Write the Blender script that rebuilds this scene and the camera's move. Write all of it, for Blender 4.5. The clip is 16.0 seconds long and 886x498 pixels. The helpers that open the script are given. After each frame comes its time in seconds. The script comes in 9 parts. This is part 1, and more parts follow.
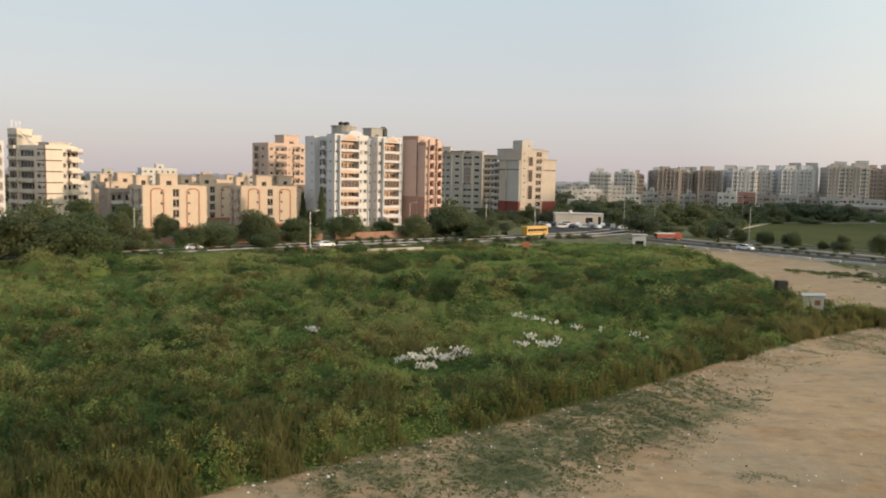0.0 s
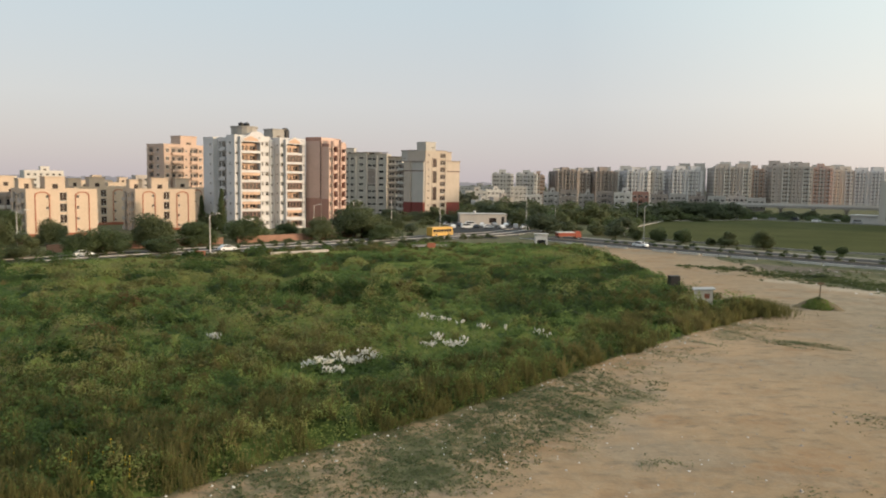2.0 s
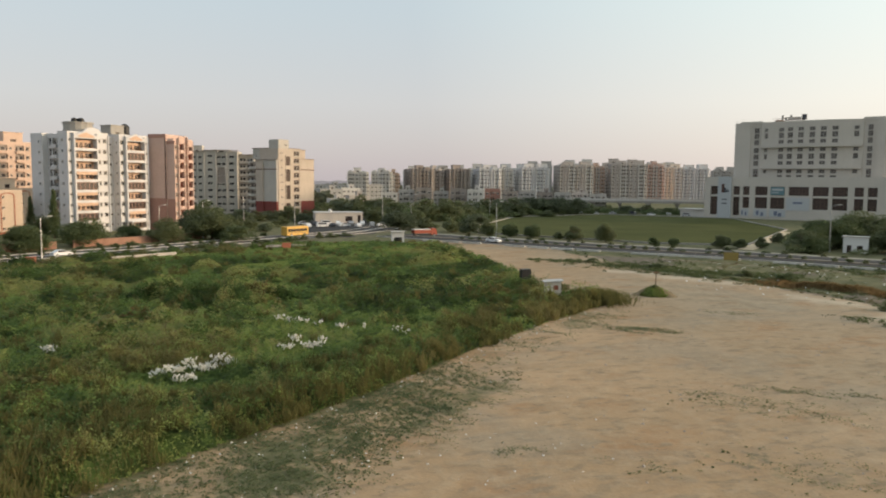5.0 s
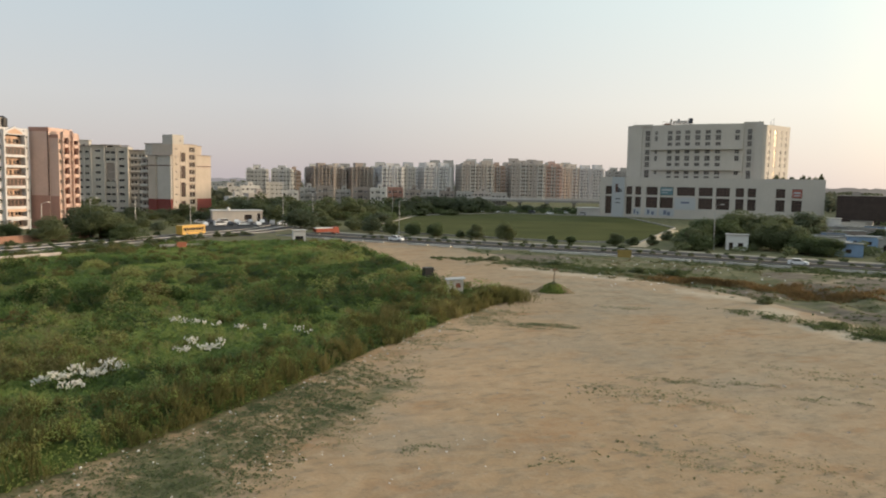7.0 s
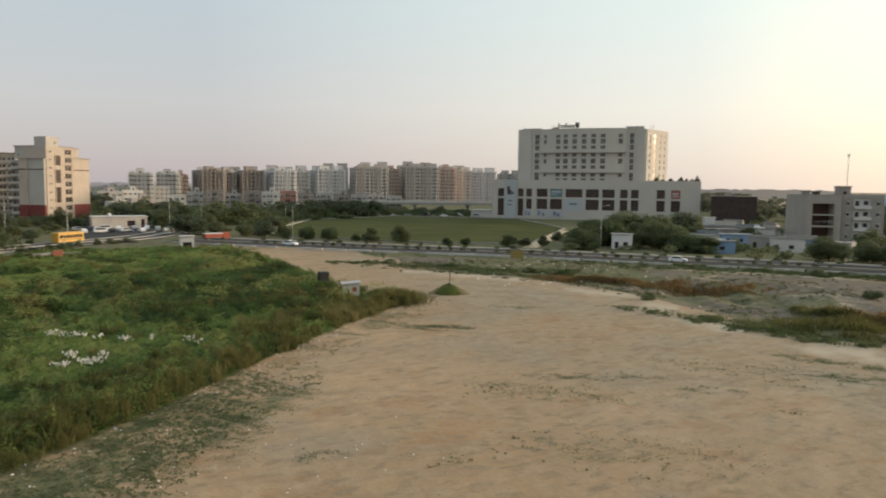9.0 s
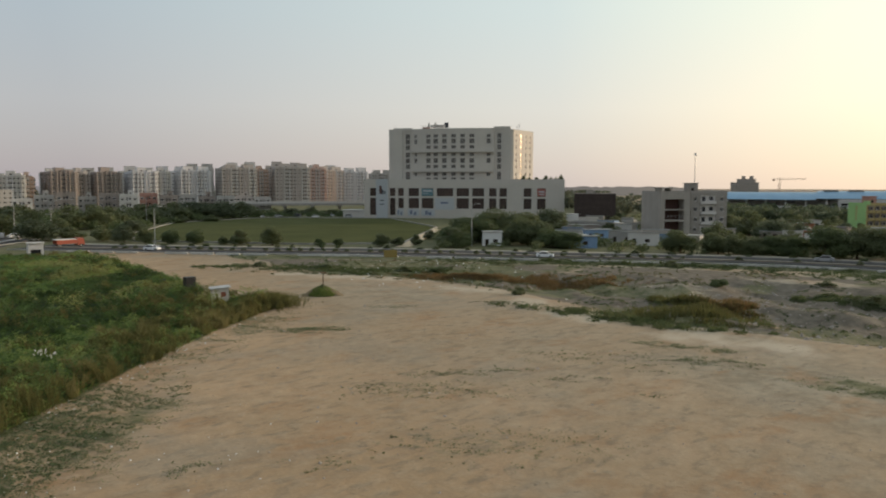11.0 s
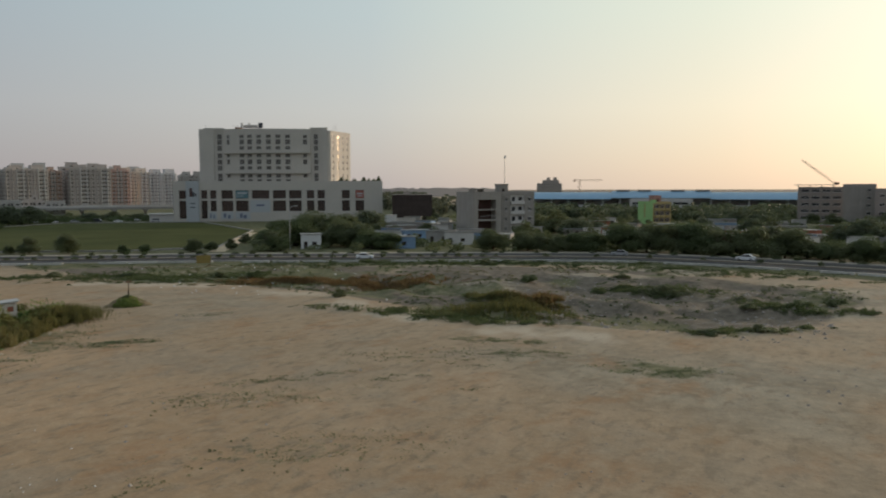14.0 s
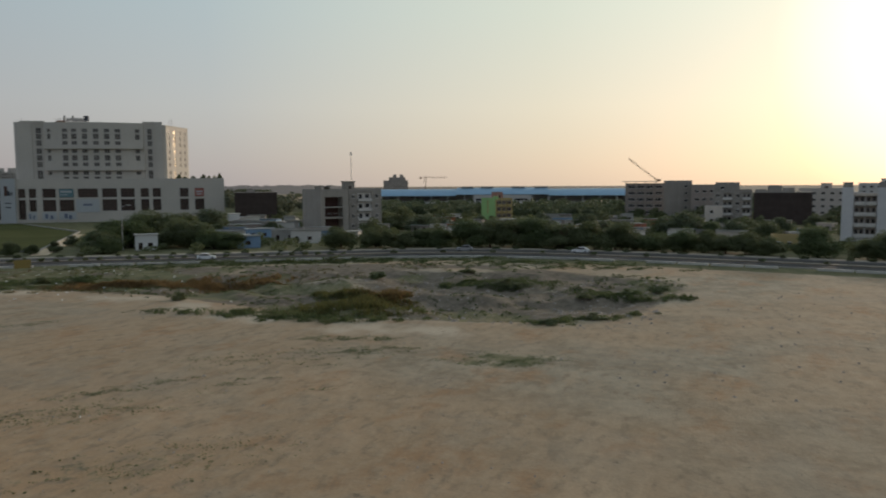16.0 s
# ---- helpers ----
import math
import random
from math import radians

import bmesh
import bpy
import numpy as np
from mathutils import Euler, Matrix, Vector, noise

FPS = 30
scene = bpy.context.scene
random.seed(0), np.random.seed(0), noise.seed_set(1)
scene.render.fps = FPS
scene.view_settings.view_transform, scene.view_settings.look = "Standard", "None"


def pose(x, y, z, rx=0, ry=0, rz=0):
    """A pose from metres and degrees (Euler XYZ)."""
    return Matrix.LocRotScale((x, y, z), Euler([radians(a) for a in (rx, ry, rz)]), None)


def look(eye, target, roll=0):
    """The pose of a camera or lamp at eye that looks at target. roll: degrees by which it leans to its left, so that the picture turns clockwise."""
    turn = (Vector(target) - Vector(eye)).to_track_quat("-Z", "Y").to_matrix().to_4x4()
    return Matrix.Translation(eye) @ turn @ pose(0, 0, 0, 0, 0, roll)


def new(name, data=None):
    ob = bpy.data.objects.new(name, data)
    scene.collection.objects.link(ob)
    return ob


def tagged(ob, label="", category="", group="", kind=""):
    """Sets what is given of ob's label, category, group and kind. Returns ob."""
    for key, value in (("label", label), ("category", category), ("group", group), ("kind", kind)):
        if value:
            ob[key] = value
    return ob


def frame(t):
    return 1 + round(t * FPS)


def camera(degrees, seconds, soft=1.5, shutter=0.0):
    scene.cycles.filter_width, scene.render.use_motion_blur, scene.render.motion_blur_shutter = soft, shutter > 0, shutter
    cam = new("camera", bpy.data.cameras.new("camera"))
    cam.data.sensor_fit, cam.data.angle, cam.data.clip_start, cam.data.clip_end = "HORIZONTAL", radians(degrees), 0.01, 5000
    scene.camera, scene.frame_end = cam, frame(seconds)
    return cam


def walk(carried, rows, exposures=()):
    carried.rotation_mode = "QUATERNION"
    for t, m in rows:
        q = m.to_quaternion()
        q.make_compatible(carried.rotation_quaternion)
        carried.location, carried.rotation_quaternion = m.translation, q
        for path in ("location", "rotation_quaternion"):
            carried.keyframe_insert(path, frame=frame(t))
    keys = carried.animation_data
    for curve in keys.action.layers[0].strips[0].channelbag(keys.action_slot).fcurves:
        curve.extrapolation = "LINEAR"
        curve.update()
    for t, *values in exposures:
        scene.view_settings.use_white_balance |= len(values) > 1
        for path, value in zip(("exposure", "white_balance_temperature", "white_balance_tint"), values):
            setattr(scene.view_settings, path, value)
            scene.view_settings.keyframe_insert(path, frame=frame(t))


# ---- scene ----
# A camera on a flat roof, 17 m over the ground, turns to the right over a weed field, bare sand, roads and a town.
EYE = (0.0, 0.0, 17.0)
cam = camera(61.419, 16.0, 1.95, 0.5)
TURNS = [  # seconds, yaw, pitch, roll
    (0.0, -0.00, -5.42, -1.17),
    (0.5, -1.81, -5.21, -1.11),
    (1.0, -3.75, -5.25, -1.10),
    (1.5, -5.55, -5.40, -0.83),
    (2.0, -7.29, -5.19, -0.88),
    (2.5, -8.75, -5.04, -0.96),
    (3.0, -10.57, -5.12, -1.16),
    (3.5, -12.51, -5.09, -1.16),
    (4.0, -14.62, -5.12, -0.98),
    (6.5, -23.71, -5.25, -0.61),
    (7.0, -25.76, -5.22, -0.95),
    (7.5, -27.44, -5.14, -0.93),
    (8.0, -29.11, -5.08, -0.78),
    (8.5, -30.92, -4.98, -0.90),
    (9.0, -33.82, -4.88, -0.65),
    (11.5, -45.99, -4.70, -0.07),
    (12.0, -48.46, -4.60, -0.01),
    (12.5, -50.59, -4.85, 0.05),
    (13.0, -52.90, -4.64, 0.13),
    (13.5, -54.97, -4.78, 0.02),
    (14.0, -57.47, -4.72, 0.15),
    (14.5, -60.18, -4.60, 0.40),
    (15.0, -63.32, -4.87, 0.15),
    (15.5, -66.22, -4.79, 0.24),
    (16.0, -69.16, -4.98, 0.31),
]
EXPOSURES = [
    (0, 0.87, 6650, 10),
    (4, 0.85, 6650, 10),
    (9, 0.74, 6650, 10),
    (11.5, 0.40, 6450, 10),
    (13, 0.19, 6350, 10),
    (14.5, 0.08, 6200, 10),
    (16, -0.08, 6100, 10),
]
walk(cam, [(t, pose(*EYE, 90 + p, r, y)) for t, y, p, r in TURNS], EXPOSURES)

# ---- sky and sun ----
SUN_AZ, SUN_EL = 108.0, 9.0   # degrees clockwise from +y, and up
world = bpy.data.worlds.new("evening_sky")
scene.world = world
world.use_nodes = True
wn, wl = world.node_tree.nodes, world.node_tree.links
wn.clear()
sky = wn.new("ShaderNodeTexSky")
sky.sky_type = "NISHITA"
sky.sun_disc = False
sky.sun_elevation, sky.sun_rotation = radians(SUN_EL), radians(SUN_AZ)
sky.air_density, sky.dust_density, sky.ozone_density, sky.altitude = 1.2, 1.6, 1.5, 200
# dusty air: the lower sky pales to a pinkish grey
geo = wn.new("ShaderNodeTexCoord")
sep = wn.new("ShaderNodeSeparateXYZ")
wl.new(geo.outputs["Generated"], sep.inputs[0])
ramp = wn.new("ShaderNodeValToRGB")
ramp.color_ramp.elements.new(0.10)
ramp.color_ramp.elements.new(0.22)
for i, c in enumerate(((3.4, 3.1, 3.3, 1), (3.8, 3.8, 4.0, 1), (3.5, 4.0, 4.35, 1), (3.4, 4.0, 4.8, 1))):
    ramp.color_ramp.elements[i].color = c
wl.new(sep.outputs[2], ramp.inputs[0])
# the dust scatters forward: the haze grows bright and yellow towards the sun
sun_az, sun_el = radians(SUN_AZ), radians(SUN_EL)
near_sun = wn.new("ShaderNodeVectorMath")
near_sun.operation = "DOT_PRODUCT"
near_sun.inputs[1].default_value = (math.sin(sun_az) * math.cos(sun_el), math.cos(sun_az) * math.cos(sun_el), math.sin(sun_el))
wl.new(geo.outputs["Generated"], near_sun.inputs[0])
glow = wn.new("ShaderNodeValToRGB")
for at in (0.57, 0.86, 0.966):
    glow.color_ramp.elements.new(at)
for i, c in enumerate(((1, 1, 1, 1), (1.54, 1.49, 1.32, 1), (2.36, 2.08, 1.50, 1), (2.85, 2.42, 1.72, 1), (4.2, 3.7, 2.9, 1))):
    glow.color_ramp.elements[i].color = c
wl.new(near_sun.outputs["Value"], glow.inputs[0])
haze = wn.new("ShaderNodeMix")
haze.data_type, haze.blend_type = "RGBA", "MULTIPLY"
haze.inputs[0].default_value = 1.0
wl.new(ramp.outputs[0], haze.inputs[6])
wl.new(glow.outputs[0], haze.inputs[7])
blend = wn.new("ShaderNodeMix")
blend.data_type = "RGBA"
blend.inputs[0].default_value = 0.82
wl.new(sky.outputs[0], blend.inputs[6])
wl.new(haze.outputs[2], blend.inputs[7])
bg = wn.new("ShaderNodeBackground")
bg.inputs[1].default_value = 0.1
wl.new(blend.outputs[2], bg.inputs[0])
wout = wn.new("ShaderNodeOutputWorld")
wl.new(bg.outputs[0], wout.inputs[0])

sun_data = bpy.data.lights.new("sun", "SUN")
sun_data.energy, sun_data.angle, sun_data.color = 2.0, radians(2.5), (1.0, 0.76, 0.54)
sun = new("sun", sun_data)
sa, se = radians(SUN_AZ), radians(SUN_EL)
sun_way = Vector((math.sin(sa) * math.cos(se), math.cos(sa) * math.cos(se), math.sin(se)))
sun.matrix_world = look(sun_way * 300, (0, 0, 0))


# ---- materials ----
def material(name, base, vary=0.18, scale=0.5, fine=9.0, rough=0.85, bump=0.0, second=None, streaks=0.0, metal=0.0, spread=0.06):
    """A surface with variation at two scales, streaks of rain where wanted, and a small shift from object to object."""
    m = bpy.data.materials.new(name)
    m.use_nodes = True
    n, l = m.node_tree.nodes, m.node_tree.links
    p = n["Principled BSDF"]
    p.inputs["Roughness"].default_value, p.inputs["Metallic"].default_value = rough, metal
    p.inputs["Specular IOR Level"].default_value = 0.3
    tc = n.new("ShaderNodeTexCoord")
    big, small = n.new("ShaderNodeTexNoise"), n.new("ShaderNodeTexNoise")
    big.inputs["Scale"].default_value, big.inputs["Detail"].default_value = scale, 3
    small.inputs["Scale"].default_value, small.inputs["Detail"].default_value = scale * fine, 3
    l.new(tc.outputs["Object"], big.inputs["Vector"])
    l.new(tc.outputs["Object"], small.inputs["Vector"])
    add = n.new("ShaderNodeMath")
    add.operation = "ADD"
    l.new(big.outputs[0], add.inputs[0])
    l.new(small.outputs[0], add.inputs[1])
    last = add
    if streaks:
        mp = n.new("ShaderNodeMapping")
        mp.inputs["Scale"].default_value = (1.3, 1.3, 0.07)
        st = n.new("ShaderNodeTexNoise")
        st.inputs["Scale"].default_value, st.inputs["Detail"].default_value = 0.9, 4
        l.new(tc.outputs["Object"], mp.inputs["Vector"])
        l.new(mp.outputs[0], st.inputs["Vector"])
        mul = n.new("ShaderNodeMath")
        mul.operation, mul.inputs[1].default_value = "MULTIPLY_ADD", streaks
        l.new(st.outputs[0], mul.inputs[0])
        l.new(add.outputs[0], mul.inputs[2])
        last = mul
    info = n.new("ShaderNodeObjectInfo")
    shift = n.new("ShaderNodeMath")
    shift.operation, shift.inputs[1].default_value = "MULTIPLY_ADD", spread * 6
    l.new(info.outputs["Random"], shift.inputs[0])
    l.new(last.outputs[0], shift.inputs[2])
    rng = n.new("ShaderNodeMapRange")
    rng.inputs[1].default_value, rng.inputs[2].default_value = 0.72 + streaks * 0.4, 1.3 + streaks * 0.6 + spread * 6
    l.new(shift.outputs[0], rng.inputs[0])
    mix = n.new("ShaderNodeMix")
    mix.data_type = "RGBA"
    b2 = second or tuple(min(1.0, c * (1 + vary)) for c in base)
    mix.inputs[6].default_value = (*[c * (1 - vary) for c in base], 1)
    mix.inputs[7].default_value = (*b2, 1)
    l.new(rng.outputs[0], mix.inputs[0])
    l.new(mix.outputs[2], p.inputs["Base Color"])
    if bump:
        bp = n.new("ShaderNodeBump")
        bp.inputs["Strength"].default_value, bp.inputs["Distance"].default_value = bump, 0.05
        l.new(small.outputs[0], bp.inputs["Height"])
        l.new(bp.outputs[0], p.inputs["Normal"])
    return m


def leafy(name, dark, light, attribute="", gloss=0.5):
    """Leaves: colour by island, or by a tone stored on the mesh, and some light through them."""
    m = bpy.data.materials.new(name)
    m.use_nodes = True
    n, l = m.node_tree.nodes, m.node_tree.links
    p = n["Principled BSDF"]
    p.inputs["Roughness"].default_value = gloss
    p.inputs["Specular IOR Level"].default_value = 0.2
    if attribute:
        src = n.new("ShaderNodeAttribute")
        src.attribute_name = attribute
        value = src.outputs["Fac"]
    else:
        g = n.new("ShaderNodeNewGeometry")
        info = n.new("ShaderNodeObjectInfo")
        mad = n.new("ShaderNodeMath")
        mad.operation, mad.inputs[1].default_value = "MULTIPLY_ADD", 0.5
        half = n.new("ShaderNodeMath")
        half.operation, half.inputs[1].default_value = "MULTIPLY", 0.4
        l.new(info.outputs["Random"], half.inputs[0])
        l.new(g.outputs["Random Per Island"], mad.inputs[0])
        l.new(half.outputs[0], mad.inputs[2])
        value = mad.outputs[0]
    ramp = n.new("ShaderNodeValToRGB")
    r = ramp.color_ramp
    if isinstance(dark, list):
        while len(r.elements) < len(dark):
            r.elements.new(0.5)
        for e, (at, c) in zip(r.elements, dark):
            e.position, e.color = at, (*c, 1)
    else:
        r.elements[0].color, r.elements[1].color = (*dark, 1), (*light, 1)
    l.new(value, ramp.inputs[0])
    l.new(ramp.outputs[0], p.inputs["Base Color"])
    tr = n.new("ShaderNodeBsdfTranslucent")
    l.new(ramp.outputs[0], tr.inputs[0])
    mx = n.new("ShaderNodeMixShader")
    mx.inputs[0].default_value = 0.5
    l.new(p.outputs[0], mx.inputs[1])
    l.new(tr.outputs[0], mx.inputs[2])
    l.new(mx.outputs[0], n["Material Output"].inputs[0])
    return m


def glassy(name, base, rough=0.12):
    m = material(name, base, 0.4, 0.7, 5, rough, spread=0.12)
    m.node_tree.nodes["Principled BSDF"].inputs["Specular IOR Level"].default_value = 0.5
    return m


WHITE = material("white_plaster", (0.57, 0.555, 0.55), 0.09, 0.25, 8, 0.8, streaks=0.5, spread=0.02)
CREAM = material("cream_plaster", (0.56, 0.44, 0.335), 0.1, 0.25, 8, 0.85, streaks=0.5, spread=0.03)
IVORY = material("ivory_plaster", (0.60, 0.525, 0.45), 0.12, 0.25, 8, 0.85, streaks=0.6, spread=0.03)
BEIGE = material("beige_plaster", (0.47, 0.415, 0.37), 0.14, 0.25, 8, 0.85, streaks=0.7, spread=0.05)
SALMON = material("salmon_plaster", (0.56, 0.395, 0.33), 0.12, 0.25, 8, 0.85, streaks=0.5, spread=0.03)
BUFF = material("buff_plaster", (0.46, 0.39, 0.325), 0.12, 0.25, 8, 0.85, streaks=0.6, spread=0.03)
PINK = material("pinkish_plaster", (0.52, 0.38, 0.30), 0.12, 0.25, 8, 0.85, streaks=0.5, spread=0.03)
REDBAND = material("dark_red_paint", (0.19, 0.05, 0.042), 0.2, 0.4, 8, 0.8, streaks=0.4)
BRICK = material("brick_red_plaster", (0.36, 0.13, 0.08), 0.2, 0.5, 8, 0.9, streaks=0.4)
GREYWALL = material("grey_plaster", (0.40, 0.38, 0.35), 0.16, 0.25, 8, 0.85, streaks=0.8, spread=0.06)
PALEGREY = material("pale_grey_plaster", (0.56, 0.53, 0.49), 0.12, 0.25, 8, 0.85, streaks=0.6, spread=0.05)
BROWNWALL = material("brownish_plaster", (0.30, 0.255, 0.225), 0.16, 0.25, 8, 0.85, streaks=0.7, spread=0.06)
HOTEL = material("sand_coloured_cladding", (0.50, 0.462, 0.405), 0.08, 0.15, 10, 0.7, streaks=0.5, spread=0.02)
CONCRETE = material("raw_concrete", (0.33, 0.31, 0.28), 0.2, 0.4, 8, 0.9, bump=0.3, streaks=0.7)
ROOF = material("roof_slab", (0.36, 0.33, 0.30), 0.25, 0.4, 8, 0.95)
WHITEWASH = material("fresh_whitewash", (0.66, 0.65, 0.62), 0.06, 0.4, 8, 0.85)
FADEDBRICK = material("faded_brick_plaster", (0.38, 0.215, 0.17), 0.15, 0.4, 8, 0.9, streaks=0.5)
PIPE = material("dark_brown_paint", (0.10, 0.055, 0.045), 0.2, 0.8, 8, 0.8)
GLASS = glassy("dark_window_glass", (0.035, 0.035, 0.038))
GREYGLASS = glassy("grey_tinted_window_glass", (0.11, 0.10, 0.09), 0.25)
# tinted metal surface puts the low sun's golden glint into one window column
GLINTGLASS = material("golden_glint_glass", (0.50, 0.43, 0.33), 0.12, 0.8, 5, 0.30, metal=0.85)
BROWNGLASS = glassy("brown_window_glass", (0.05, 0.035, 0.03), 0.2)
ORANGE_WALL = material("orange_balcony_wall", (0.58, 0.40, 0.29), 0.15, 0.6, 6)
FRAME = material("window_frame_paint", (0.55, 0.52, 0.48), 0.1, 2.0)
STEEL = material("galvanised_steel", (0.42, 0.42, 0.41), 0.15, 2.0, 6, 0.45, metal=0.6)
RUST = material("rusty_iron", (0.20, 0.12, 0.08), 0.3, 2.0, 6, 0.8)
TANKBLACK = material("black_plastic_tank", (0.02, 0.02, 0.02), 0.2, 1.0, 5, 0.5)
NET = material("dark_scaffold_net", (0.062, 0.046, 0.040), 0.35, 0.4, 12, 0.9, bump=0.4)
BLUESHEET = material("light_blue_sheet_roof", (0.25, 0.39, 0.50), 0.12, 0.2, 10, 0.45, streaks=0.3)
GREENWALL = material("lime_green_plaster", (0.31, 0.50, 0.20), 0.1, 0.4, 8)
YELLOWWALL = material("yellow_plaster", (0.40, 0.31, 0.14), 0.12, 0.4, 8)
BLUEWALL = material("faded_blue_paint", (0.22, 0.32, 0.46), 0.2, 0.5, 8, streaks=0.5)
SHEET = material("weathered_sheet_roof", (0.42, 0.41, 0.39), 0.3, 0.6, 8, 0.7, streaks=0.4, spread=0.1)
ASPHALT = material("asphalt", (0.062, 0.060, 0.058), 0.25, 0.15, 20, 0.95, bump=0.2)
ASPHALT.node_tree.nodes["Principled BSDF"].inputs["Specular IOR Level"].default_value = 0.08
KERB = material("painted_kerb", (0.33, 0.31, 0.28), 0.4, 0.5, 8)
PAINT = material("road_paint", (0.62, 0.61, 0.57), 0.25, 0.6, 8)
BARK = material("bark", (0.13, 0.09, 0.06), 0.3, 2.0, 6, 0.95, bump=0.5)
# leaf colour of the far woods, greyed to paint in the haze
WOODS = leafy("haze_greyed_leaves", (0.085, 0.095, 0.060), (0.130, 0.138, 0.090))
LEAF = leafy("tree_leaves", (0.076, 0.104, 0.044), (0.150, 0.182, 0.080))
LEAF_OLIVE = leafy("dusty_leaves", (0.096, 0.116, 0.054), (0.172, 0.192, 0.092))
# paler green for distant crowns: haze goes into the colour
LEAF_FAR = leafy("haze_paled_leaves", (0.082, 0.104, 0.058), (0.150, 0.172, 0.098))
YELLOWPAINT = material("school_bus_yellow", (0.56, 0.33, 0.07), 0.06, 0.8, 6, 0.4)
REDPAINT = material("orange_red_lorry_paint", (0.34, 0.085, 0.05), 0.12, 0.8, 6, 0.5)
WHITEPAINT = material("white_car_paint", (0.72, 0.72, 0.72), 0.05, 0.8, 6, 0.3)
DARKPAINT = material("dark_car_paint", (0.05, 0.055, 0.065), 0.1, 0.8, 6, 0.3)
SILVERPAINT = material("silver_car_paint", (0.38, 0.39, 0.40), 0.06, 0.8, 6, 0.3, metal=0.4)
TYRE = material("tyre_rubber", (0.02, 0.02, 0.02), 0.2, 3.0)
PLUME = material("white_seed_plumes", (0.66, 0.64, 0.57), 0.08, 2.0, 6, 0.9)
LITTER = material("pale_litter", (0.70, 0.68, 0.64), 0.2, 1.0, 6, 0.8)
STONE = material("dusty_stones", (0.33, 0.29, 0.25), 0.25, 1.5, 6, 0.95, bump=0.4)
BANNER_TEAL = material("teal_banner", (0.13, 0.22, 0.245), 0.1, 1.0)
BANNER_RED = material("red_banner", (0.33, 0.12, 0.095), 0.1, 1.0)
BANNER_WHITE = material("white_banner", (0.43, 0.445, 0.45), 0.06, 1.0)
BANNER_BLUE = material("blue_banner_shapes", (0.15, 0.17, 0.23), 0.1, 1.0)
SIGNYELLOW = material("yellow_sign_paint", (0.26, 0.19, 0.06), 0.12, 1.0)


# ---- mesh tools ----
class Shape:
    """Collects quads and polygons, with a material number each, into one mesh."""

    def __init__(self):
        self.v, self.f, self.m = [], [], []

    def poly(self, pts, mat=0):
        k = len(self.v)
        self.v += [tuple(p) for p in pts]
        self.f.append(tuple(range(k, k + len(pts))))
        self.m.append(mat)

    def box(self, x0, y0, z0, x1, y1, z1, mat=0):
        a = [(x0, y0, z0), (x1, y0, z0), (x1, y1, z0), (x0, y1, z0), (x0, y0, z1), (x1, y0, z1), (x1, y1, z1), (x0, y1, z1)]
        k = len(self.v)
        self.v += a
        for q in ((0, 3, 2, 1), (4, 5, 6, 7), (0, 1, 5, 4), (1, 2, 6, 5), (2, 3, 7, 6), (3, 0, 4, 7)):
            self.f.append(tuple(k + i for i in q))
            self.m.append(mat)

    def tube(self, p0, p1, r0, r1, n=8, mat=0, caps=True):
        p0, p1 = Vector(p0), Vector(p1)
        d = (p1 - p0).normalized()
        a = d.orthogonal().normalized()
        b = d.cross(a)
        k = len(self.v)
        for p, r in ((p0, r0), (p1, r1)):
            for i in range(n):
                t = 2 * math.pi * i / n
                self.v.append(tuple(p + a * (r * math.cos(t)) + b * (r * math.sin(t))))
        for i in range(n):
            j = (i + 1) % n
            self.f.append((k + i, k + j, k + n + j, k + n + i))
            self.m.append(mat)
        if caps:
            self.f.append(tuple(k + i for i in reversed(range(n))))
            self.f.append(tuple(k + n + i for i in range(n)))
            self.m += [mat, mat]

    def extrude(self, outline, y0, y1, mat=0):
        """A side outline of (x, z) points, counter-clockwise seen from -y, pulled from y0 to y1."""
        n, k = len(outline), len(self.v)
        self.v += [(x, y0, z) for x, z in outline] + [(x, y1, z) for x, z in outline]
        self.f.append(tuple(k + i for i in range(n)))
        self.f.append(tuple(k + n + i for i in reversed(range(n))))
        self.m += [mat, mat]
        for i in range(n):
            j = (i + 1) % n
            self.f.append((k + j, k + i, k + n + i, k + n + j))
            self.m.append(mat)

    def facade(self, o, u, width, height, openings, mat=0):
        """A wall from o along u, with openings (u0, u1, v0, v1, depth, reveal material) that are cut in and lined."""
        o, u = Vector(o), Vector(u)
        z = Vector((0, 0, 1))
        inward = -u.cross(z)
        us = sorted({0.0, width, *[a for q in openings for a in q[:2]]})
        vs = sorted({0.0, height, *[a for q in openings for a in q[2:4]]})
        at = lambda a, b, d=0.0: o + u * a + z * b + inward * d
        for a0, a1 in zip(us, us[1:]):
            ca = (a0 + a1) / 2
            inside = [q for q in openings if q[0] < ca < q[1]]
            run = None
            for b0, b1 in zip(vs, vs[1:]):
                cb = (b0 + b1) / 2
                free = not any(q[2] < cb < q[3] for q in inside)
                if free:
                    run = (run[0], b1) if run else (b0, b1)
                if run and (not free or b1 == vs[-1]):
                    self.poly([at(a0, run[0]), at(a1, run[0]), at(a1, run[1]), at(a0, run[1])], mat)
                    run = None
        for a0, a1, b0, b1, d, rm in openings:
            self.poly([at(a0, b0), at(a0, b0, d), at(a1, b0, d), at(a1, b0)], rm)
            self.poly([at(a0, b1), at(a1, b1), at(a1, b1, d), at(a0, b1, d)], rm)
            self.poly([at(a0, b0), at(a0, b1), at(a0, b1, d), at(a0, b0, d)], rm)
            self.poly([at(a1, b0), at(a1, b0, d), at(a1, b1, d), at(a1, b1)], rm)

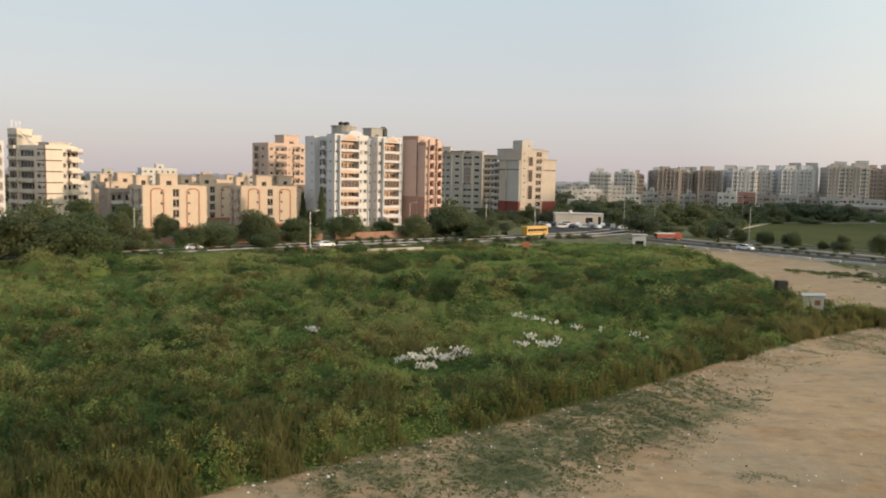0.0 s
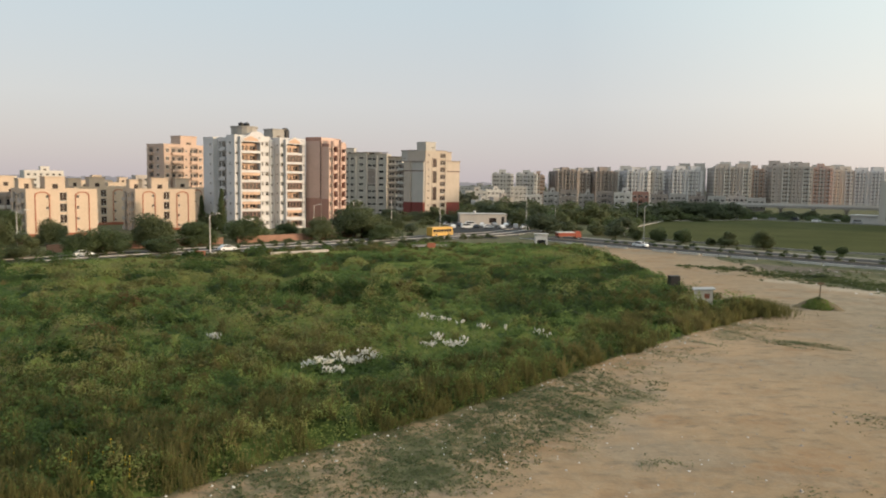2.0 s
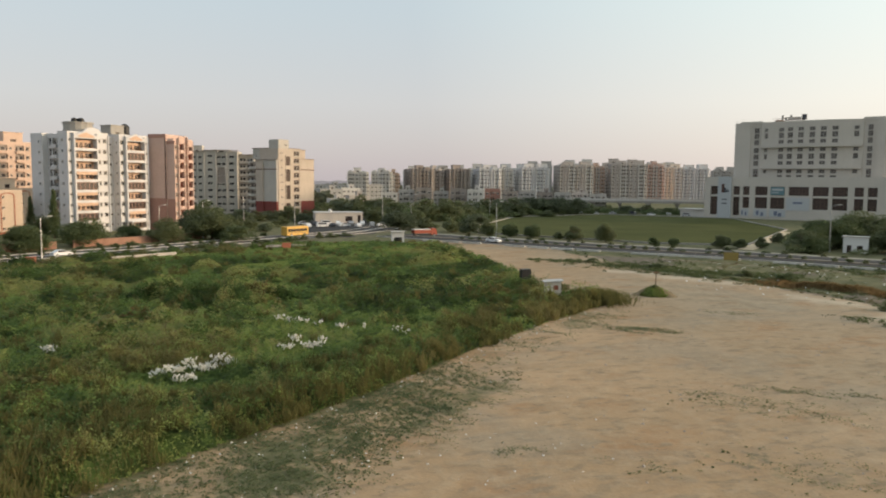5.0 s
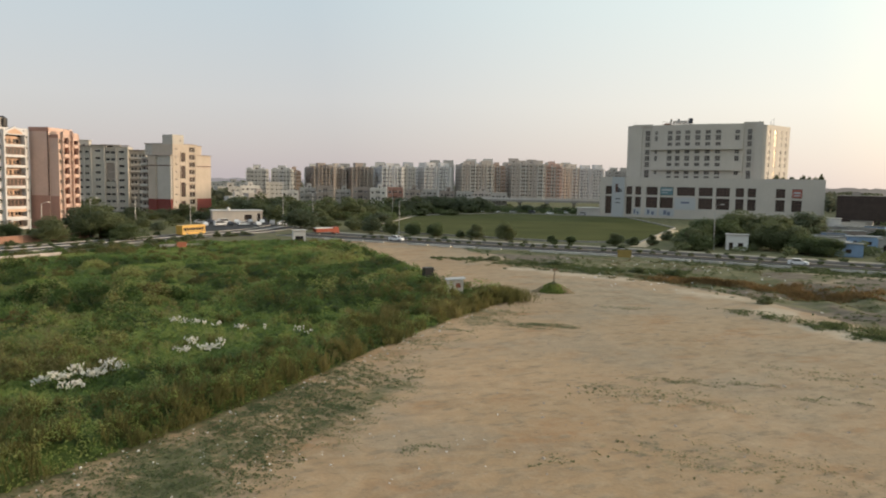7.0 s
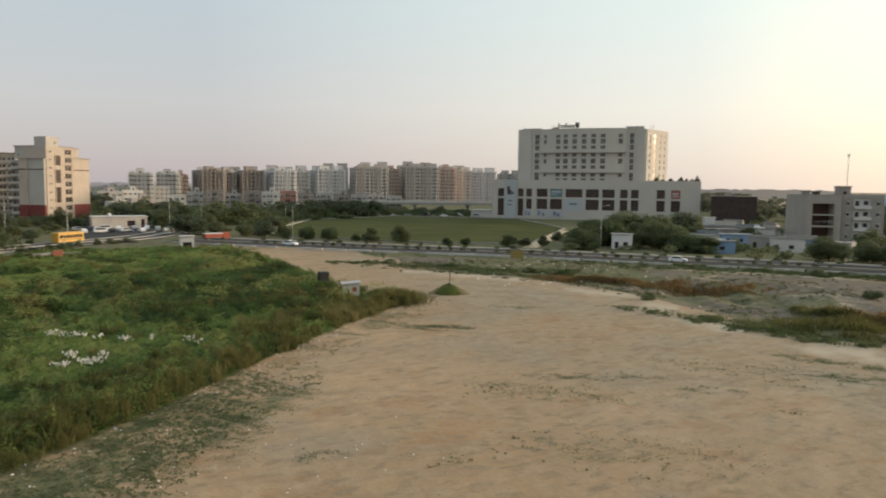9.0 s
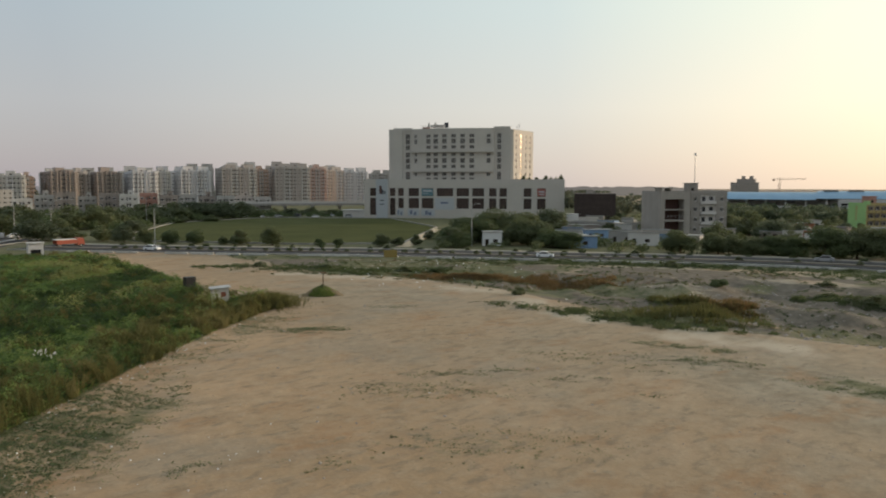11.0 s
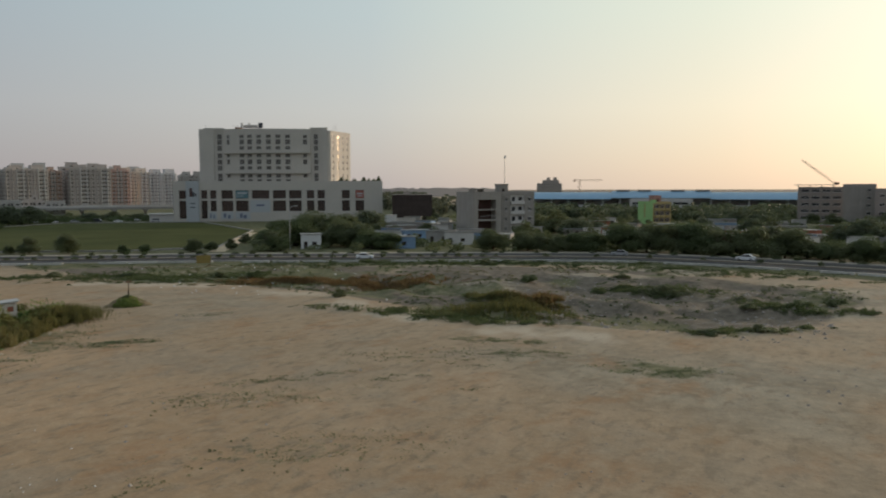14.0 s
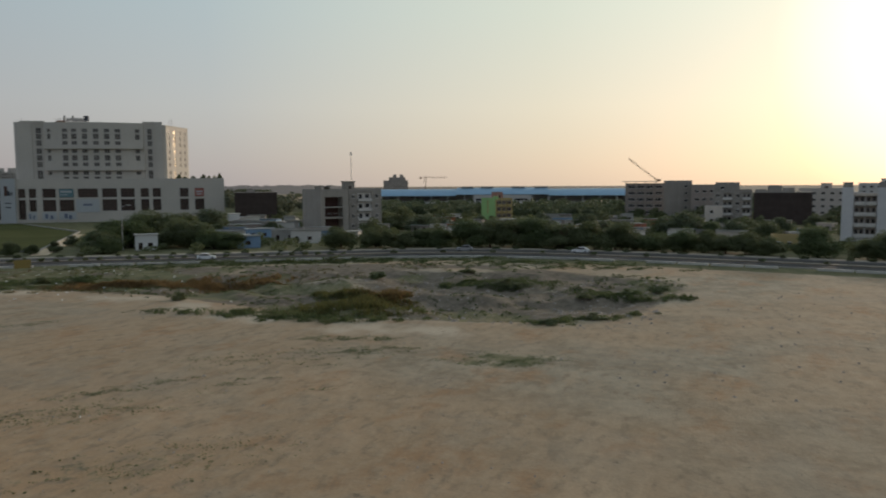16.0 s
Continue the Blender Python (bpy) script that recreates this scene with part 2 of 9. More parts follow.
    def weld(self):
        """Joins corners that lie on one another, so that a part is one piece."""
        seen, order, ren = {}, [], []
        for p in self.v:
            k = tuple(round(c, 3) for c in p)
            if k not in seen:
                seen[k] = len(order)
                order.append(p)
            ren.append(seen[k])
        faces, ms, known = [], [], set()
        for f, m in zip(self.f, self.m):
            g = tuple(dict.fromkeys(ren[i] for i in f))
            key = frozenset(g)
            if len(g) > 2 and key not in known:
                known.add(key)
                faces.append(g)
                ms.append(m)
        self.v, self.f, self.m = order, faces, ms
        return self

    def mesh(self, name, mats, smooth=False):
        me = bpy.data.meshes.new(name)
        me.from_pydata(self.v, [], self.f)
        for m in mats:
            me.materials.append(m)
        me.polygons.foreach_set("material_index", self.m)
        if smooth:
            me.polygons.foreach_set("use_smooth", [True] * len(self.f))
        me.update()
        return me


def part(name, shape, mats, parent, label="", at=None):
    """One mesh object under a thing or a part; shape may be a ready mesh, which is then shared."""
    me = shape if isinstance(shape, bpy.types.Mesh) else shape.mesh(name, mats if isinstance(mats, (list, tuple)) else [mats])
    ob = new(name, me)
    ob.parent = parent
    if at is not None:
        ob.matrix_basis = at
    return tagged(ob, label)


def thing(name, label, category, at, group="", kind=""):
    ob = new(name)
    ob.empty_display_size = 0.5
    ob.matrix_basis = at
    return tagged(ob, label, category, group, kind)


def solid(name, shape, mats, label, category, at=None, group="", kind="", smooth=False):
    ob = new(name, shape.mesh(name, mats if isinstance(mats, (list, tuple)) else [mats], smooth))
    if at is not None:
        ob.matrix_basis = at
    return tagged(ob, label, category, group, kind)


def raw_mesh(name, verts, faces_per, mats, tone=None, smooth=False):
    """A big mesh out of arrays: verts (n, 3), faces (k, 3 or 4), a tone for each vertex."""
    me = bpy.data.meshes.new(name)
    k, c = faces_per.shape
    me.vertices.add(len(verts))
    me.vertices.foreach_set("co", np.ascontiguousarray(verts, dtype=np.float32).ravel())
    me.loops.add(k * c)
    me.loops.foreach_set("vertex_index", faces_per.astype(np.int32).ravel())
    me.polygons.add(k)
    me.polygons.foreach_set("loop_start", np.arange(0, k * c, c, dtype=np.int32))
    me.polygons.foreach_set("loop_total", np.full(k, c, dtype=np.int32))
    if smooth:
        me.polygons.foreach_set("use_smooth", np.ones(k, dtype=bool))
    for m in mats:
        me.materials.append(m)
    if tone is not None:
        a = me.attributes.new("tone", "FLOAT", "POINT")
        a.data.foreach_set("value", np.ascontiguousarray(tone, dtype=np.float32))
    me.update(calc_edges=True)
    me.validate()
    return me


def polar(az, d, z=0.0):
    a = radians(az)
    return (d * math.sin(a), d * math.cos(a), z)


rng = np.random.default_rng(7)
LATTICE = rng.random((8, 256, 256))


def vnoise(x, y, size, layer=0):
    """Smooth noise from 0 to 1 with features of that size in metres."""
    u, v = np.asarray(x) / size + 1000.0, np.asarray(y) / size + 1000.0
    i, j = np.floor(u).astype(int), np.floor(v).astype(int)
    f, g = u - i, v - j
    f, g = f * f * (3 - 2 * f), g * g * (3 - 2 * g)
    t = LATTICE[layer % 8]
    a, b = t[i % 256, j % 256], t[(i + 1) % 256, j % 256]
    c, d = t[i % 256, (j + 1) % 256], t[(i + 1) % 256, (j + 1) % 256]
    return (a * (1 - f) + b * f) * (1 - g) + (c * (1 - f) + d * f) * g


def fbm(x, y, size, layer=0):
    return (vnoise(x, y, size, layer) * 4 + vnoise(x, y, size / 2.1, layer + 1) * 2 + vnoise(x, y, size / 4.3, layer + 2)) / 7


def smooth(a, b, x):
    t = np.clip((np.asarray(x) - a) / (b - a), 0, 1)
    return t * t * (3 - 2 * t)


def inside(x, y, poly):
    x, y = np.asarray(x), np.asarray(y)
    hit = np.zeros(x.shape, bool)
    for (x0, y0), (x1, y1) in zip(poly, poly[1:] + poly[:1]):
        cross = (y0 > y) != (y1 > y)
        hit ^= cross & (x < (x1 - x0) * (y - y0) / ((y1 - y0) or 1e-9) + x0)
    return hit


def line_gap(x, y, pts):
    """Distance from places to a line of points."""
    x, y = np.asarray(x, float), np.asarray(y, float)
    best = np.full(x.shape, 1e9)
    for (x0, y0), (x1, y1) in zip(pts, pts[1:]):
        dx, dy = x1 - x0, y1 - y0
        t = np.clip(((x - x0) * dx + (y - y0) * dy) / (dx * dx + dy * dy), 0, 1)
        best = np.minimum(best, np.hypot(x - x0 - t * dx, y - y0 - t * dy))
    return best


def spline(pts, step=3.0):
    """A smooth line through the points."""
    p = [Vector(q).to_2d() for q in pts]
    p = [p[0] * 2 - p[1]] + p + [p[-1] * 2 - p[-2]]
    out = []
    for a, b, c, d in zip(p, p[1:], p[2:], p[3:]):
        n = max(2, int((c - b).length / step))
        for i in range(n):
            t = i / n
            out.append(0.5 * (2 * b + (c - a) * t + (2 * a - 5 * b + 4 * c - d) * t * t + (3 * b - a - 3 * c + d) * t ** 3))
    out.append(p[-2])
    return [(q.x, q.y) for q in out]


# ---- plan of the ground ----
FIELD_FRONT = [(-30, 24), (-12.5, 37.8), (-4.6, 44.1), (1.1, 48.3), (12.5, 57), (28.7, 71.2), (40.6, 81), (53.5, 90.5)]
FIELD_BACK = [(57.0, 95), (54.6, 99.5), (51.6, 103.5), (52.4, 110), (53.6, 118), (56.0, 135), (58.8, 154), (61.2, 174), (62.5, 192)]
FIELD_FAR = [(54, 197), (24, 195), (-2, 178), (-20, 167), (-40, 156), (-66, 137), (-98, 111)]
FIELD = FIELD_FRONT + FIELD_BACK + FIELD_FAR
RIGHT_ROAD = spline([(58, 222), (68, 208), (95, 172), (116, 147), (134, 120), (154, 90), (169, 62), (173, 36), (170, 4), (164, -30), (150, -85)])
LEFT_ROAD = spline([(-120, 105), (-72, 143), (-46, 167), (-6, 196), (22, 218), (50, 240), (66, 262)])
CROSS_ROAD = spline([(38, 222), (46, 250), (52, 285), (60, 330)])
PIT = [(87, 108), (90, 84), (86, 65), (81, 46), (84, 31), (89, 18), (99, 8), (126, 3), (137, 8), (143, 24), (137, 62), (120, 85), (108, 107)]


ROUGH = [(86, 166), (84, 154), (81, 136), (80, 117), (91, 96), (89, 84), (85, 65), (81, 45), (84, 31), (89, 18), (99, 8), (126, 3), (137, 8), (143, 24), (151, 45), (146, 72), (130, 102), (112, 130), (90, 162)]


def ground_z(x, y):
    """Height of the ground: level, with ruts in the sand, a shallow pit, and the bank of the road."""
    x, y = np.asarray(x, float), np.asarray(y, float)
    near = 1 - smooth(150, 175, np.hypot(x, y))
    z = near * 0.22 * (fbm(x, y, 14, 0) - 0.5)
    ring = PIT + PIT[:1]
    deep = np.where(inside(x, y, PIT), smooth(0, 9, line_gap(x, y, ring)), 0.0)
    z = z - deep * (0.9 + 2.6 * (fbm(x, y, 9, 3) - 0.5) + 0.9 * (fbm(x, y, 3.2, 6) - 0.5))
    gap = line_gap(x, y, RIGHT_ROAD)
    z = z * smooth(10, 14, gap) + 0.35 * (1 - smooth(10, 14, gap))
    gap = line_gap(x, y, LEFT_ROAD)
    return z * smooth(7, 10, gap)


def gz(x, y):
    return float(ground_z(np.array([x]), np.array([y]))[0])


def axis(lo, hi, step, far):
    core = np.arange(lo, hi + step / 2, step)
    out, d, k = [], step, core[-1]
    while k < far:
        d *= 1.35
        k += d
        out.append(k)
    back, d, k = [], step, core[0]
    while k > -far:
        d *= 1.35
        k -= d
        back.append(k)
    return np.array(back[::-1] + list(core) + out)


def patch(x, y, cx, cy, rx, ry, turn=0.0):
    """1 in the middle of an oval, 0 outside."""
    a = radians(turn)
    u = ((x - cx) * math.cos(a) + (y - cy) * math.sin(a)) / rx
    v = (-(x - cx) * math.sin(a) + (y - cy) * math.cos(a)) / ry
    return np.clip(1.25 - np.hypot(u, v), 0, 1)


WEEDS = [  # low weeds on the sand: x, y, half length, half width, turn, strength
    (5, 46.5, 17, 6.6, 40, 1.15), (17, 55, 10, 5.0, 40, 1.0), (31, 69, 12, 3.0, 41, 0.8), (45, 80, 9, 3.2, 38, 0.9),
    (48.8, 73.2, 3.6, 1.7, -34, 1.0), (19.5, 41.9, 1.7, 1.0, 0, 0.95), (27.3, 35.9, 0.9, 0.8, 0, 0.9), (31.8, 36.6, 1.0, 0.8, -40, 1.0),
    (46.2, 47.6, 3.4, 1.2, -44, 0.72), (51.1, 44.7, 2.3, 0.9, -48, 0.9), (53.2, 31.4, 1.9, 0.8, -60, 0.9), (71.6, 42.1, 2.6, 1.4, -58, 0.95),
    (72.4, 37.4, 3.6, 1.6, -64, 0.95), (68.7, 20, 5.6, 2.9, -76, 1.15), (68.2, 33.2, 3.6, 1.6, -64, 0.85), (53.2, 38.4, 2.6, 1.0, -54, 0.9),
    (35, 32.5, 8, 3.4, -48, 0.72), (66.5, 80.3, 3.2, 1.2, -40, 0.7), (62, 40, 9, 4.0, -58, 0.66), (24.7, 37.8, 2.0, 1.0, -33, 0.7),
    (42, 45, 8, 3.4, -44, 0.64), (87, 128, 15, 6, -60, 0.8), (92, 112, 16, 8, -55, 0.8),
    (100, 92, 14, 9, -60, 0.6), (86, 80, 8, 3, -70, 0.8), (84, 52, 16, 4, -75, 0.95), (88, 27, 18, 3, -80, 0.7),
    (92, 16, 9, 3, -55, 1.0), (117, 14, 13, 4, 60, 0.8), (127, 37, 5, 9, 10, 0.7), (131, 64, 8, 10, 0, 0.5), (98, 48, 10, 7, 20, 0.9),
    (112, 78, 18, 6, -50, 0.7), (74, -5, 6, 1.0, -80, 0.35), (103, -7, 14, 3, -80, 0.3), (128, -4, 9, 3, 80, 0.4),
]
DIRT = [(46, 46, 8, 3.6, -46, 0.75), (35, 33, 12, 5, -48, 0.8), (64, 37, 12, 4, -60, 0.55), (27, 30, 8, 4, -44, 0.6), (44, 78, 13, 4, 38, 0.8), (28, 66, 12, 4, 40, 0.7), (68, 20, 7, 3.4, -76, 0.6)]   # trodden, greyer dirt, laid out as above

gx, gy = axis(-60, 170, 1.2, 4200), axis(-45, 200, 1.2, 4200)
X, Y = np.meshgrid(gx, gy)
xf, yf = X.ravel(), Y.ravel()
zf = ground_z(xf, yf)
veg = np.zeros_like(xf)
for cx, cy, rx, ry, turn, power in WEEDS:
    veg = np.maximum(veg, (0.84 * (0.35 + 0.95 * fbm(xf, yf, 2.6, 3)) if rx < 6 else 0.78 * (0.40 + 0.95 * fbm(xf, yf, 4.2, 5))) * power * smooth(0, 0.8, patch(xf + 5 * (fbm(xf, yf, 6, 0) - 0.5), yf + 5 * (fbm(xf, yf, 6, 1) - 0.5), cx, cy, rx * 1.1, ry * 1.2, turn)))
front_gap = line_gap(xf, yf, FIELD_FRONT)
veg = np.maximum(veg, 0.42 * (1 - smooth(0.5, 8, front_gap)))
in_field = inside(xf, yf, FIELD)
veg = np.where(in_field, 1.0, veg)
far_side = (np.hypot(xf, yf) > 176) | (yf < -60) | (line_gap(xf, yf, RIGHT_ROAD) < 15)
veg = np.where(far_side & ~in_field, np.maximum(veg, 0.92), veg)
veg = np.where(line_gap(xf, yf, LEFT_ROAD) < 14, 0.72, veg)
sandway = inside(xf, yf, [(52, 100), (56.2, 135), (59, 154), (61.4, 174), (62.6, 194), (60, 204), (70, 214), (82, 184), (86, 166), (83, 150), (80, 130), (70, 100)])
veg = np.where(sandway & ~in_field, 0.12, veg)
plain = smooth(520, 1000, np.hypot(xf, yf))   # paler towards the horizon: haze put into the ground colour
veg = veg * (1 - 0.8 * plain)
soil = np.where(inside(xf, yf, PIT), smooth(0, 4, line_gap(xf, yf, PIT + PIT[:1])) * (0.45 + 0.55 * smooth(0.3, 0.55, fbm(xf, yf, 18, 2))), 0.0)
soil = np.maximum(soil, 0.8 * smooth(0, 0.6, patch(xf, yf, 104, 88, 22, 13, -55)))
rough = np.where(inside(xf, yf, ROUGH), smooth(0, 5, line_gap(xf, yf, ROUGH + ROUGH[:1])), 0.0)
soil = np.maximum(soil, rough * smooth(0.30, 0.52, fbm(xf, yf, 16, 4) + 0.12 * smooth(75, 100, yf)))
north = smooth(75, 100, yf)
veg = np.maximum(veg, (0.80 + 0.1 * north) * rough * smooth(0.42 - 0.14 * north, 0.64 - 0.14 * north, fbm(xf, yf, 11, 1)))
soil = np.maximum(soil, far_side * ~sandway * (1 - 0.8 * plain))
soil = np.maximum(soil, 0.4 * (1 - smooth(1, 9, front_gap)) * smooth(0.35, 0.6, fbm(xf, yf, 9, 4)))
for cx, cy, rx, ry, turn, power in DIRT:
    soil = np.maximum(soil, 0.62 * power * smooth(0, 0.9, patch(xf + 6 * (fbm(xf, yf, 5, 2) - 0.5), yf + 6 * (fbm(xf, yf, 5, 3) - 0.5), cx, cy, rx, ry, turn)) * smooth(0.32, 0.6, fbm(xf, yf, 3.4, 6)))
chalk = np.zeros_like(xf)
chalk = np.maximum(chalk, (0.35 + 0.6 * smooth(0.35, 0.65, fbm(xf, yf, 7, 5))) * (1 - smooth(0, 8, line_gap(xf, yf, [(78, 125), (90, 97), (88, 84), (82, 62), (77, 46), (80, 31)]))))
chalk = np.maximum(chalk, 0.9 * patch(xf, yf, 128, 60, 22, 12, -60))
grey = smooth(30, 84, xf + 0.25 * (60 - yf)) * (0.45 + 0.55 * smooth(0.35, 0.62, fbm(xf, yf, 22, 7)))
nx, ny = len(gx), len(gy)
ids = np.arange(nx * ny).reshape(ny, nx)
quads = np.stack([ids[:-1, :-1], ids[:-1, 1:], ids[1:, 1:], ids[1:, :-1]], -1).reshape(-1, 4)


def ground_material():
    m = bpy.data.materials.new("sandy_ground")
    m.use_nodes = True
    n, l = m.node_tree.nodes, m.node_tree.links
    p = n["Principled BSDF"]
    p.inputs["Roughness"].default_value, p.inputs["Specular IOR Level"].default_value = 0.95, 0.1
    tc = n.new("ShaderNodeTexCoord")

    def tex(size, detail=4, stretch=None):
        t = n.new("ShaderNodeTexNoise")
        t.inputs["Scale"].default_value, t.inputs["Detail"].default_value = 1.0 / size, detail
        t.inputs["Roughness"].default_value = 0.6
        if stretch:
            mp = n.new("ShaderNodeMapping")
            mp.inputs["Rotation"].default_value, mp.inputs["Scale"].default_value = (0, 0, radians(stretch[0])), (1, stretch[1], 1)
            l.new(tc.outputs["Object"], mp.inputs["Vector"])
            l.new(mp.outputs[0], t.inputs["Vector"])
        else:
            l.new(tc.outputs["Object"], t.inputs["Vector"])
        return t.outputs[0]

    def attr(name):
        a = n.new("ShaderNodeAttribute")
        a.attribute_name = name
        return a.outputs["Fac"]

    def span(value, lo, hi):
        r = n.new("ShaderNodeMapRange")
        r.interpolation_type = "SMOOTHSTEP"
        r.inputs[1].default_value, r.inputs[2].default_value = lo, hi
        l.new(value, r.inputs[0])
        return r.outputs[0]

    def calc(op, a, b, c=None):
        k = n.new("ShaderNodeMath")
        k.operation = op
        for i, s in enumerate((a, b, c)):
            if s is None:
                continue
            if isinstance(s, float):
                k.inputs[i].default_value = s
            else:
                l.new(s, k.inputs[i])
        return k.outputs[0]

    def mix(f, a, b):
        k = n.new("ShaderNodeMix")
        k.data_type = "RGBA"
        l.new(f, k.inputs[0]) if not isinstance(f, float) else None
        for i, s in ((6, a), (7, b)):
            if isinstance(s, tuple):
                k.inputs[i].default_value = (*s, 1)
            else:
                l.new(s, k.inputs[i])
        return k.outputs[2]

    wide, mid, fine, grain = tex(24), tex(5, 5, (35, 2.2)), tex(1.3, 5), tex(0.25, 3)
    col = mix(span(wide, 0.35, 0.65), (0.37, 0.25, 0.142), (0.45, 0.308, 0.182))
    col = mix(span(mid, 0.45, 0.75), col, (0.30, 0.21, 0.125))
    col = mix(calc("MULTIPLY", span(tex(3.2, 6, (-40, 3.0)), 0.50, 0.72), 0.6), col, (0.27, 0.195, 0.125))
    col = mix(calc("MULTIPLY", span(tex(9, 5), 0.52, 0.72), 0.55), col, (0.40, 0.25, 0.14))
    col = mix(calc("MULTIPLY", attr("grey"), 0.95), col, mix(span(tex(4.5, 6), 0.35, 0.65), (0.205, 0.182, 0.132), (0.335, 0.298, 0.222)))
    col = mix(calc("MULTIPLY", span(tex(9, 7, (20, 1.6)), 0.51, 0.68), 0.65), col, (0.31, 0.175, 0.085))
    col = mix(calc("MULTIPLY", span(tex(2.4, 7, (-25, 2.0)), 0.50, 0.68), 0.68), col, (0.195, 0.155, 0.105))
    col = mix(calc("MULTIPLY", span(tex(14, 6), 0.50, 0.64), 0.5), col, (0.29, 0.245, 0.18))
    col = mix(calc("MULTIPLY", span(fine, 0.4, 0.8), 0.5), col, (0.46, 0.36, 0.24))
    col = mix(calc("MULTIPLY", span(calc("MULTIPLY_ADD", mid, 0.6, calc("MULTIPLY", attr("chalk"), 0.6)), 0.45, 0.85), 0.75), col, (0.52, 0.44, 0.33))
    col = mix(calc("MULTIPLY", span(calc("ADD", fine, calc("MULTIPLY", attr("soil"), 0.75)), 0.85, 1.15), 0.95), col, mix(span(tex(1.8, 5), 0.3, 0.7), (0.080, 0.070, 0.056), (0.172, 0.150, 0.118)))
    cover = calc("ADD", calc("MULTIPLY_ADD", fine, 0.7, calc("MULTIPLY_ADD", tex(0.45, 4), 0.55, calc("MULTIPLY", mid, 0.3))), attr("veg"))
    green = mix(span(tex(3, 4), 0.35, 0.65), (0.078, 0.092, 0.040), (0.150, 0.150, 0.074))
    col = mix(calc("MULTIPLY", span(cover, 1.28, 1.66), 0.92), col, green)
    specks = calc("MULTIPLY", span(calc("MULTIPLY_ADD", tex(7, 3), 0.5, tex(0.7, 4)), 0.90, 1.02), 0.7)
    col = mix(specks, col, (0.13, 0.11, 0.08))
    col = mix(calc("MULTIPLY", span(grain, 0.3, 0.7), 0.25), col, (0.25, 0.19, 0.125))
    l.new(col, p.inputs["Base Color"])
    bp = n.new("ShaderNodeBump")
    bp.inputs["Strength"].default_value, bp.inputs["Distance"].default_value = 0.6, 0.12
    l.new(calc("ADD", fine, calc("MULTIPLY", grain, 0.3)), bp.inputs["Height"])
    l.new(bp.outputs[0], p.inputs["Normal"])
    return m


ground_mesh = raw_mesh("ground", np.stack([xf, yf, zf], -1), quads, [ground_material()], smooth=True)
for key, values in (("veg", veg), ("soil", soil), ("chalk", chalk), ("grey", grey)):
    ground_mesh.attributes.new(key, "FLOAT", "POINT").data.foreach_set("value", values.astype(np.float32))
ground = tagged(new("ground", ground_mesh), "bare sandy ground with ruts, weeds and a shallow pit", "ground", kind="structure")


# ---- the hazy distance: a low far backdrop, its haze and glow painted in as emission ----
def backdrop():
    n, far = 720, 1420.0
    az = np.radians(np.linspace(-75, 150, n))
    top = 14.6 + 2.6 * fbm(np.degrees(az) * 6, az * 0, 9, 2) + 3.0 * (vnoise(np.degrees(az) * 6, az * 0, 1.6, 5) - 0.5)
    top = top - 5.5 * smooth(60, 64, np.degrees(az))
    x, y = far * np.sin(az), far * np.cos(az)
    p = np.concatenate([np.stack([x, y, np.full(n, -1.0)], -1), np.stack([x, y, top], -1)])
    cell = np.arange(n - 1)
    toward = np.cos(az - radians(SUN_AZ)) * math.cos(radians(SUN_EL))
    # painted glow, stronger towards the sun
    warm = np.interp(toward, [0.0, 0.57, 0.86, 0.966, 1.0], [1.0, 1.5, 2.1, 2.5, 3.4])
    m = bpy.data.materials.new("painted_haze_glow")
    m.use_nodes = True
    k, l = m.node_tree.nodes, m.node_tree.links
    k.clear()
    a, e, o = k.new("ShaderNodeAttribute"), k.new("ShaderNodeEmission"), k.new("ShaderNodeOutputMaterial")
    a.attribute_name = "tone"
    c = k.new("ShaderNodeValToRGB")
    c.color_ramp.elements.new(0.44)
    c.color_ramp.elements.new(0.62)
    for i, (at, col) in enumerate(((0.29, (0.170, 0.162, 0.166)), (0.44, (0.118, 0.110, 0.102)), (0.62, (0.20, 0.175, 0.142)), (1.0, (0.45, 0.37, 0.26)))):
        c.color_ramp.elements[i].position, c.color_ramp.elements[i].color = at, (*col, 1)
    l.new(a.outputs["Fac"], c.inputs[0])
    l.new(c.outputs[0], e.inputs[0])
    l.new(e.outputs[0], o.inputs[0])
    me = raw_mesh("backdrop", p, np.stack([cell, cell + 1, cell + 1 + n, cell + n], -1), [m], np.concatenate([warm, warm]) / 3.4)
    tagged(new("backdrop", me), "low glowing backdrop of distant land and trees with haze painted in", "backdrop", kind="structure")


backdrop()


# ---- roads ----
def ribbon(name, line, a, b, z, mat, label, category, thick=0.25, closed=True):
    """A strip beside a line, from a to b metres to its right, with a top and two sides."""
    s = Shape()
    pts = [Vector(p) for p in line]
    rows = []
    for i, p in enumerate(pts):
        d = (pts[min(i + 1, len(pts) - 1)] - pts[max(i - 1, 0)]).normalized()
        r = Vector((d.y, -d.x))
        rows.append((p + r * a, p + r * b))
    for (l0, r0), (l1, r1) in zip(rows, rows[1:]):
        s.poly([(*l0, z), (*r0, z), (*r1, z), (*l1, z)])
        s.poly([(*l0, z - thick), (*l0, z), (*l1, z), (*l1, z - thick)])
        s.poly([(*r0, z), (*r0, z - thick), (*r1, z - thick), (*r1, z)])
    return solid(name, s, mat, label, category, kind="structure")


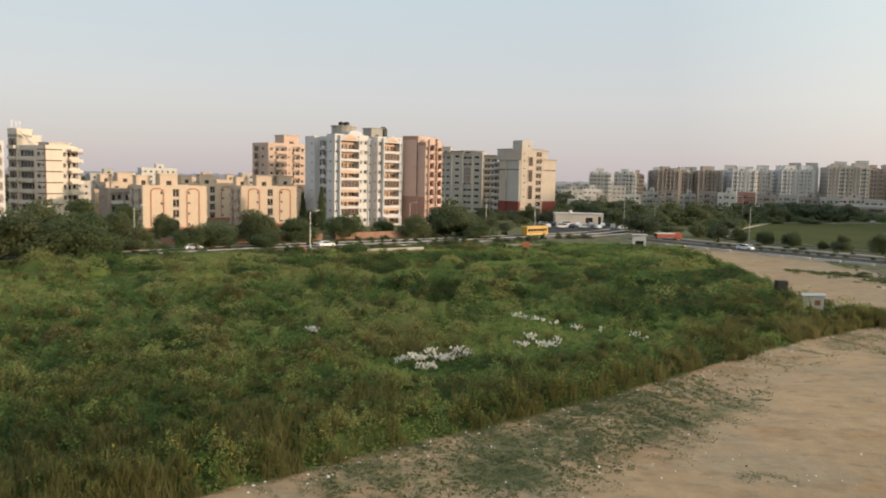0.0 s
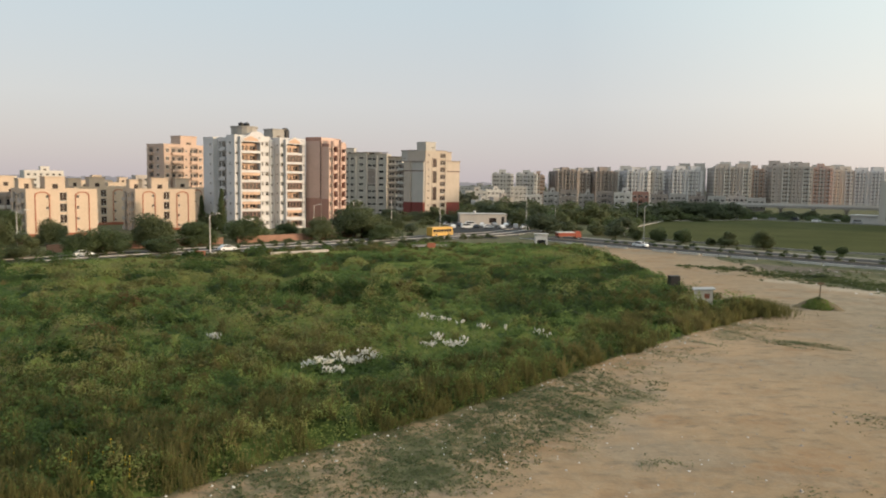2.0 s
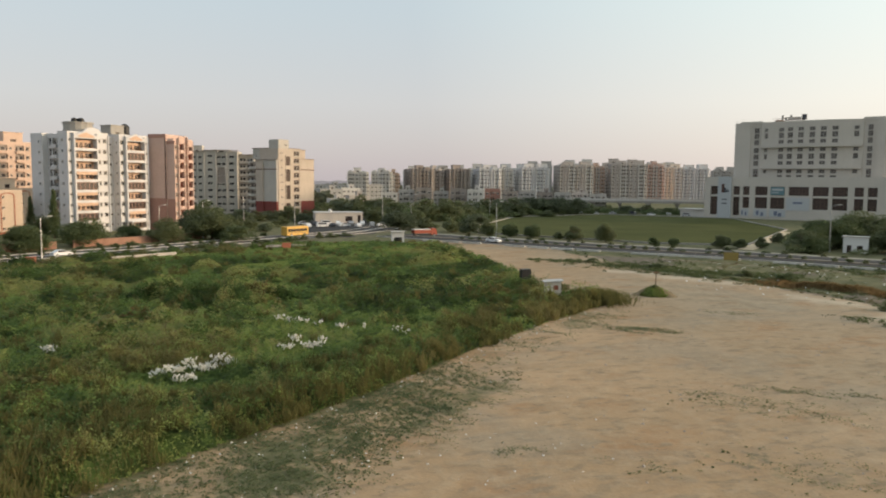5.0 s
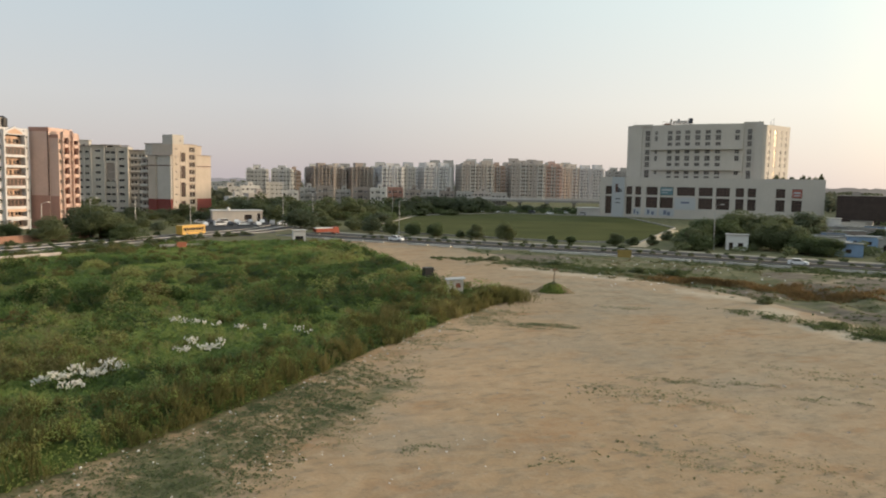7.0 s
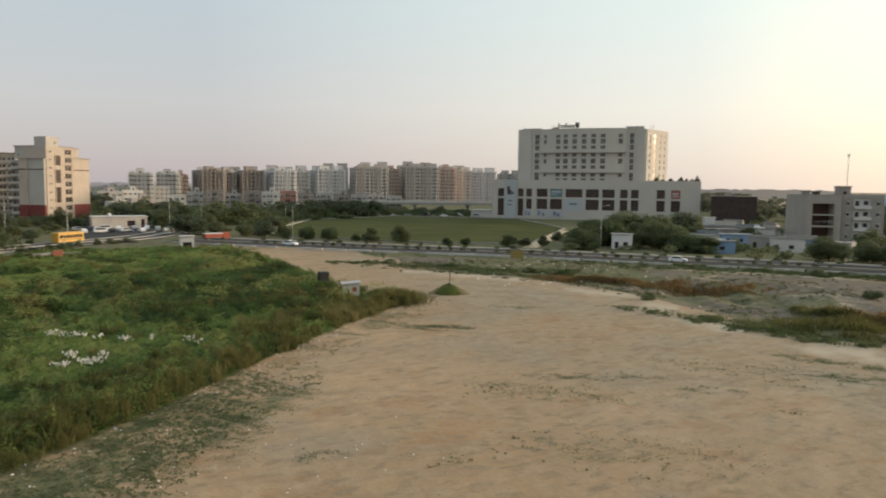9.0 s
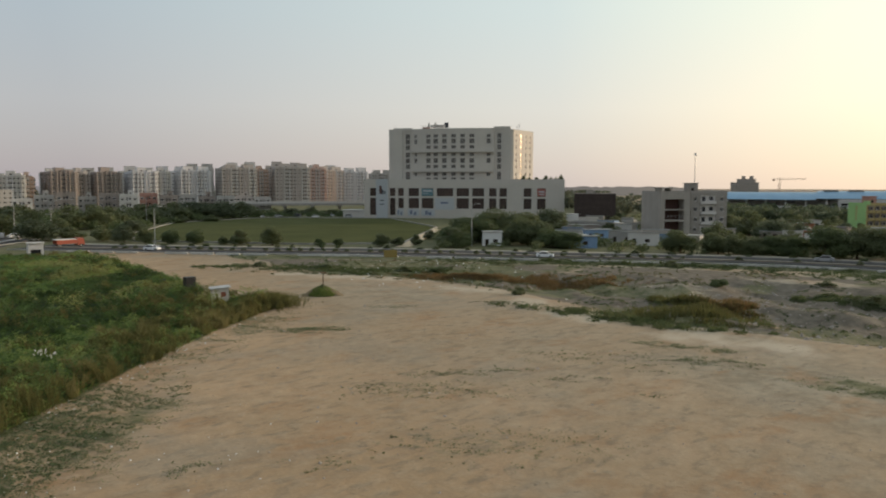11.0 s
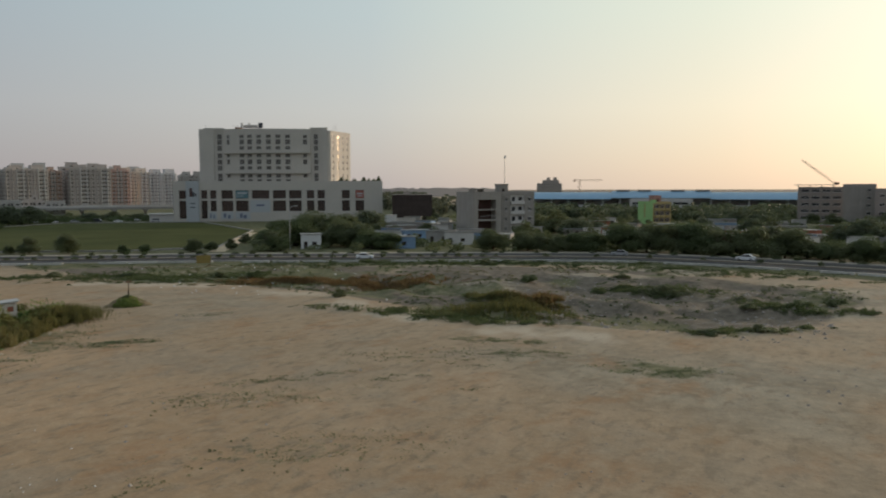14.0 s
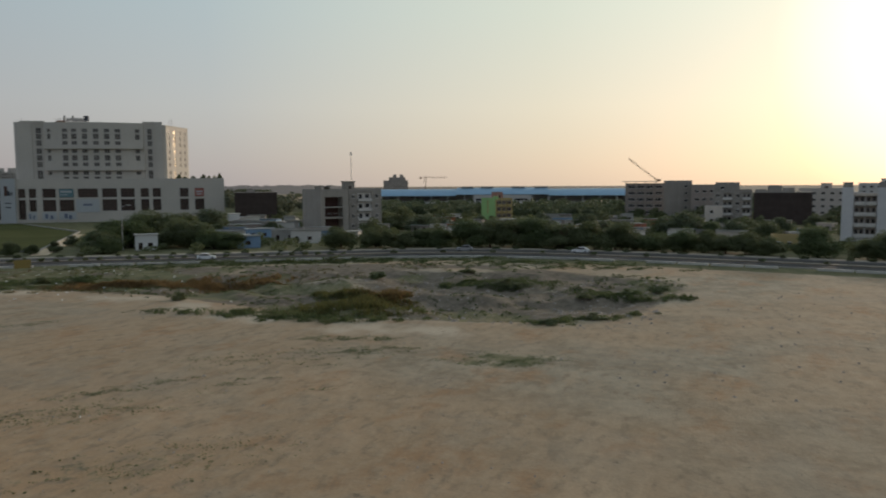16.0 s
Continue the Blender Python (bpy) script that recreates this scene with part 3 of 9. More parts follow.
def beside(line, off):
    """Places along a line, moved to its right, with the heading in degrees; for every metre walked call at()."""
    pts = [Vector(p) for p in line]
    out, run = [], 0.0
    for i, p in enumerate(pts):
        if i:
            run += (p - pts[i - 1]).length
        d = (pts[min(i + 1, len(pts) - 1)] - pts[max(i - 1, 0)]).normalized()
        q = p + Vector((d.y, -d.x)) * off
        out.append((run, q.x, q.y, math.degrees(math.atan2(d.y, d.x))))
    return out


def every(line, off, step, start=0.0):
    rows, res, at = beside(line, off), [], start
    for a, b in zip(rows, rows[1:]):
        while a[0] <= at < b[0]:
            f = (at - a[0]) / (b[0] - a[0])
            res.append((a[1] + (b[1] - a[1]) * f, a[2] + (b[2] - a[2]) * f, a[3]))
            at += step
    return res


ribbon("road_near_lanes", RIGHT_ROAD, 1.2, 8.4, 0.40, ASPHALT, "grey asphalt carriageway beside the sand lot", "road")
ribbon("road_far_lanes", RIGHT_ROAD, -8.4, -1.2, 0.40, ASPHALT, "grey asphalt carriageway beside the lawn", "road")
ribbon("road_median", RIGHT_ROAD, -1.2, 1.2, 0.58, material("median_soil", (0.17, 0.145, 0.11), 0.3, 0.5), "raised road median with pale kerbs", "median", 0.4)
ribbon("kerb_near", RIGHT_ROAD, 8.4, 8.8, 0.56, KERB, "worn white-painted kerb along the road", "kerb", 0.4)
ribbon("kerb_far", RIGHT_ROAD, -8.8, -8.4, 0.56, KERB, "worn white-painted kerb along the road", "kerb", 0.4)
ribbon("road_line", RIGHT_ROAD, 7.9, 8.05, 0.405, PAINT, "white painted edge line on the asphalt", "road marking", 0.004)
ribbon("footpath_far", RIGHT_ROAD, -13.5, -8.9, 0.42, material("dusty_footpath", (0.33, 0.29, 0.215), 0.2, 0.3), "dusty earth footpath beyond the road", "footpath")
ribbon("road_left", LEFT_ROAD, -7.0, 5.0, 0.08, ASPHALT, "grey asphalt road behind the weed field", "road")
ribbon("kerb_left_near", LEFT_ROAD, 5.0, 5.4, 0.30, KERB, "pale kerb of the road behind the field", "kerb", 0.4)
ribbon("median_left", LEFT_ROAD, -1.7, -0.3, 0.26, KERB, "kerbed median of the road behind the field", "median", 0.4)
ribbon("kerb_left_far", LEFT_ROAD, -7.4, -7.0, 0.30, KERB, "pale kerb of the road behind the field", "kerb", 0.4)
ribbon("road_cross", CROSS_ROAD, -12, 14, 0.10, ASPHALT, "wide grey asphalt junction with parked cars", "road")

# white edging wall in broken lengths, between the road and the sand
wall_piece = Shape()
wall_piece.box(-3.0, -0.2, 0, 3.0, 0.2, 0.5)
wall_mesh = wall_piece.mesh("edging_wall", [material("whitewashed_edging", (0.50, 0.48, 0.44), 0.3, 0.5, 8, streaks=0.4)])
for k, (x, y, a) in enumerate(every(RIGHT_ROAD, 10.6, 6.6, 22)):
    if k % 5 == 3 or y < -40:
        continue
    ob = new("edging_wall", wall_mesh)
    ob.matrix_basis = pose(x, y, 0.25, 0, 0, a)
    tagged(ob, "low whitewashed edging wall beside the road", "low wall", "edging walls along the road")

# lawn beyond the road
LAWN = [(88, 228), (122, 180), (144, 168), (208, 222), (248, 300), (206, 350), (146, 330), (100, 262)]
lawn_mat = material("mown_lawn", (0.074, 0.086, 0.032), 0.3, 0.05, 30, 0.95, bump=0.3, second=(0.112, 0.114, 0.046))
lawn_mat.node_tree.nodes["Principled BSDF"].inputs["Specular IOR Level"].default_value = 0.02
s = Shape()
s.poly([(x, y, 0.10) for x, y in reversed(LAWN)])
if s.f:
    me = s.mesh("lawn", [lawn_mat])
    me.flip_normals() if me.polygons[0].normal.z < 0 else None
    tagged(new("lawn", me), "wide flat green lawn beyond the road", "lawn", kind="structure")
s = Shape()
edge = [Vector(p) for p in LAWN]
for a, b in zip(edge, edge[1:] + edge[:1]):
    d = (b - a).normalized()
    r = Vector((d.y, -d.x)) * 0.25
    s.poly([(*(a - r), 0.45), (*(b - r), 0.45), (*(b + r), 0.45), (*(a + r), 0.45)])
    s.poly([(*(a - r), 0), (*(b - r), 0), (*(b - r), 0.45), (*(a - r), 0.45)])
    s.poly([(*(a + r), 0.45), (*(b + r), 0.45), (*(b + r), 0), (*(a + r), 0)])
solid("lawn_kerb", s, KERB, "grey-cream kerb wall round the lawn", "kerb", kind="structure")
ribbon("yellow_path", [(134, 157), (150, 170), (172, 190), (198, 212)], -2.0, 2.0, 0.14, material("sandy_path", (0.50, 0.40, 0.26), 0.15, 0.3), "sandy path along the lawn's edge", "path")


# ---- buildings ----
SLABWALL = material("greyish_cream_plaster", (0.42, 0.392, 0.345), 0.14, 0.25, 8, 0.85, streaks=0.7, spread=0.04)
DULLGREY = material("dull_grey_plaster", (0.44, 0.41, 0.37), 0.12, 0.25, 8, 0.85, streaks=0.7, spread=0.04)
CACHE = {}


def window_mesh(w, h, glass, shade=0.0, frame_mat=None, bars=1):
    """A window: pane, frame, mullions, sill and, where wanted, a sunshade slab over it. Origin: lower left, in the wall's face; y goes in."""
    key = ("window", round(w, 2), round(h, 2), glass.name, shade, bars)
    if key not in CACHE:
        s = Shape()
        t = min(0.09, w * 0.08)
        n = bars + 1
        lights = [(t + (w - t) * i / n, (w - t) * (i + 1) / n, t, h - t, 0.08, 1) for i in range(n)]
        s.facade((0, 0.13, 0), (1, 0, 0), w, h, lights, 1)
        for a0, a1, b0, b1, d, _ in lights:
            s.poly([(a0, 0.13 + d, b0), (a1, 0.13 + d, b0), (a1, 0.13 + d, b1), (a0, 0.13 + d, b1)], 0)
        s.box(0, -0.10, -0.08, w, 0.13, 0, 1)
        if shade:
            s.box(0, -shade, h, w, 0.13, h + 0.12, 1)
        s.weld()
        CACHE[key] = s.mesh("window", [glass, frame_mat or FRAME])
    return CACHE[key]


def balcony_mesh(w, d, mat, rail=0.85):
    key = ("balcony", round(w, 2), round(d, 2), mat.name, rail)
    if key not in CACHE:
        s = Shape()
        s.box(0, -d, -0.16, w, 0, 0)
        s.box(0, -d, 0, w, -d + 0.14, rail)
        s.box(0, -d + 0.14, 0, 0.14, 0, rail)
        s.box(w - 0.14, -d + 0.14, 0, w, 0, rail)
        CACHE[key] = s.weld().mesh("balcony", [mat])
    return CACHE[key]


def loggia_mesh(w, h, wall, glass):
    """The back of a balcony: a wall with a door and a window in it. Origin as for a window."""
    key = ("loggia", round(w, 2), round(h, 2), wall.name, glass.name)
    if key not in CACHE:
        s = Shape()
        s.facade((0, 0.5, 0), (1, 0, 0), w, h, [(w * 0.12, w * 0.36, 0.05, h * 0.78, 0.12, 0), (w * 0.60, w * 0.88, h * 0.36, h * 0.78, 0.12, 0)], 0)
        for a, b, c in ((0.12, 0.36, 0.05), (0.60, 0.88, h * 0.36)):
            s.poly([(w * a, 0.62, c), (w * b, 0.62, c), (w * b, 0.62, h * 0.78), (w * a, 0.62, h * 0.78)], 1)
        CACHE[key] = s.weld().mesh("loggia", [wall, glass])
    return CACHE[key]


FACES = {  # face: start corner and direction, as parts of width and depth
    "front": ((0, 0), (1, 0, 0), 0), "left": ((0, 1), (0, -1, 0), -90), "right": ((1, 0), (0, 1, 0), 90), "back": ((1, 1), (-1, 0, 0), 180)}


def block(parent, w, dep, h, z0, floors, cols, wall, at=(0, 0), first=0.0, fh=None, glass=None, trim=None, parapet=0.9, loggia_wall=None, reveal=None, roof=True):
    """A block of a building under parent. cols: {face: [(kind, from, width), ...]}; kinds: w window, s small window, b balcony, t tall window,
    v wide band of windows, B an open bay. first: height at which the lowest floor starts."""
    glass, trim = glass or GLASS, trim or wall
    fh = fh or (h - first) / floors
    x0, y0 = at
    shell = Shape()
    for face, (corner, u, turn) in FACES.items():
        length = w if face in ("front", "back") else dep
        o = Vector((x0 + corner[0] * w, y0 + corner[1] * dep, z0))
        openings = []
        for kind, a, cw in cols.get(face, ()):
            for k in range(floors):
                b = first + k * fh
                lo, hi, deep = {"w": (0.95, 2.25, 0.26), "s": (1.2, 2.0, 0.26), "b": (0.02, fh - 0.40, 0.5), "t": (0.4, fh - 0.3, 0.26), "v": (0.9, 2.4, 0.26), "V": (0.75, 2.8, 0.26), "T": (0.5, fh - 0.55, 0.26), "B": (-0.3 if k == 0 else 0.0, fh - 0.001 if k < floors - 1 else fh - 0.9, 0.85)}[kind]
                if b + hi > h - 0.1:
                    continue
                openings.append((a, a + cw, b + lo, b + hi, deep, 1 if kind == "b" else 0))
                if kind == "B":
                    continue
                m = Matrix.Translation(o + Vector(u) * a + Vector((0, 0, b + lo))) @ pose(0, 0, 0, 0, 0, turn)
                if kind == "b":
                    part("balcony_wall", loggia_mesh(cw, hi - lo, loggia_wall or wall, glass), None, parent, at=m)
                    part("balcony", balcony_mesh(cw, 0.8, trim), None, parent, at=m)
                else:
                    part("window", window_mesh(cw, hi - lo, glass, 0.45 if kind in "w" else 0.0, None, 3 if kind in "vV" else 1), None, parent, at=m)
        shell.facade(o, u, length, h, openings)
    part("wall", shell, [wall, reveal or loggia_wall or wall], parent)
    if roof:
        r = Shape()
        r.box(x0 + 0.2, y0 + 0.2, z0 + h - 0.35, x0 + w - 0.2, y0 + dep - 0.2, z0 + h - 0.15, 1)
        t = 0.2
        top, bot = z0 + h + parapet, z0 + h
        r.box(x0, y0, bot, x0 + w, y0 + t, top)
        r.box(x0, y0 + dep - t, bot, x0 + w, y0 + dep, top)
        r.box(x0, y0 + t, bot, x0 + t, y0 + dep - t, top)
        r.box(x0 + w - t, y0 + t, bot, x0 + w, y0 + dep - t, top)
        part("roof", r, [wall, ROOF], parent)


def stair_head(parent, x, y, z, w, d, h, wall):
    s = Shape()
    s.facade((x, y, z), (1, 0, 0), w, h, [(w * 0.35, w * 0.65, 0.1, min(2.1, h - 0.3), 0.2, 0)])
    s.box(x + w * 0.35, y + 0.2, z + 0.1, x + w * 0.65, y + 0.24, z + min(2.1, h - 0.3), 1)
    s.facade((x, y + d, z), (0, -1, 0), d, h, [])
    s.facade((x + w, y, z), (0, 1, 0), d, h, [])
    s.facade((x + w, y + d, z), (-1, 0, 0), w, h, [])
    s.box(x - 0.25, y - 0.25, z + h, x + w + 0.25, y + d + 0.25, z + h + 0.22, 2)
    part("stair_head", s, [wall, BROWNGLASS, wall], parent)


def water_tank(parent, x, y, z, r=0.9, h=1.6, mat=None):
    key = ("tank", r, h, (mat or TANKBLACK).name)
    if key not in CACHE:
        s = Shape()
        s.tube((0, 0, 0), (0, 0, h * 0.85), r, r, 14)
        s.tube((0, 0, h * 0.85), (0, 0, h), r, r * 0.45, 14)
        s.tube((0, 0, h), (0, 0, h + 0.12), r * 0.3, r * 0.3, 10)
        CACHE[key] = s.mesh("water_tank", [mat or TANKBLACK])
    part("water_tank", CACHE[key], None, parent, at=pose(x, y, z))


def columns(kind, start, stop, n, width):
    step = (stop - start) / n
    return [(kind, start + step * (i + 0.5) - width / 2, width) for i in range(n)]


def tower(name, label, category, O, yaw, w, dep, h, floors, cols, wall, group="", heads=1, **more):
    t = thing(name, label, category, pose(O[0], O[1], 0, 0, 0, yaw), group)
    block(t, w, dep, h, 0, floors, cols, wall, **more)
    for i in range(heads):
        hw = min(5.0, w * 0.28)
        stair_head(t, w * (0.2 + 0.5 * i / max(1, heads - 0.999)) if heads > 1 else w * 0.45, dep * 0.35, h - 0.15, hw, min(5.0, dep * 0.4), 3.4, wall)
    return t


# white nine-storey block: two projecting masses with balcony bays, a set-back link between them
def bay(parent, u0, u1, y, h, floors, first, wall, back, seed=0):
    """Balconies stacked the full width of a bay: bowed white rails before set-back walls; here and there a flat has glazed its balcony or hung a blind."""
    fh, w = (h - first) / floors, u1 - u0
    r = random.Random(seed)
    bow = lambda f: -1.0 - 0.4 * math.sin(math.pi * f)
    n = 6
    key = ("bay", round(w, 2), round(fh, 2), wall.name)
    if key not in CACHE:
        s = Shape()
        s.box(0, -1.0, -0.2, w, 0.85, 0)
        for i in range(n):
            p, q = (i / n, (i + 1) / n)
            s.poly([(w * p, bow(p), -0.32), (w * q, bow(q), -0.32), (w * q, bow(q), 0.5), (w * p, bow(p), 0.5)])
            s.poly([(w * p, bow(p), 0.5), (w * q, bow(q), 0.5), (w * q, bow(q) + 0.16, 0.5), (w * p, bow(p) + 0.16, 0.5)])
            s.poly([(w * q, bow(q) + 0.16, 0), (w * p, bow(p) + 0.16, 0), (w * p, bow(p) + 0.16, 0.5), (w * q, bow(q) + 0.16, 0.5)])
            s.poly([(w * p, -1.0, -0.32), (w * q, -1.0, -0.32), (w * q, bow(q), -0.32), (w * p, bow(p), -0.32)])
        CACHE[key] = s.weld().mesh("balcony", [wall])
        s = Shape()
        for i in range(n):
            p, q = (i / n, (i + 1) / n)
            s.tube((w * p, bow(p) + 0.06, 0.95), (w * q, bow(q) + 0.06, 0.95), 0.04, 0.04, 4)
            s.tube((w * p, bow(p) + 0.06, 0.5), (w * p, bow(p) + 0.06, 0.95), 0.025, 0.025, 4)
        CACHE[key + ("rail",)] = s.mesh("hand_rail", [RUST])
        s = Shape()
        lights = [(w * 0.08, w * 0.30, 0.75, 2.15, 0.15, 0), (w * 0.37, w * 0.50, 0.05, 2.2, 0.15, 0), (w * 0.60, w * 0.90, 0.75, 2.15, 0.15, 0)]
        s.facade((0, 0.0, 0), (1, 0, 0), w, fh - 0.2, lights, 0)
        for a0, a1, b0, b1, d, _ in lights:
            s.poly([(a0, d, b0), (a1, d, b0), (a1, d, b1), (a0, d, b1)], 1)
            s.box((a0 + a1) / 2 - 0.05, d - 0.05, b0, (a0 + a1) / 2 + 0.05, d, b1, 0)
        CACHE[key + ("wall",)] = s.weld().mesh("balcony_wall", [back, GLASS])
        s = Shape()
        m = 5
        panes = [(w * i / m + 0.06, w * (i + 1) / m - 0.06, 0.06, fh - 1.0, 0.06, 1) for i in range(m)]
        s.facade((0, 0, 0), (1, 0, 0), w, fh - 0.85, panes, 1)
        for a0, a1, b0, b1, d, _ in panes:
            s.poly([(a0, d, b0), (a1, d, b0), (a1, d, b1), (a0, d, b1)], 0)
        CACHE[key + ("glazing",)] = s.weld().mesh("glazing", [BROWNGLASS, FADEDBRICK])
        s = Shape()
        s.extrude([(w * 0.97, 0.0), (w * 0.97, 0.08), (w * 0.03, 0.08), (w * 0.03, 0.0)], -0.25, 0.0)
        s.box(w * 0.03, -0.28, -0.95, w * 0.97, -0.24, 0.05)
        CACHE[key + ("blind",)] = s.mesh("blind", [ORANGE_WALL])
    for k in range(floors):
        z = first + k * fh
        part("balcony", CACHE[key], None, parent, at=pose(u0, y, z))
        part("hand_rail", CACHE[key + ("rail",)], None, parent, at=pose(u0, y, z))
        part("balcony_wall", CACHE[key + ("wall",)], None, parent, at=pose(u0, y + 0.8, z))
        style = r.random()
        if style < 0.14:
            part("glazing", CACHE[key + ("glazing",)], None, parent, "brown glazed balcony screen", at=pose(u0, y - 0.85, z + 0.5))
        elif style < 0.42:
            part("blind", CACHE[key + ("blind",)], None, parent, "faded orange balcony blind", at=pose(u0, y - 0.8, z + fh - 0.3))


t = thing("apartment_building", "white nine-storey apartment block with orange balcony bays", "apartment building", pose(-35.8, 247.4, 0, 0, 0, 43.2))
H9 = 30.0
BAYS = ((1.9, 9.2), (20.2, 26.9))
block(t, 14.0, 4.6, H9, 0, 9, {"front": [("s", 0.35, 1.0), ("B", 1.9, 7.3), ("w", 10.0, 1.2), ("w", 12.1, 1.2)], "left": [("s", 1.6, 0.9)]}, WHITE, first=0.6)
block(t, 12.2, 7.4, H9 - 0.6, 0, 9, {"left": [("t", 0.5, 1.3), ("b", 2.3, 2.6), ("w", 5.4, 1.4)]}, WHITE, at=(1.8, 4.6), first=0.6, loggia_wall=GREYWALL, trim=WHITE)
block(t, 14.0, 5.7, H9 - 0.4, 0, 9, {"left": [("s", 3.6, 0.9)]}, WHITE, at=(0.0, 12.0), first=0.6)
block(t, 4.0, 11.0, H9 - 0.8, 0, 9, {"front": [("w", 0.5, 1.1), ("s", 2.5, 0.9)]}, WHITE, at=(14.0, 3.0), first=0.6)
block(t, 11.2, 15.0, H9, 0, 9, {"front": [("w", 0.4, 1.2), ("B", 2.2, 6.7), ("s", 9.8, 1.0)], "left": [("s", 13.0, 0.9)], "right": [("b", 1.0, 3.0), ("b", 5.6, 2.4)]}, WHITE, at=(18.0, 0), first=0.6, loggia_wall=BROWNWALL)
bay(t, 1.9, 9.2, 0.0, H9 - 1.4, 9, 0.3, WHITE, ORANGE_WALL, 4)
bay(t, 20.2, 26.9, 0.0, H9 - 1.4, 9, 0.3, WHITE, ORANGE_WALL, 9)
for u0, u1 in BAYS:
    for u in (u0 - 0.45, u1):
        s = Shape()
        s.box(u, -1.1, 0.2, u + 0.45, 0.0, H9 + 0.4)
        part("pilaster", s, WHITE, t)
    s = Shape()
    s.extrude([(u1, H9 - 1.2), (u1, H9 - 0.2), ((u0 + u1) / 2, H9 + 1.3), (u0, H9 - 0.2), (u0, H9 - 1.2)], -1.05, -0.1)
    part("pediment", s, WHITE, t)
    s = Shape()
    s.extrude([(u1 - 1.0, H9 - 0.9), (u1 - 1.0, H9 - 0.3), ((u0 + u1) / 2, H9 + 0.7), (u0 + 1.0, H9 - 0.3), (u0 + 1.0, H9 - 0.9)], -1.12, -1.055)
    part("pediment_panel", s, ORANGE_WALL, t, "peach-coloured panel in the gable")
s = Shape()
n = 10
s.extrude([(12.4, H9 - 0.2)] + [(9.4 + 3.0 * math.cos(math.pi * i / n), H9 + 0.9 + 1.5 * math.sin(math.pi * i / n)) for i in range(n + 1)] + [(6.4, H9 - 0.2)], 1.2, 1.7)
part("arched_gable", s, WHITE, t)
for u in (9.65, 13.7):
    s = Shape()
    s.box(u, -0.4, 0, u + 0.3, 0.0, H9)
    part("fin", s, WHITE, t)
s = Shape()
s.tube((9.4, 8.0, H9 - 0.2), (9.4, 8.0, H9 + 3.8), 4.3, 4.3, 16)
s.tube((9.4, 8.0, H9 + 3.8), (9.4, 8.0, H9 + 4.2), 4.6, 4.6, 16)
part("tank_room", s, CONCRETE, t, "round grey concrete tank room")
for dx, dy in ((-1.2, 0), (0.9, 0.5), (0.2, -1.3)):
    water_tank(t, 9.4 + dx, 8 + dy, H9 + 4.2, 0.9, 1.3)
stair_head(t, 20.5, 7, H9 - 0.15, 5.2, 5, 4.2, CONCRETE)
water_tank(t, 26.6, 8.0, H9 + 0.0, 1.5, 4.8)
s = Shape()
s.box(19.0, -4.0, 2.9, 26.0, -1.4, 3.15)
for u in (19.3, 25.4):
    s.box(u, -3.8, 0, u + 0.35, -3.45, 2.9)
part("entrance_canopy", s, WHITE, t)

# salmon wing: a blank end wall in two steps, and a facade of ribbed bays
t = thing("apartment_building", "salmon-pink nine-storey apartment wing with ribbed balcony bays", "apartment building", pose(-8.3, 264.9, 0, 0, 0, 56.8))
block(t, 12.0, 6.5, 31.0, 0, 9, {"front": [("w", 10.6, 1.2)]}, SALMON, at=(0.0, 0.9), first=0.6, parapet=0.6)
block(t, 10.0, 3.0, 28.8, 0, 9, {"front": [("w", 0.35, 1.1), ("b", 2.1, 2.3), ("w", 5.1, 1.2), ("b", 7.0, 2.3)]}, SALMON, at=(0.5, -2.1), first=0.6, loggia_wall=BRICK, trim=SALMON, parapet=0.5)
for u, out, hh in ((1.75, 0.8, 30.4), (4.5, 1.0, 31.2), (6.55, 0.9, 30.9), (9.45, 0.9, 29.6)):
    s = Shape()
    s.box(u, -2.1 - out, 0, u + 0.4, -2.1, hh)
    part("fin", s, SALMON, t)
for u0, u1, hh in ((1.75, 4.9, 30.2), (6.55, 9.85, 29.4)):
    s = Shape()
    n = 8
    s.extrude([(u1, hh - 1.6), (u1, hh)] + [((u0 + u1) / 2 + (u1 - u0) / 2 * math.cos(math.pi * i / n), hh + 0.9 * math.sin(math.pi * i / n)) for i in range(1, n)] + [(u0, hh), (u0, hh - 1.6)], -3.0, -2.7)
    part("bay_hood", s, SALMON, t)
for k in range(9):
    for u, w in ((0.3, 1.3), (5.0, 1.5)):
        s = Shape()
        s.box(u, -2.75, 0.6 + k * 3.13 + 2.3, u + w, -2.1, 0.6 + k * 3.13 + 2.42)
        part("sunshade", s, IVORY, t)
for q4 in ((-0.06, 0.88, 0, 0.0, 7.42, 10.4), (0.44, -2.12, 0, 0.5, 0.88, 10.2)):
    s = Shape()
    s.box(*q4)
    part("dado", s, FADEDBRICK, t, "faded brick-red lower wall")
for q4 in ((-0.08, 0.8, 30.4, 0.0, 7.5, 31.7), (0.42, -2.2, 28.4, 0.5, 0.8, 29.4)):
    s = Shape()
    s.box(*q4)
    part("coping", s, FADEDBRICK, t)
s = Shape()
s.box(-0.05, 0.88, 10.4, 0.0, 1.3, 31.0)
part("drain_pipe", s, PIPE, t)

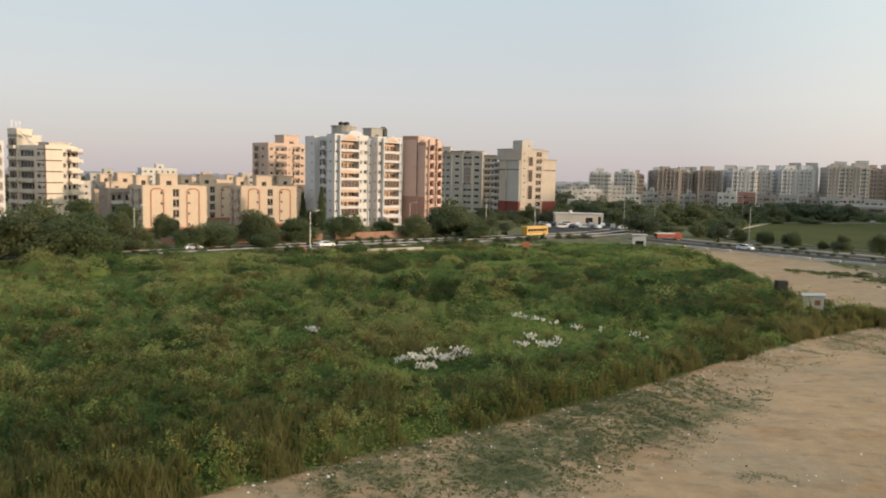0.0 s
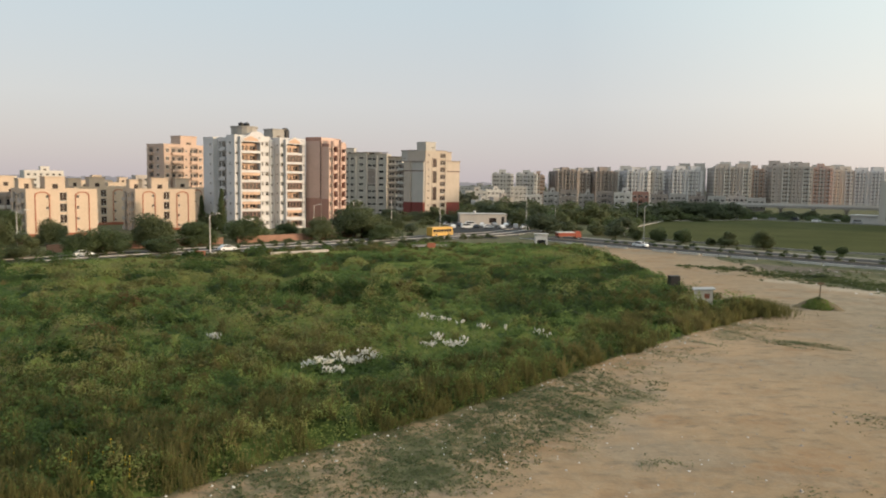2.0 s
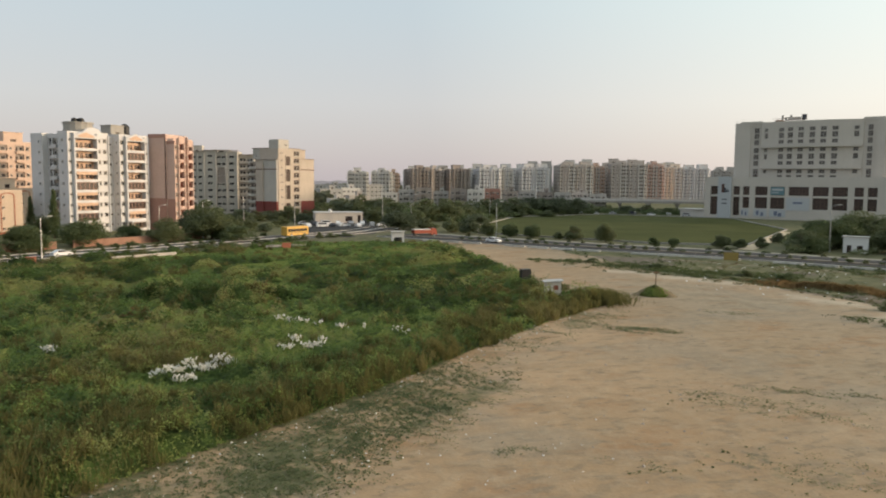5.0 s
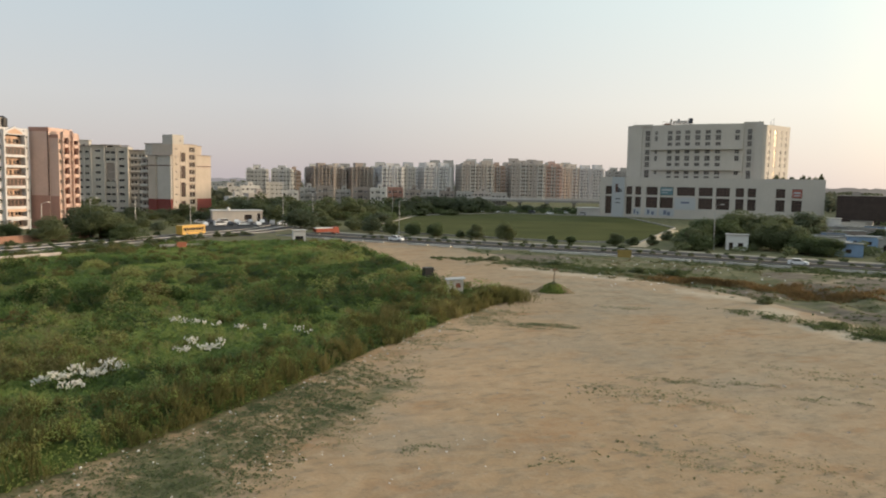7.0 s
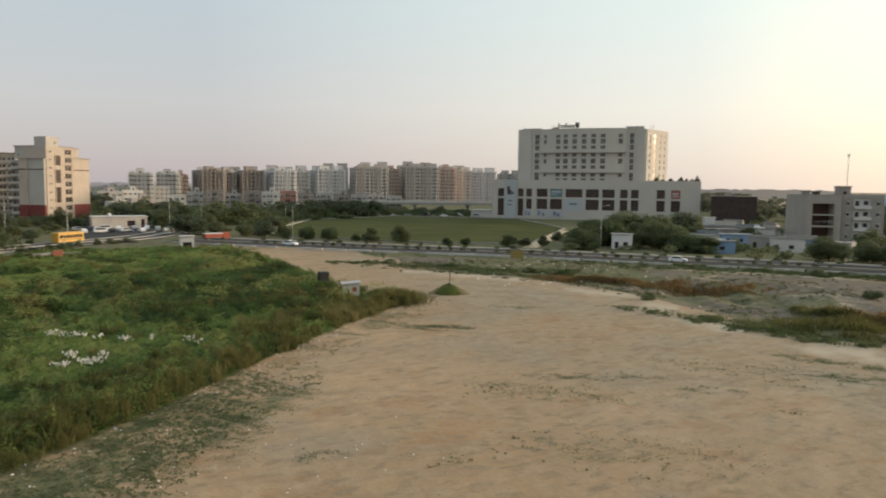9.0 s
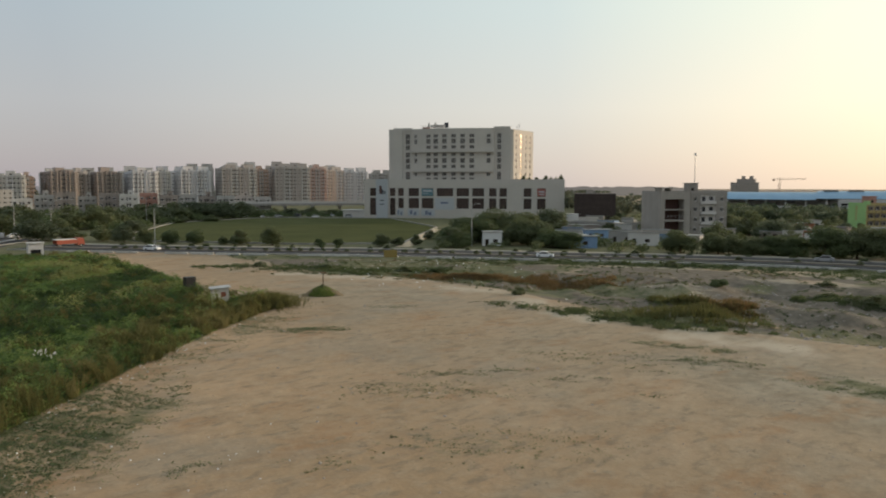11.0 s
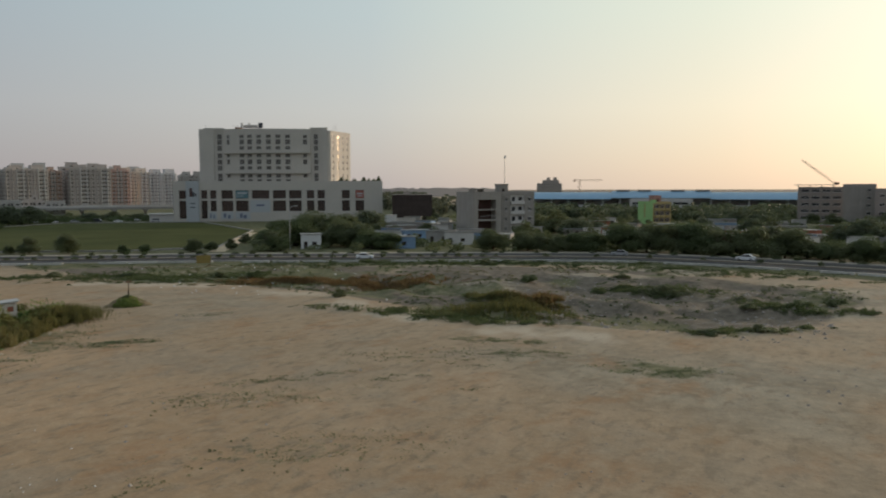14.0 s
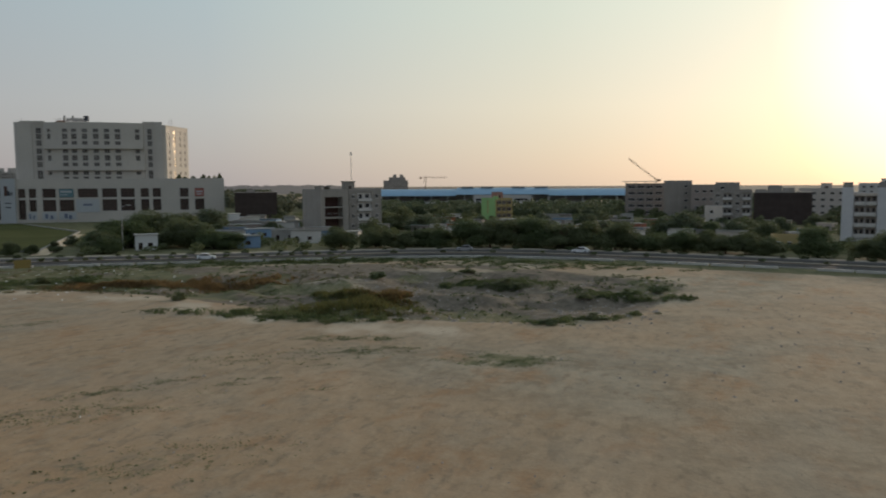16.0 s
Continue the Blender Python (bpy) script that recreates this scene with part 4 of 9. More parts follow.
# pinkish tower behind
t = thing("apartment_building", "pinkish-beige nine-storey tower with brown balconies", "apartment building", pose(-68.1, 292.2, 0, 0, 0, 48.1))
block(t, 17.8, 10.7, 28.6, 0, 9, {"front": [("w", 0.9, 1.3), ("b", 3.2, 5.4), ("s", 9.4, 0.9), ("b", 11.6, 3.4), ("w", 15.8, 1.2)], "left": [("b", 1.5, 2.6), ("w", 6.2, 1.4)]},
      PINK, first=0.4, loggia_wall=BROWNWALL, trim=PINK)
stair_head(t, 9.5, 3, 28.4, 7.5, 6, 4.4, PINK)


def low_flats(O, yaw, label, w=18.6, dep=14.0, h=12.6):
    """Four-storey cream flats: a blank gable wall with two red-banded arches and a lattice stair window."""
    t = thing("low_apartment_building", label, "apartment building", pose(O[0], O[1], 0, 0, 0, yaw), "cream flats with arches")
    block(t, w, dep, h, 0, 4, {"front": [("t", w * 0.46, 1.9), ("s", w * 0.27, 0.7), ("s", w * 0.70, 0.7)], "left": [("b", 1.5, 3.2), ("w", 6.2, 1.4), ("b", 9.2, 3.2)], "right": [("b", 1.5, 3.2), ("w", 6.2, 1.4)]},
          CREAM, first=0.2, glass=BROWNGLASS, loggia_wall=BEIGE, trim=BEIGE, parapet=0.7)
    for c in (0.22, 0.78):
        s = Shape()
        n, r, top = 10, w * 0.105, h - 1.2
        outer = [(w * c + r * math.cos(math.pi * i / n), top + 1.1 * math.sin(math.pi * i / n)) for i in range(n + 1)]
        inner = [(w * c + (r - 0.28) * math.cos(math.pi * i / n), top - 0.05 + 0.85 * math.sin(math.pi * i / n)) for i in range(n + 1)]
        outer = [(w * c + r, 1.2)] + outer + [(w * c - r, 1.2)]
        inner = [(w * c + r - 0.28, 1.2)] + inner + [(w * c - r + 0.28, 1.2)]
        for i in range(len(outer) - 1):
            a, b, d, e = outer[i], outer[i + 1], inner[i + 1], inner[i]
            s.poly([(a[0], -0.12, a[1]), (b[0], -0.12, b[1]), (d[0], -0.12, d[1]), (e[0], -0.12, e[1])])
            s.poly([(b[0], -0.12, b[1]), (a[0], -0.12, a[1]), (a[0], 0, a[1]), (b[0], 0, b[1])])
            s.poly([(e[0], -0.12, e[1]), (d[0], -0.12, d[1]), (d[0], 0, d[1]), (e[0], 0, e[1])])
        part("arch_band", s, BRICK, t, "brick-red arch band")
    stair_head(t, w * 0.33, dep * 0.3, h - 0.15, 5.2, 4.6, 4.0, CREAM)
    stair_head(t, w * 0.02, dep * 0.55, h - 0.15, 4.0, 4.0, 3.4, CREAM)
    s = Shape()
    s.box(w * 0.02, -0.03, 0, w * 0.98, 0.0, 0.9)
    part("plinth", s, BRICK, t)
    return t


low_flats((-86.4, 215.3), 36.9, "cream four-storey flats with red arch bands")
low_flats((-65.0, 241.4), 30.1, "cream four-storey flats with red arch bands")
low_flats((-92.0, 268.0), 34.0, "cream four-storey flats behind others")
low_flats((-66.0, 285.0), 30.0, "cream four-storey flats behind others", 15)
low_flats((-118.0, 262.0), 40.0, "cream four-storey flats behind others", 16)
t = tower("low_apartment_building", "brown four-storey flats with curved balconies", "apartment building", (-101.5, 227.0), 40.0, 9.0, 10.0, 11.0, 3,
          {"front": [("b", 0.8, 3.4), ("b", 4.8, 3.4)], "left": [("w", 3, 1.4)]}, BROWNWALL, heads=0, trim=PALEGREY)
t = tower("low_apartment_building", "yellowish three-storey house with open verandas", "house", (-113.0, 243.0), 32.0, 12.0, 9.0, 10.2, 3,
          {"front": [("b", 0.8, 4.6), ("b", 6.4, 4.6)], "left": [("w", 3, 1.4)]}, CREAM, heads=1, trim=CREAM)

# white seven-storey block with a stair tower
t = thing("apartment_building", "white seven-storey apartment block with dark string courses", "apartment building", pose(-119.4, 225.3, 0, 0, 0, 62.9))
block(t, 11.1, 12.2, 23.6, 0, 7, {"left": [("V", 0.4, 6.4), ("w", 8.2, 1.6), ("s", 10.6, 1.0)], "front": [("w", 5.9, 1.0), ("b", 7.4, 3.5)]}, IVORY, first=0.3, trim=IVORY, loggia_wall=BEIGE)
# brown balcony backs carry the shade of the stair tower's recesses as colour
block(t, 8.0, 4.6, 26.9, 0, 8, {"left": [("b", 0.5, 3.4)]}, IVORY, at=(-0.6, 12.2), first=0.3, trim=IVORY, loggia_wall=BROWNWALL, fh=3.32)
block(t, 5.0, 4.6, 2.4, 26.9, 1, {}, IVORY, at=(-0.6, 12.2), parapet=0.3)
for k in range(7):
    z = 3.1 + k * 3.33
    s = Shape()
    s.box(-0.08, -0.08, z, 5.6, 0.0, z + 0.3)
    s.box(-0.08, 0.0, z, 0.0, 3.9, z + 0.3)
    part("string_course", s, PIPE, t)
    if k < 7:
        s = Shape()
        s.box(-0.9, 5.2, z - 3.1, 0.0, 11.9, z - 2.95)
        s.box(-0.9, 5.2, z - 2.95, -0.78, 11.9, z - 2.1)
        part("sill_band", s, IVORY, t)
        s = Shape()
        s.box(7.2, -2.0, z - 0.2, 11.3, 0.0, z - 0.02)
        s.box(7.2, -2.0, z - 0.02, 11.3, -1.86, z + 0.75)
        s.box(11.16, -1.86, z - 0.02, 11.3, 0.0, z + 0.75)
        part("corner_balcony", s.weld(), IVORY, t)
s = Shape()
s.tube((-0.15, -0.15, 0), (-0.15, -0.15, 24.3), 0.16, 0.16, 6)
part("drain_pipe", s, PIPE, t)
s = Shape()
s.box(2.0, 1.0, 24.4, 9.0, 6.0, 25.3)
s.box(1.6, 0.6, 25.3, 9.4, 6.4, 25.5)
part("roof_room", s, IVORY, t)
s = Shape()
s.box(7.0, -2.1, 22.2, 11.4, 0.0, 22.35)
part("balcony_awning", s, PIPE, t)
for dy in (12.6, 14.4, 16.4):
    s = Shape()
    s.tube((0.6, dy, 29.2), (0.6, dy, 32.2), 0.10, 0.08, 6)
    part("roof_post", s, STEEL, t)
s = Shape()
for i in range(9):
    s.box(0.2, 11.7 - i * 0.6, 27.6 - i * 0.36, 1.4, 12.2 - i * 0.6, 27.8 - i * 0.36)
s.tube((0.2, 12.0, 28.7), (0.2, 6.4, 25.0), 0.10, 0.10, 6)
part("roof_stairs", s, STEEL, t)
tower("apartment_building", "white apartment block with stacked balconies", "apartment building", (-129.9, 199.2), 45.9, 12.0, 12.0, 24.0, 7,
      {"front": [("b", 0.8, 4.2), ("b", 7.2, 4.2)], "right": [("w", 3, 1.5)]}, WHITE, loggia_wall=BEIGE)

# grey-cream slab and cream tower with a red base
t = thing("apartment_building", "grey-cream nine-storey slab block with rows of windows", "apartment building", pose(-1.5, 378.0, 0, 0, 0, -12.0))
block(t, 5.6, 14.0, 29.0, 0, 9, {"front": [("w", 0.5, 1.5), ("w", 3.2, 1.7)], "left": [("v", 2.0, 2.6), ("w", 7.0, 1.6), ("v", 10.4, 2.4)]}, SLABWALL, first=0.4, trim=DULLGREY)
block(t, 6.0, 14.0, 29.6, 0, 9, {"front": [("w", 2.0, 2.2)]}, SLABWALL, at=(5.6, -0.5), first=0.4, trim=DULLGREY)
block(t, 4.6, 12.0, 29.0, 0, 9, {"front": [("w", 0.3, 1.8), ("w", 2.5, 1.8)]}, SLABWALL, at=(11.6, 0.2), first=0.4, trim=DULLGREY)
block(t, 5.4, 14.0, 29.3, 0, 9, {"front": [("w", 1.4, 2.3)]}, SLABWALL, at=(16.2, -0.5), first=0.4)
block(t, 7.2, 10.0, 27.8, 0, 9, {"front": [("b", 0.5, 2.9), ("b", 3.9, 2.9)]}, SLABWALL, at=(21.6, 2.4), first=0.4, trim=DULLGREY, loggia_wall=GREYWALL)
for u, y in ((0.0, 0.0), (2.45, 0.0), (5.65, -0.5), (11.1, -0.5), (16.25, -0.5), (21.1, -0.5)):
    s = Shape()
    s.box(u, y - 0.5, 0, u + 0.45, y, 29.4)
    part("pier", s, DULLGREY, t)
s = Shape()
s.box(12.0, -0.1, 14.6, 15.8, 0.16, 22.4)
part("recessed_screen", s, BROWNWALL, t, "shaded screen wall in the middle bay")
s = Shape()
s.extrude([(15.8, 14.4), (16.2, 14.4), (16.2, 22.4), (15.4, 23.2), (12.4, 23.2), (11.6, 22.4), (11.6, 14.4), (12.0, 14.4), (12.0, 22.0), (12.6, 22.7), (15.2, 22.7), (15.8, 22.0)], -1.0, -0.1)
part("portal_frame", s, DULLGREY, t)
for u, w, y, z in ((0, 5.6, 0, 29.9), (5.3, 16.7, -0.5, 30.5), (21.4, 7.4, 2.4, 28.7)):
    s = Shape()
    s.box(u - 0.3, y - 0.9, z, u + w, y + 2.6, z + 0.3)
    part("cornice", s, BROWNWALL, t)
stair_head(t, -0.4, 4, 28.8, 4.6, 5, 4.0, DULLGREY)
stair_head(t, 9, 5, 29.4, 8, 6, 1.6, SLABWALL)
t = thing("apartment_building", "cream eight-storey tower with dark red base", "apartment building", pose(35.5, 341.1, 0, 0, 0, 38.7))
# the lit front: a stair core between the shaded end and a blank panel
block(t, 14.0, 12.0, 30.4, 0, 9, {"front": [("s", 1.4, 1.2), ("T", 9.6, 3.6)]}, BUFF, first=1.0, fh=3.28, parapet=0.5, glass=BROWNGLASS)
for z0, z1 in ((1.0, 6.4), (8.2, 14.4), (16.2, 21.6), (23.4, 27.4)):
    s = Shape()
    s.box(4.2, -0.25, z0, 4.5, 0.0, z1)
    s.box(7.1, -0.25, z0, 7.4, 0.0, z1)
    s.box(4.2, -0.3, z1, 7.4, 0.0, z1 + 0.25)
    part("surround", s, BUFF, t)
    s = Shape()
    s.box(4.5, -0.06, z0, 7.1, -0.01, z1)
    for k in range(1, 7):
        s.box(4.5, -0.12, z0 + (z1 - z0) * k / 7, 7.1, -0.06, z0 + (z1 - z0) * k / 7 + 0.12, 1)
    part("stair_screen", s, [BROWNGLASS, PIPE], t, "tall dark louvred stair opening")
for k in range(9):
    s = Shape()
    s.box(9.3, -0.5, 0.9 + k * 3.28, 13.5, 0.0, 1.05 + k * 3.28)
    part("sill", s, BUFF, t)
block(t, 5.2, 8.0, 30.2, 0, 1, {}, BUFF, at=(14.0, 2.0), parapet=0.4)
block(t, 9.4, 7.0, 26.0, 0, 1, {}, BUFF, at=(14.0, 0.4), parapet=0.4)
# the shaded end: a pale panel, a proud cream one, then balconies
block(t, 9.0, 8.0, 25.4, 0, 1, {}, DULLGREY, at=(-1.0, 0.3), parapet=0.4)
block(t, 9.0, 4.5, 25.4, 0, 1, {}, BUFF, at=(-1.7, 8.3), parapet=0.4)
block(t, 9.0, 5.0, 25.0, 0, 8, {"left": [("b", 0.4, 4.2)]}, DULLGREY, at=(-0.8, 12.8), first=0.4, loggia_wall=BROWNWALL, trim=DULLGREY, parapet=0.4)
block(t, 8.0, 12.6, 4.6, 26.0, 1, {"left": [("s", 1.2, 1.2)]}, DULLGREY, at=(0.4, 4.0), parapet=0.4)
block(t, 6.4, 6.0, 3.6, 30.9, 1, {"front": [("s", 3.8, 1.2)]}, DULLGREY, at=(0.4, 0.3), parapet=0.4)
for q4 in ((14.0, 0.3, 0, 23.5, 0.4, 7.2), (23.4, 0.4, 0, 23.5, 7.4, 7.2), (-1.08, 0.22, 0, -1.0, 8.3, 7.2), (-1.0, 0.22, 0, 0.0, 0.3, 7.2), (-1.78, 8.22, 0, -1.7, 12.8, 7.2), (-1.7, 8.22, 0, -1.08, 8.3, 7.2)):
    s = Shape()
    s.box(*q4)
    part("base_band", s, REDBAND, t, "dark red painted base")
for q4 in ((14.0, 0.3, 21.4, 23.5, 0.4, 21.8), (-1.08, 0.22, 21.4, -1.0, 8.3, 21.8), (-1.78, 8.22, 21.4, -1.7, 12.8, 21.8)):
    s = Shape()
    s.box(*q4)
    part("string_course", s, PIPE, t)
for q4 in ((14.0, 0.0, 26.4, 23.8, 7.8, 26.7), (-1.4, -0.1, 25.8, 0.0, 8.3, 26.1), (-2.1, 8.0, 25.8, 0.0, 13.0, 26.1), (13.9, 1.7, 30.6, 19.5, 10.3, 30.9), (0.1, 6.4, 31.0, 8.7, 16.9, 31.3), (7.0, -0.2, 30.9, 14.1, 3.0, 31.2)):
    s = Shape()
    s.box(*q4)
    part("cornice", s, BROWNWALL, t)

# low white hall on the junction
t = thing("hall", "low flat-roofed whitewashed hall with one dark doorway", "building", pose(44.0, 289.7, 0, 0, 0, -3.6))
s = Shape()
s.facade((0, 0, 0), (1, 0, 0), 18.4, 4.2, [(11.6, 14.4, 0.9, 2.9, 0.3, 0), (16.4, 17.6, 0.1, 3.4, 0.3, 0)])
s.facade((0, 9, 0), (0, -1, 0), 9, 4.2, [])
s.facade((18.4, 0, 0), (0, 1, 0), 9, 4.2, [])
s.facade((18.4, 9, 0), (-1, 0, 0), 18.4, 4.2, [])
part("wall", s, IVORY, t)
s = Shape()
s.box(-0.3, -0.3, 4.2, 18.7, 9.3, 4.5)
part("roof", s, PALEGREY, t)
for a, b, c, d in ((11.6, 14.4, 0.9, 2.9), (16.4, 17.6, 0.1, 3.4)):
    s = Shape()
    s.box(a, 0.3, c, b, 0.36, d)
    part("door_panel", s, BROWNGLASS, t)
water_tank(t, 6.0, 3.0, 4.5, 0.6, 1.1, WHITE)

# ---- far towers ----
def far_tower(O, yaw, w, dep, h, floors, wall, trim, label, side="left", seed=0, plain=False):
    r = random.Random(seed)
    t = thing("far_apartment_building", label, "apartment building", pose(O[0], O[1], 0, 0, 0, yaw), "far apartment towers")
    n = max(3, round(w / 7))
    cols, step = [], w / n
    for i in range(n):
        u = i * step
        if (i + seed) % 2 == 0:
            cols += [("b", u + 0.6, step * 0.52), ("w", u + step * 0.68, 1.4)]
        else:
            cols += [("w", u + 0.9, 1.5), ("w", u + step * 0.55, 1.5)]
    m = max(2, round(dep / 7))
    sides = []
    for i in range(m):
        sides += [("w", (i + 0.15) * dep / m, 1.5), ("b", (i + 0.5) * dep / m, dep / m * 0.4)]
    if plain:
        cols, sides = columns("w", 0.8, w - 0.8, max(3, int(w / 5)), 2.2), []
    block(t, w, dep, h, 0, floors, {"front": cols, side: sides}, wall, first=0.6, trim=trim, loggia_wall=wall)
    if not plain:
        for i in range(n):
            for u in (i * step, i * step + step * 0.58):
                s = Shape()
                s.box(u - 0.1, -1.7, 0, u + 0.5, 0.0, h + r.uniform(0.4, 1.6))
                part("fin", s, trim if i % 2 else wall, t)
        for u, ww in ((w * 0.06, w * 0.2), (w * 0.62, w * 0.24)):
            s = Shape()
            s.box(u, 1.0, h, u + ww, dep * 0.5, h + r.uniform(1.2, 2.4))
            part("roof_room", s, wall, t)
    for i in range(max(1, round(w / 16))):
        hw = min(9.0, w * 0.34)
        stair_head(t, w * (i + 0.3) / max(1, round(w / 16)), dep * 0.3, h - 0.15, hw, 5.0, r.uniform(3.6, 5.0), wall)
        water_tank(t, w * (i + 0.75) / max(1, round(w / 16)), dep * 0.4, h - 0.1, 1.0, 2.0)
    return t


far_tower((115.0, 588.9), -11.1, 17, 16, 22.8, 7, PALEGREY, PALEGREY, "grey far apartment tower in rows of balconies", "left", 0)
far_tower((134.5, 590.0), -16.0, 17, 18, 23.2, 7, PALEGREY, WHITE, "pale far apartment tower in rows of balconies", "right", 1)
far_tower((151.5, 600.0), -11.0, 9, 16, 22.0, 7, PINK, PALEGREY, "pinkish far apartment tower", "left", 2)
far_tower((170.0, 594.0), 3.2, 19, 22, 26.0, 8, BROWNWALL, BROWNWALL, "brown far apartment tower", "left", 3)
far_tower((190.0, 606.0), 3.2, 12, 22, 25.5, 8, BEIGE, BROWNWALL, "beige far apartment tower", "left", 4)
far_tower((204.0, 600.0), 3.2, 20, 20, 26.0, 8, BROWNWALL, BROWNWALL, "brown far apartment tower", "left", 5)
far_tower((229.0, 594.0), -1.1, 20, 18, 27.0, 8, WHITE, WHITE, "white far apartment tower", "left", 6)
far_tower((251.0, 600.0), -1.1, 12, 18, 27.5, 8, PALEGREY, WHITE, "white far apartment tower", "left", 7)
far_tower((267.5, 592.4), -4.3, 26, 16, 28.5, 9, WHITE, WHITE, "white far apartment tower with stacked balconies", "left", 8)
far_tower((300.0, 584.0), -12.8, 30, 24, 31.0, 10, BEIGE, PALEGREY, "beige far apartment tower", "left", 9)
far_tower((333.0, 588.0), -16.0, 12, 20, 30.0, 9, PINK, PALEGREY, "pinkish far apartment tower", "left", 10)
far_tower((345.0, 574.4), -21.0, 31, 20, 32.5, 10, BEIGE, PALEGREY, "beige far apartment tower with long balconies", "left", 11)
far_tower((376.0, 566.0), -21.0, 14, 20, 31.5, 10, SALMON, PALEGREY, "salmon and beige far apartment tower", "left", 12)
far_tower((391.1, 580.5), -14.0, 27, 15, 30.5, 10, IVORY, WHITE, "ivory far apartment tower", "left", 13)
far_tower((418.0, 574.0), -14.0, 25, 15, 29.5, 10, WHITE, WHITE, "white far apartment tower with balconies", "left", 14)
far_tower((556.1, 707.7), -28.2, 24.3, 19.3, 31.0, 9, GREYWALL, GREYWALL, "hazy grey far apartment tower", "left", 15)
far_tower((572.0, 680.0), -30, 30, 19.3, 27.0, 8, GREYWALL, GREYWALL, "hazy grey far apartment tower", "left", 16)

for i, (az, d, w, h, wall) in enumerate(((15.4, 680, 26, 27, PALEGREY), (17.6, 690, 30, 29, GREYWALL), (20.3, 700, 28, 30, PALEGREY), (22.4, 690, 30, 30, WHITE), (24.5, 700, 26, 33, GREYWALL), (27.2, 705, 32, 35, PALEGREY), (30.4, 710, 34, 36, BEIGE), (33.2, 715, 30, 33, PALEGREY))):
    x, y, _ = polar(az, d)
    far_tower((x, y), -az + 6, w, 16, h - 1.5, round(h / 3.2), wall, PALEGREY, "hazy apartment tower in the farther row", "left", 20 + i, True)

# low houses before the far towers
LOW = [(PALEGREY, 8.5), (GREYWALL, 10.5), (BROWNWALL, 12.0), (GREYWALL, 9.5), (BROWNWALL, 11.5), (PALEGREY, 11.0), (FADEDBRICK, 11.5), (BROWNWALL, 10.2), (GREYWALL, 10.5), (BROWNWALL, 9.5), (GREYWALL, 9.8), (BEIGE, 10.0), (GREYWALL, 9.0)]
for i, (wall, h) in enumerate(LOW):
    az = 13.6 + i * 1.32
    x, y, _ = polar(az, 470 + (i * 37 % 23))
    tower("row_house", "low %s-storey house in a dense far row" % ("three" if h > 9 else "two"), "house", (x, y), -az, 10.2, 12.0, h, 3,
          {"front": [("w", 0.8, 1.5), ("b", 3.4, 3.0), ("w", 7.6, 1.5)]}, wall, "row houses before the towers", heads=1 if i % 2 else 0)
HAZE = [(-27.0, 430, 14, 11, BEIGE), (-25.2, 460, 18, 15, GREYWALL), (-23.5, 440, 14, 13, IVORY), (-21.9, 520, 22, 19, PALEGREY), (-18.6, 430, 16, 14, CREAM), (-16.8, 420, 14, 13, CREAM), (-15, 480, 18, 17, BEIGE),
        (-13.0, 430, 14, 13, CREAM), (9.0, 520, 16, 10, GREYWALL), (10.6, 560, 14, 10.5, PALEGREY), (11.2, 450, 12, 7, BEIGE), (12.4, 600, 18, 13, GREYWALL), (9.8, 430, 9, 5.6, PALEGREY), (8.6, 700, 40, 12, GREYWALL), (-11.6, 640, 40, 26, GREYWALL)]
for i, (az, d, w, h, wall) in enumerate(HAZE):
    x, y, _ = polar(az, d)
    tower("town_house", "pale plastered house in the hazy far town", "house", (x, y), -az + 12, w, 12, h, max(2, round(h / 3.3)),
          {"front": columns("w", 0.5, w - 0.5, max(2, int(w / 3.5)), 1.5), "left": [("w", 3, 1.5), ("w", 8, 1.5)]}, wall, "houses of the far town", heads=1)

# ---- flyover ----
t = thing("flyover", "grey concrete flyover on round piers", "flyover", pose(*polar(27, 480), 0, 0, -33.0))
L = 112.0
s = Shape()
s.box(0, -5, 4.7, L, 5, 6.0)
part("deck", s, CONCRETE, t)
for y0 in (-5.0, 4.7):
    s = Shape()
    s.box(0, y0, 6.0, L, y0 + 0.3, 7.1)
    part("parapet", s, PALEGREY, t)
for i in range(7):
    s = Shape()
    s.tube((5 + i * 17.0, 0, 0), (5 + i * 17.0, 0, 3.8), 0.9, 0.9, 10)
    s.box(3.6 + i * 17.0, -4.2, 3.8, 6.4 + i * 17.0, 4.2, 4.7)
    part("pier", s, CONCRETE, t)

# ---- hotel and mall ----
t = thing("hotel", "sand-coloured curved hotel slab above a shopping podium", "hotel", pose(245.8, 319.0, 0, 0, 0, -56.5))
PW, PD, PH = 106.0, 60.0, 19.6
q = lambda p: (p - 62) / 923 * PW
PODIUM_WINDOWS = [(88, 120), (185, 212), (225, 252), (275, 325), (337, 393), (408, 485), (500, 558), (572, 627), (650, 683), (697, 730), (805, 840), (865, 903)]
ops = []
for i, (a, b) in enumerate(PODIUM_WINDOWS):
    ops.append((q(a), q(b), 11.6, 15.8, 0.8, 0))
    if i != 5:
        ops.append((q(a), q(b), 5.2 if i not in (0, 1) else 1.5, 10.6, 0.8, 0))
s = Shape()
s.facade((0, 0, 0), (1, 0, 0), PW, PH, ops)
s.facade((0, PD, 0), (0, -1, 0), PD, PH, [])
s.facade((PW, 0, 0), Vector((-9, PD, 0)).normalized(), math.hypot(9, PD), PH, [])
s.facade((PW - 9, PD, 0), (-1, 0, 0), PW - 9, PH, [])
part("podium_wall", s, HOTEL, t)
s = Shape()
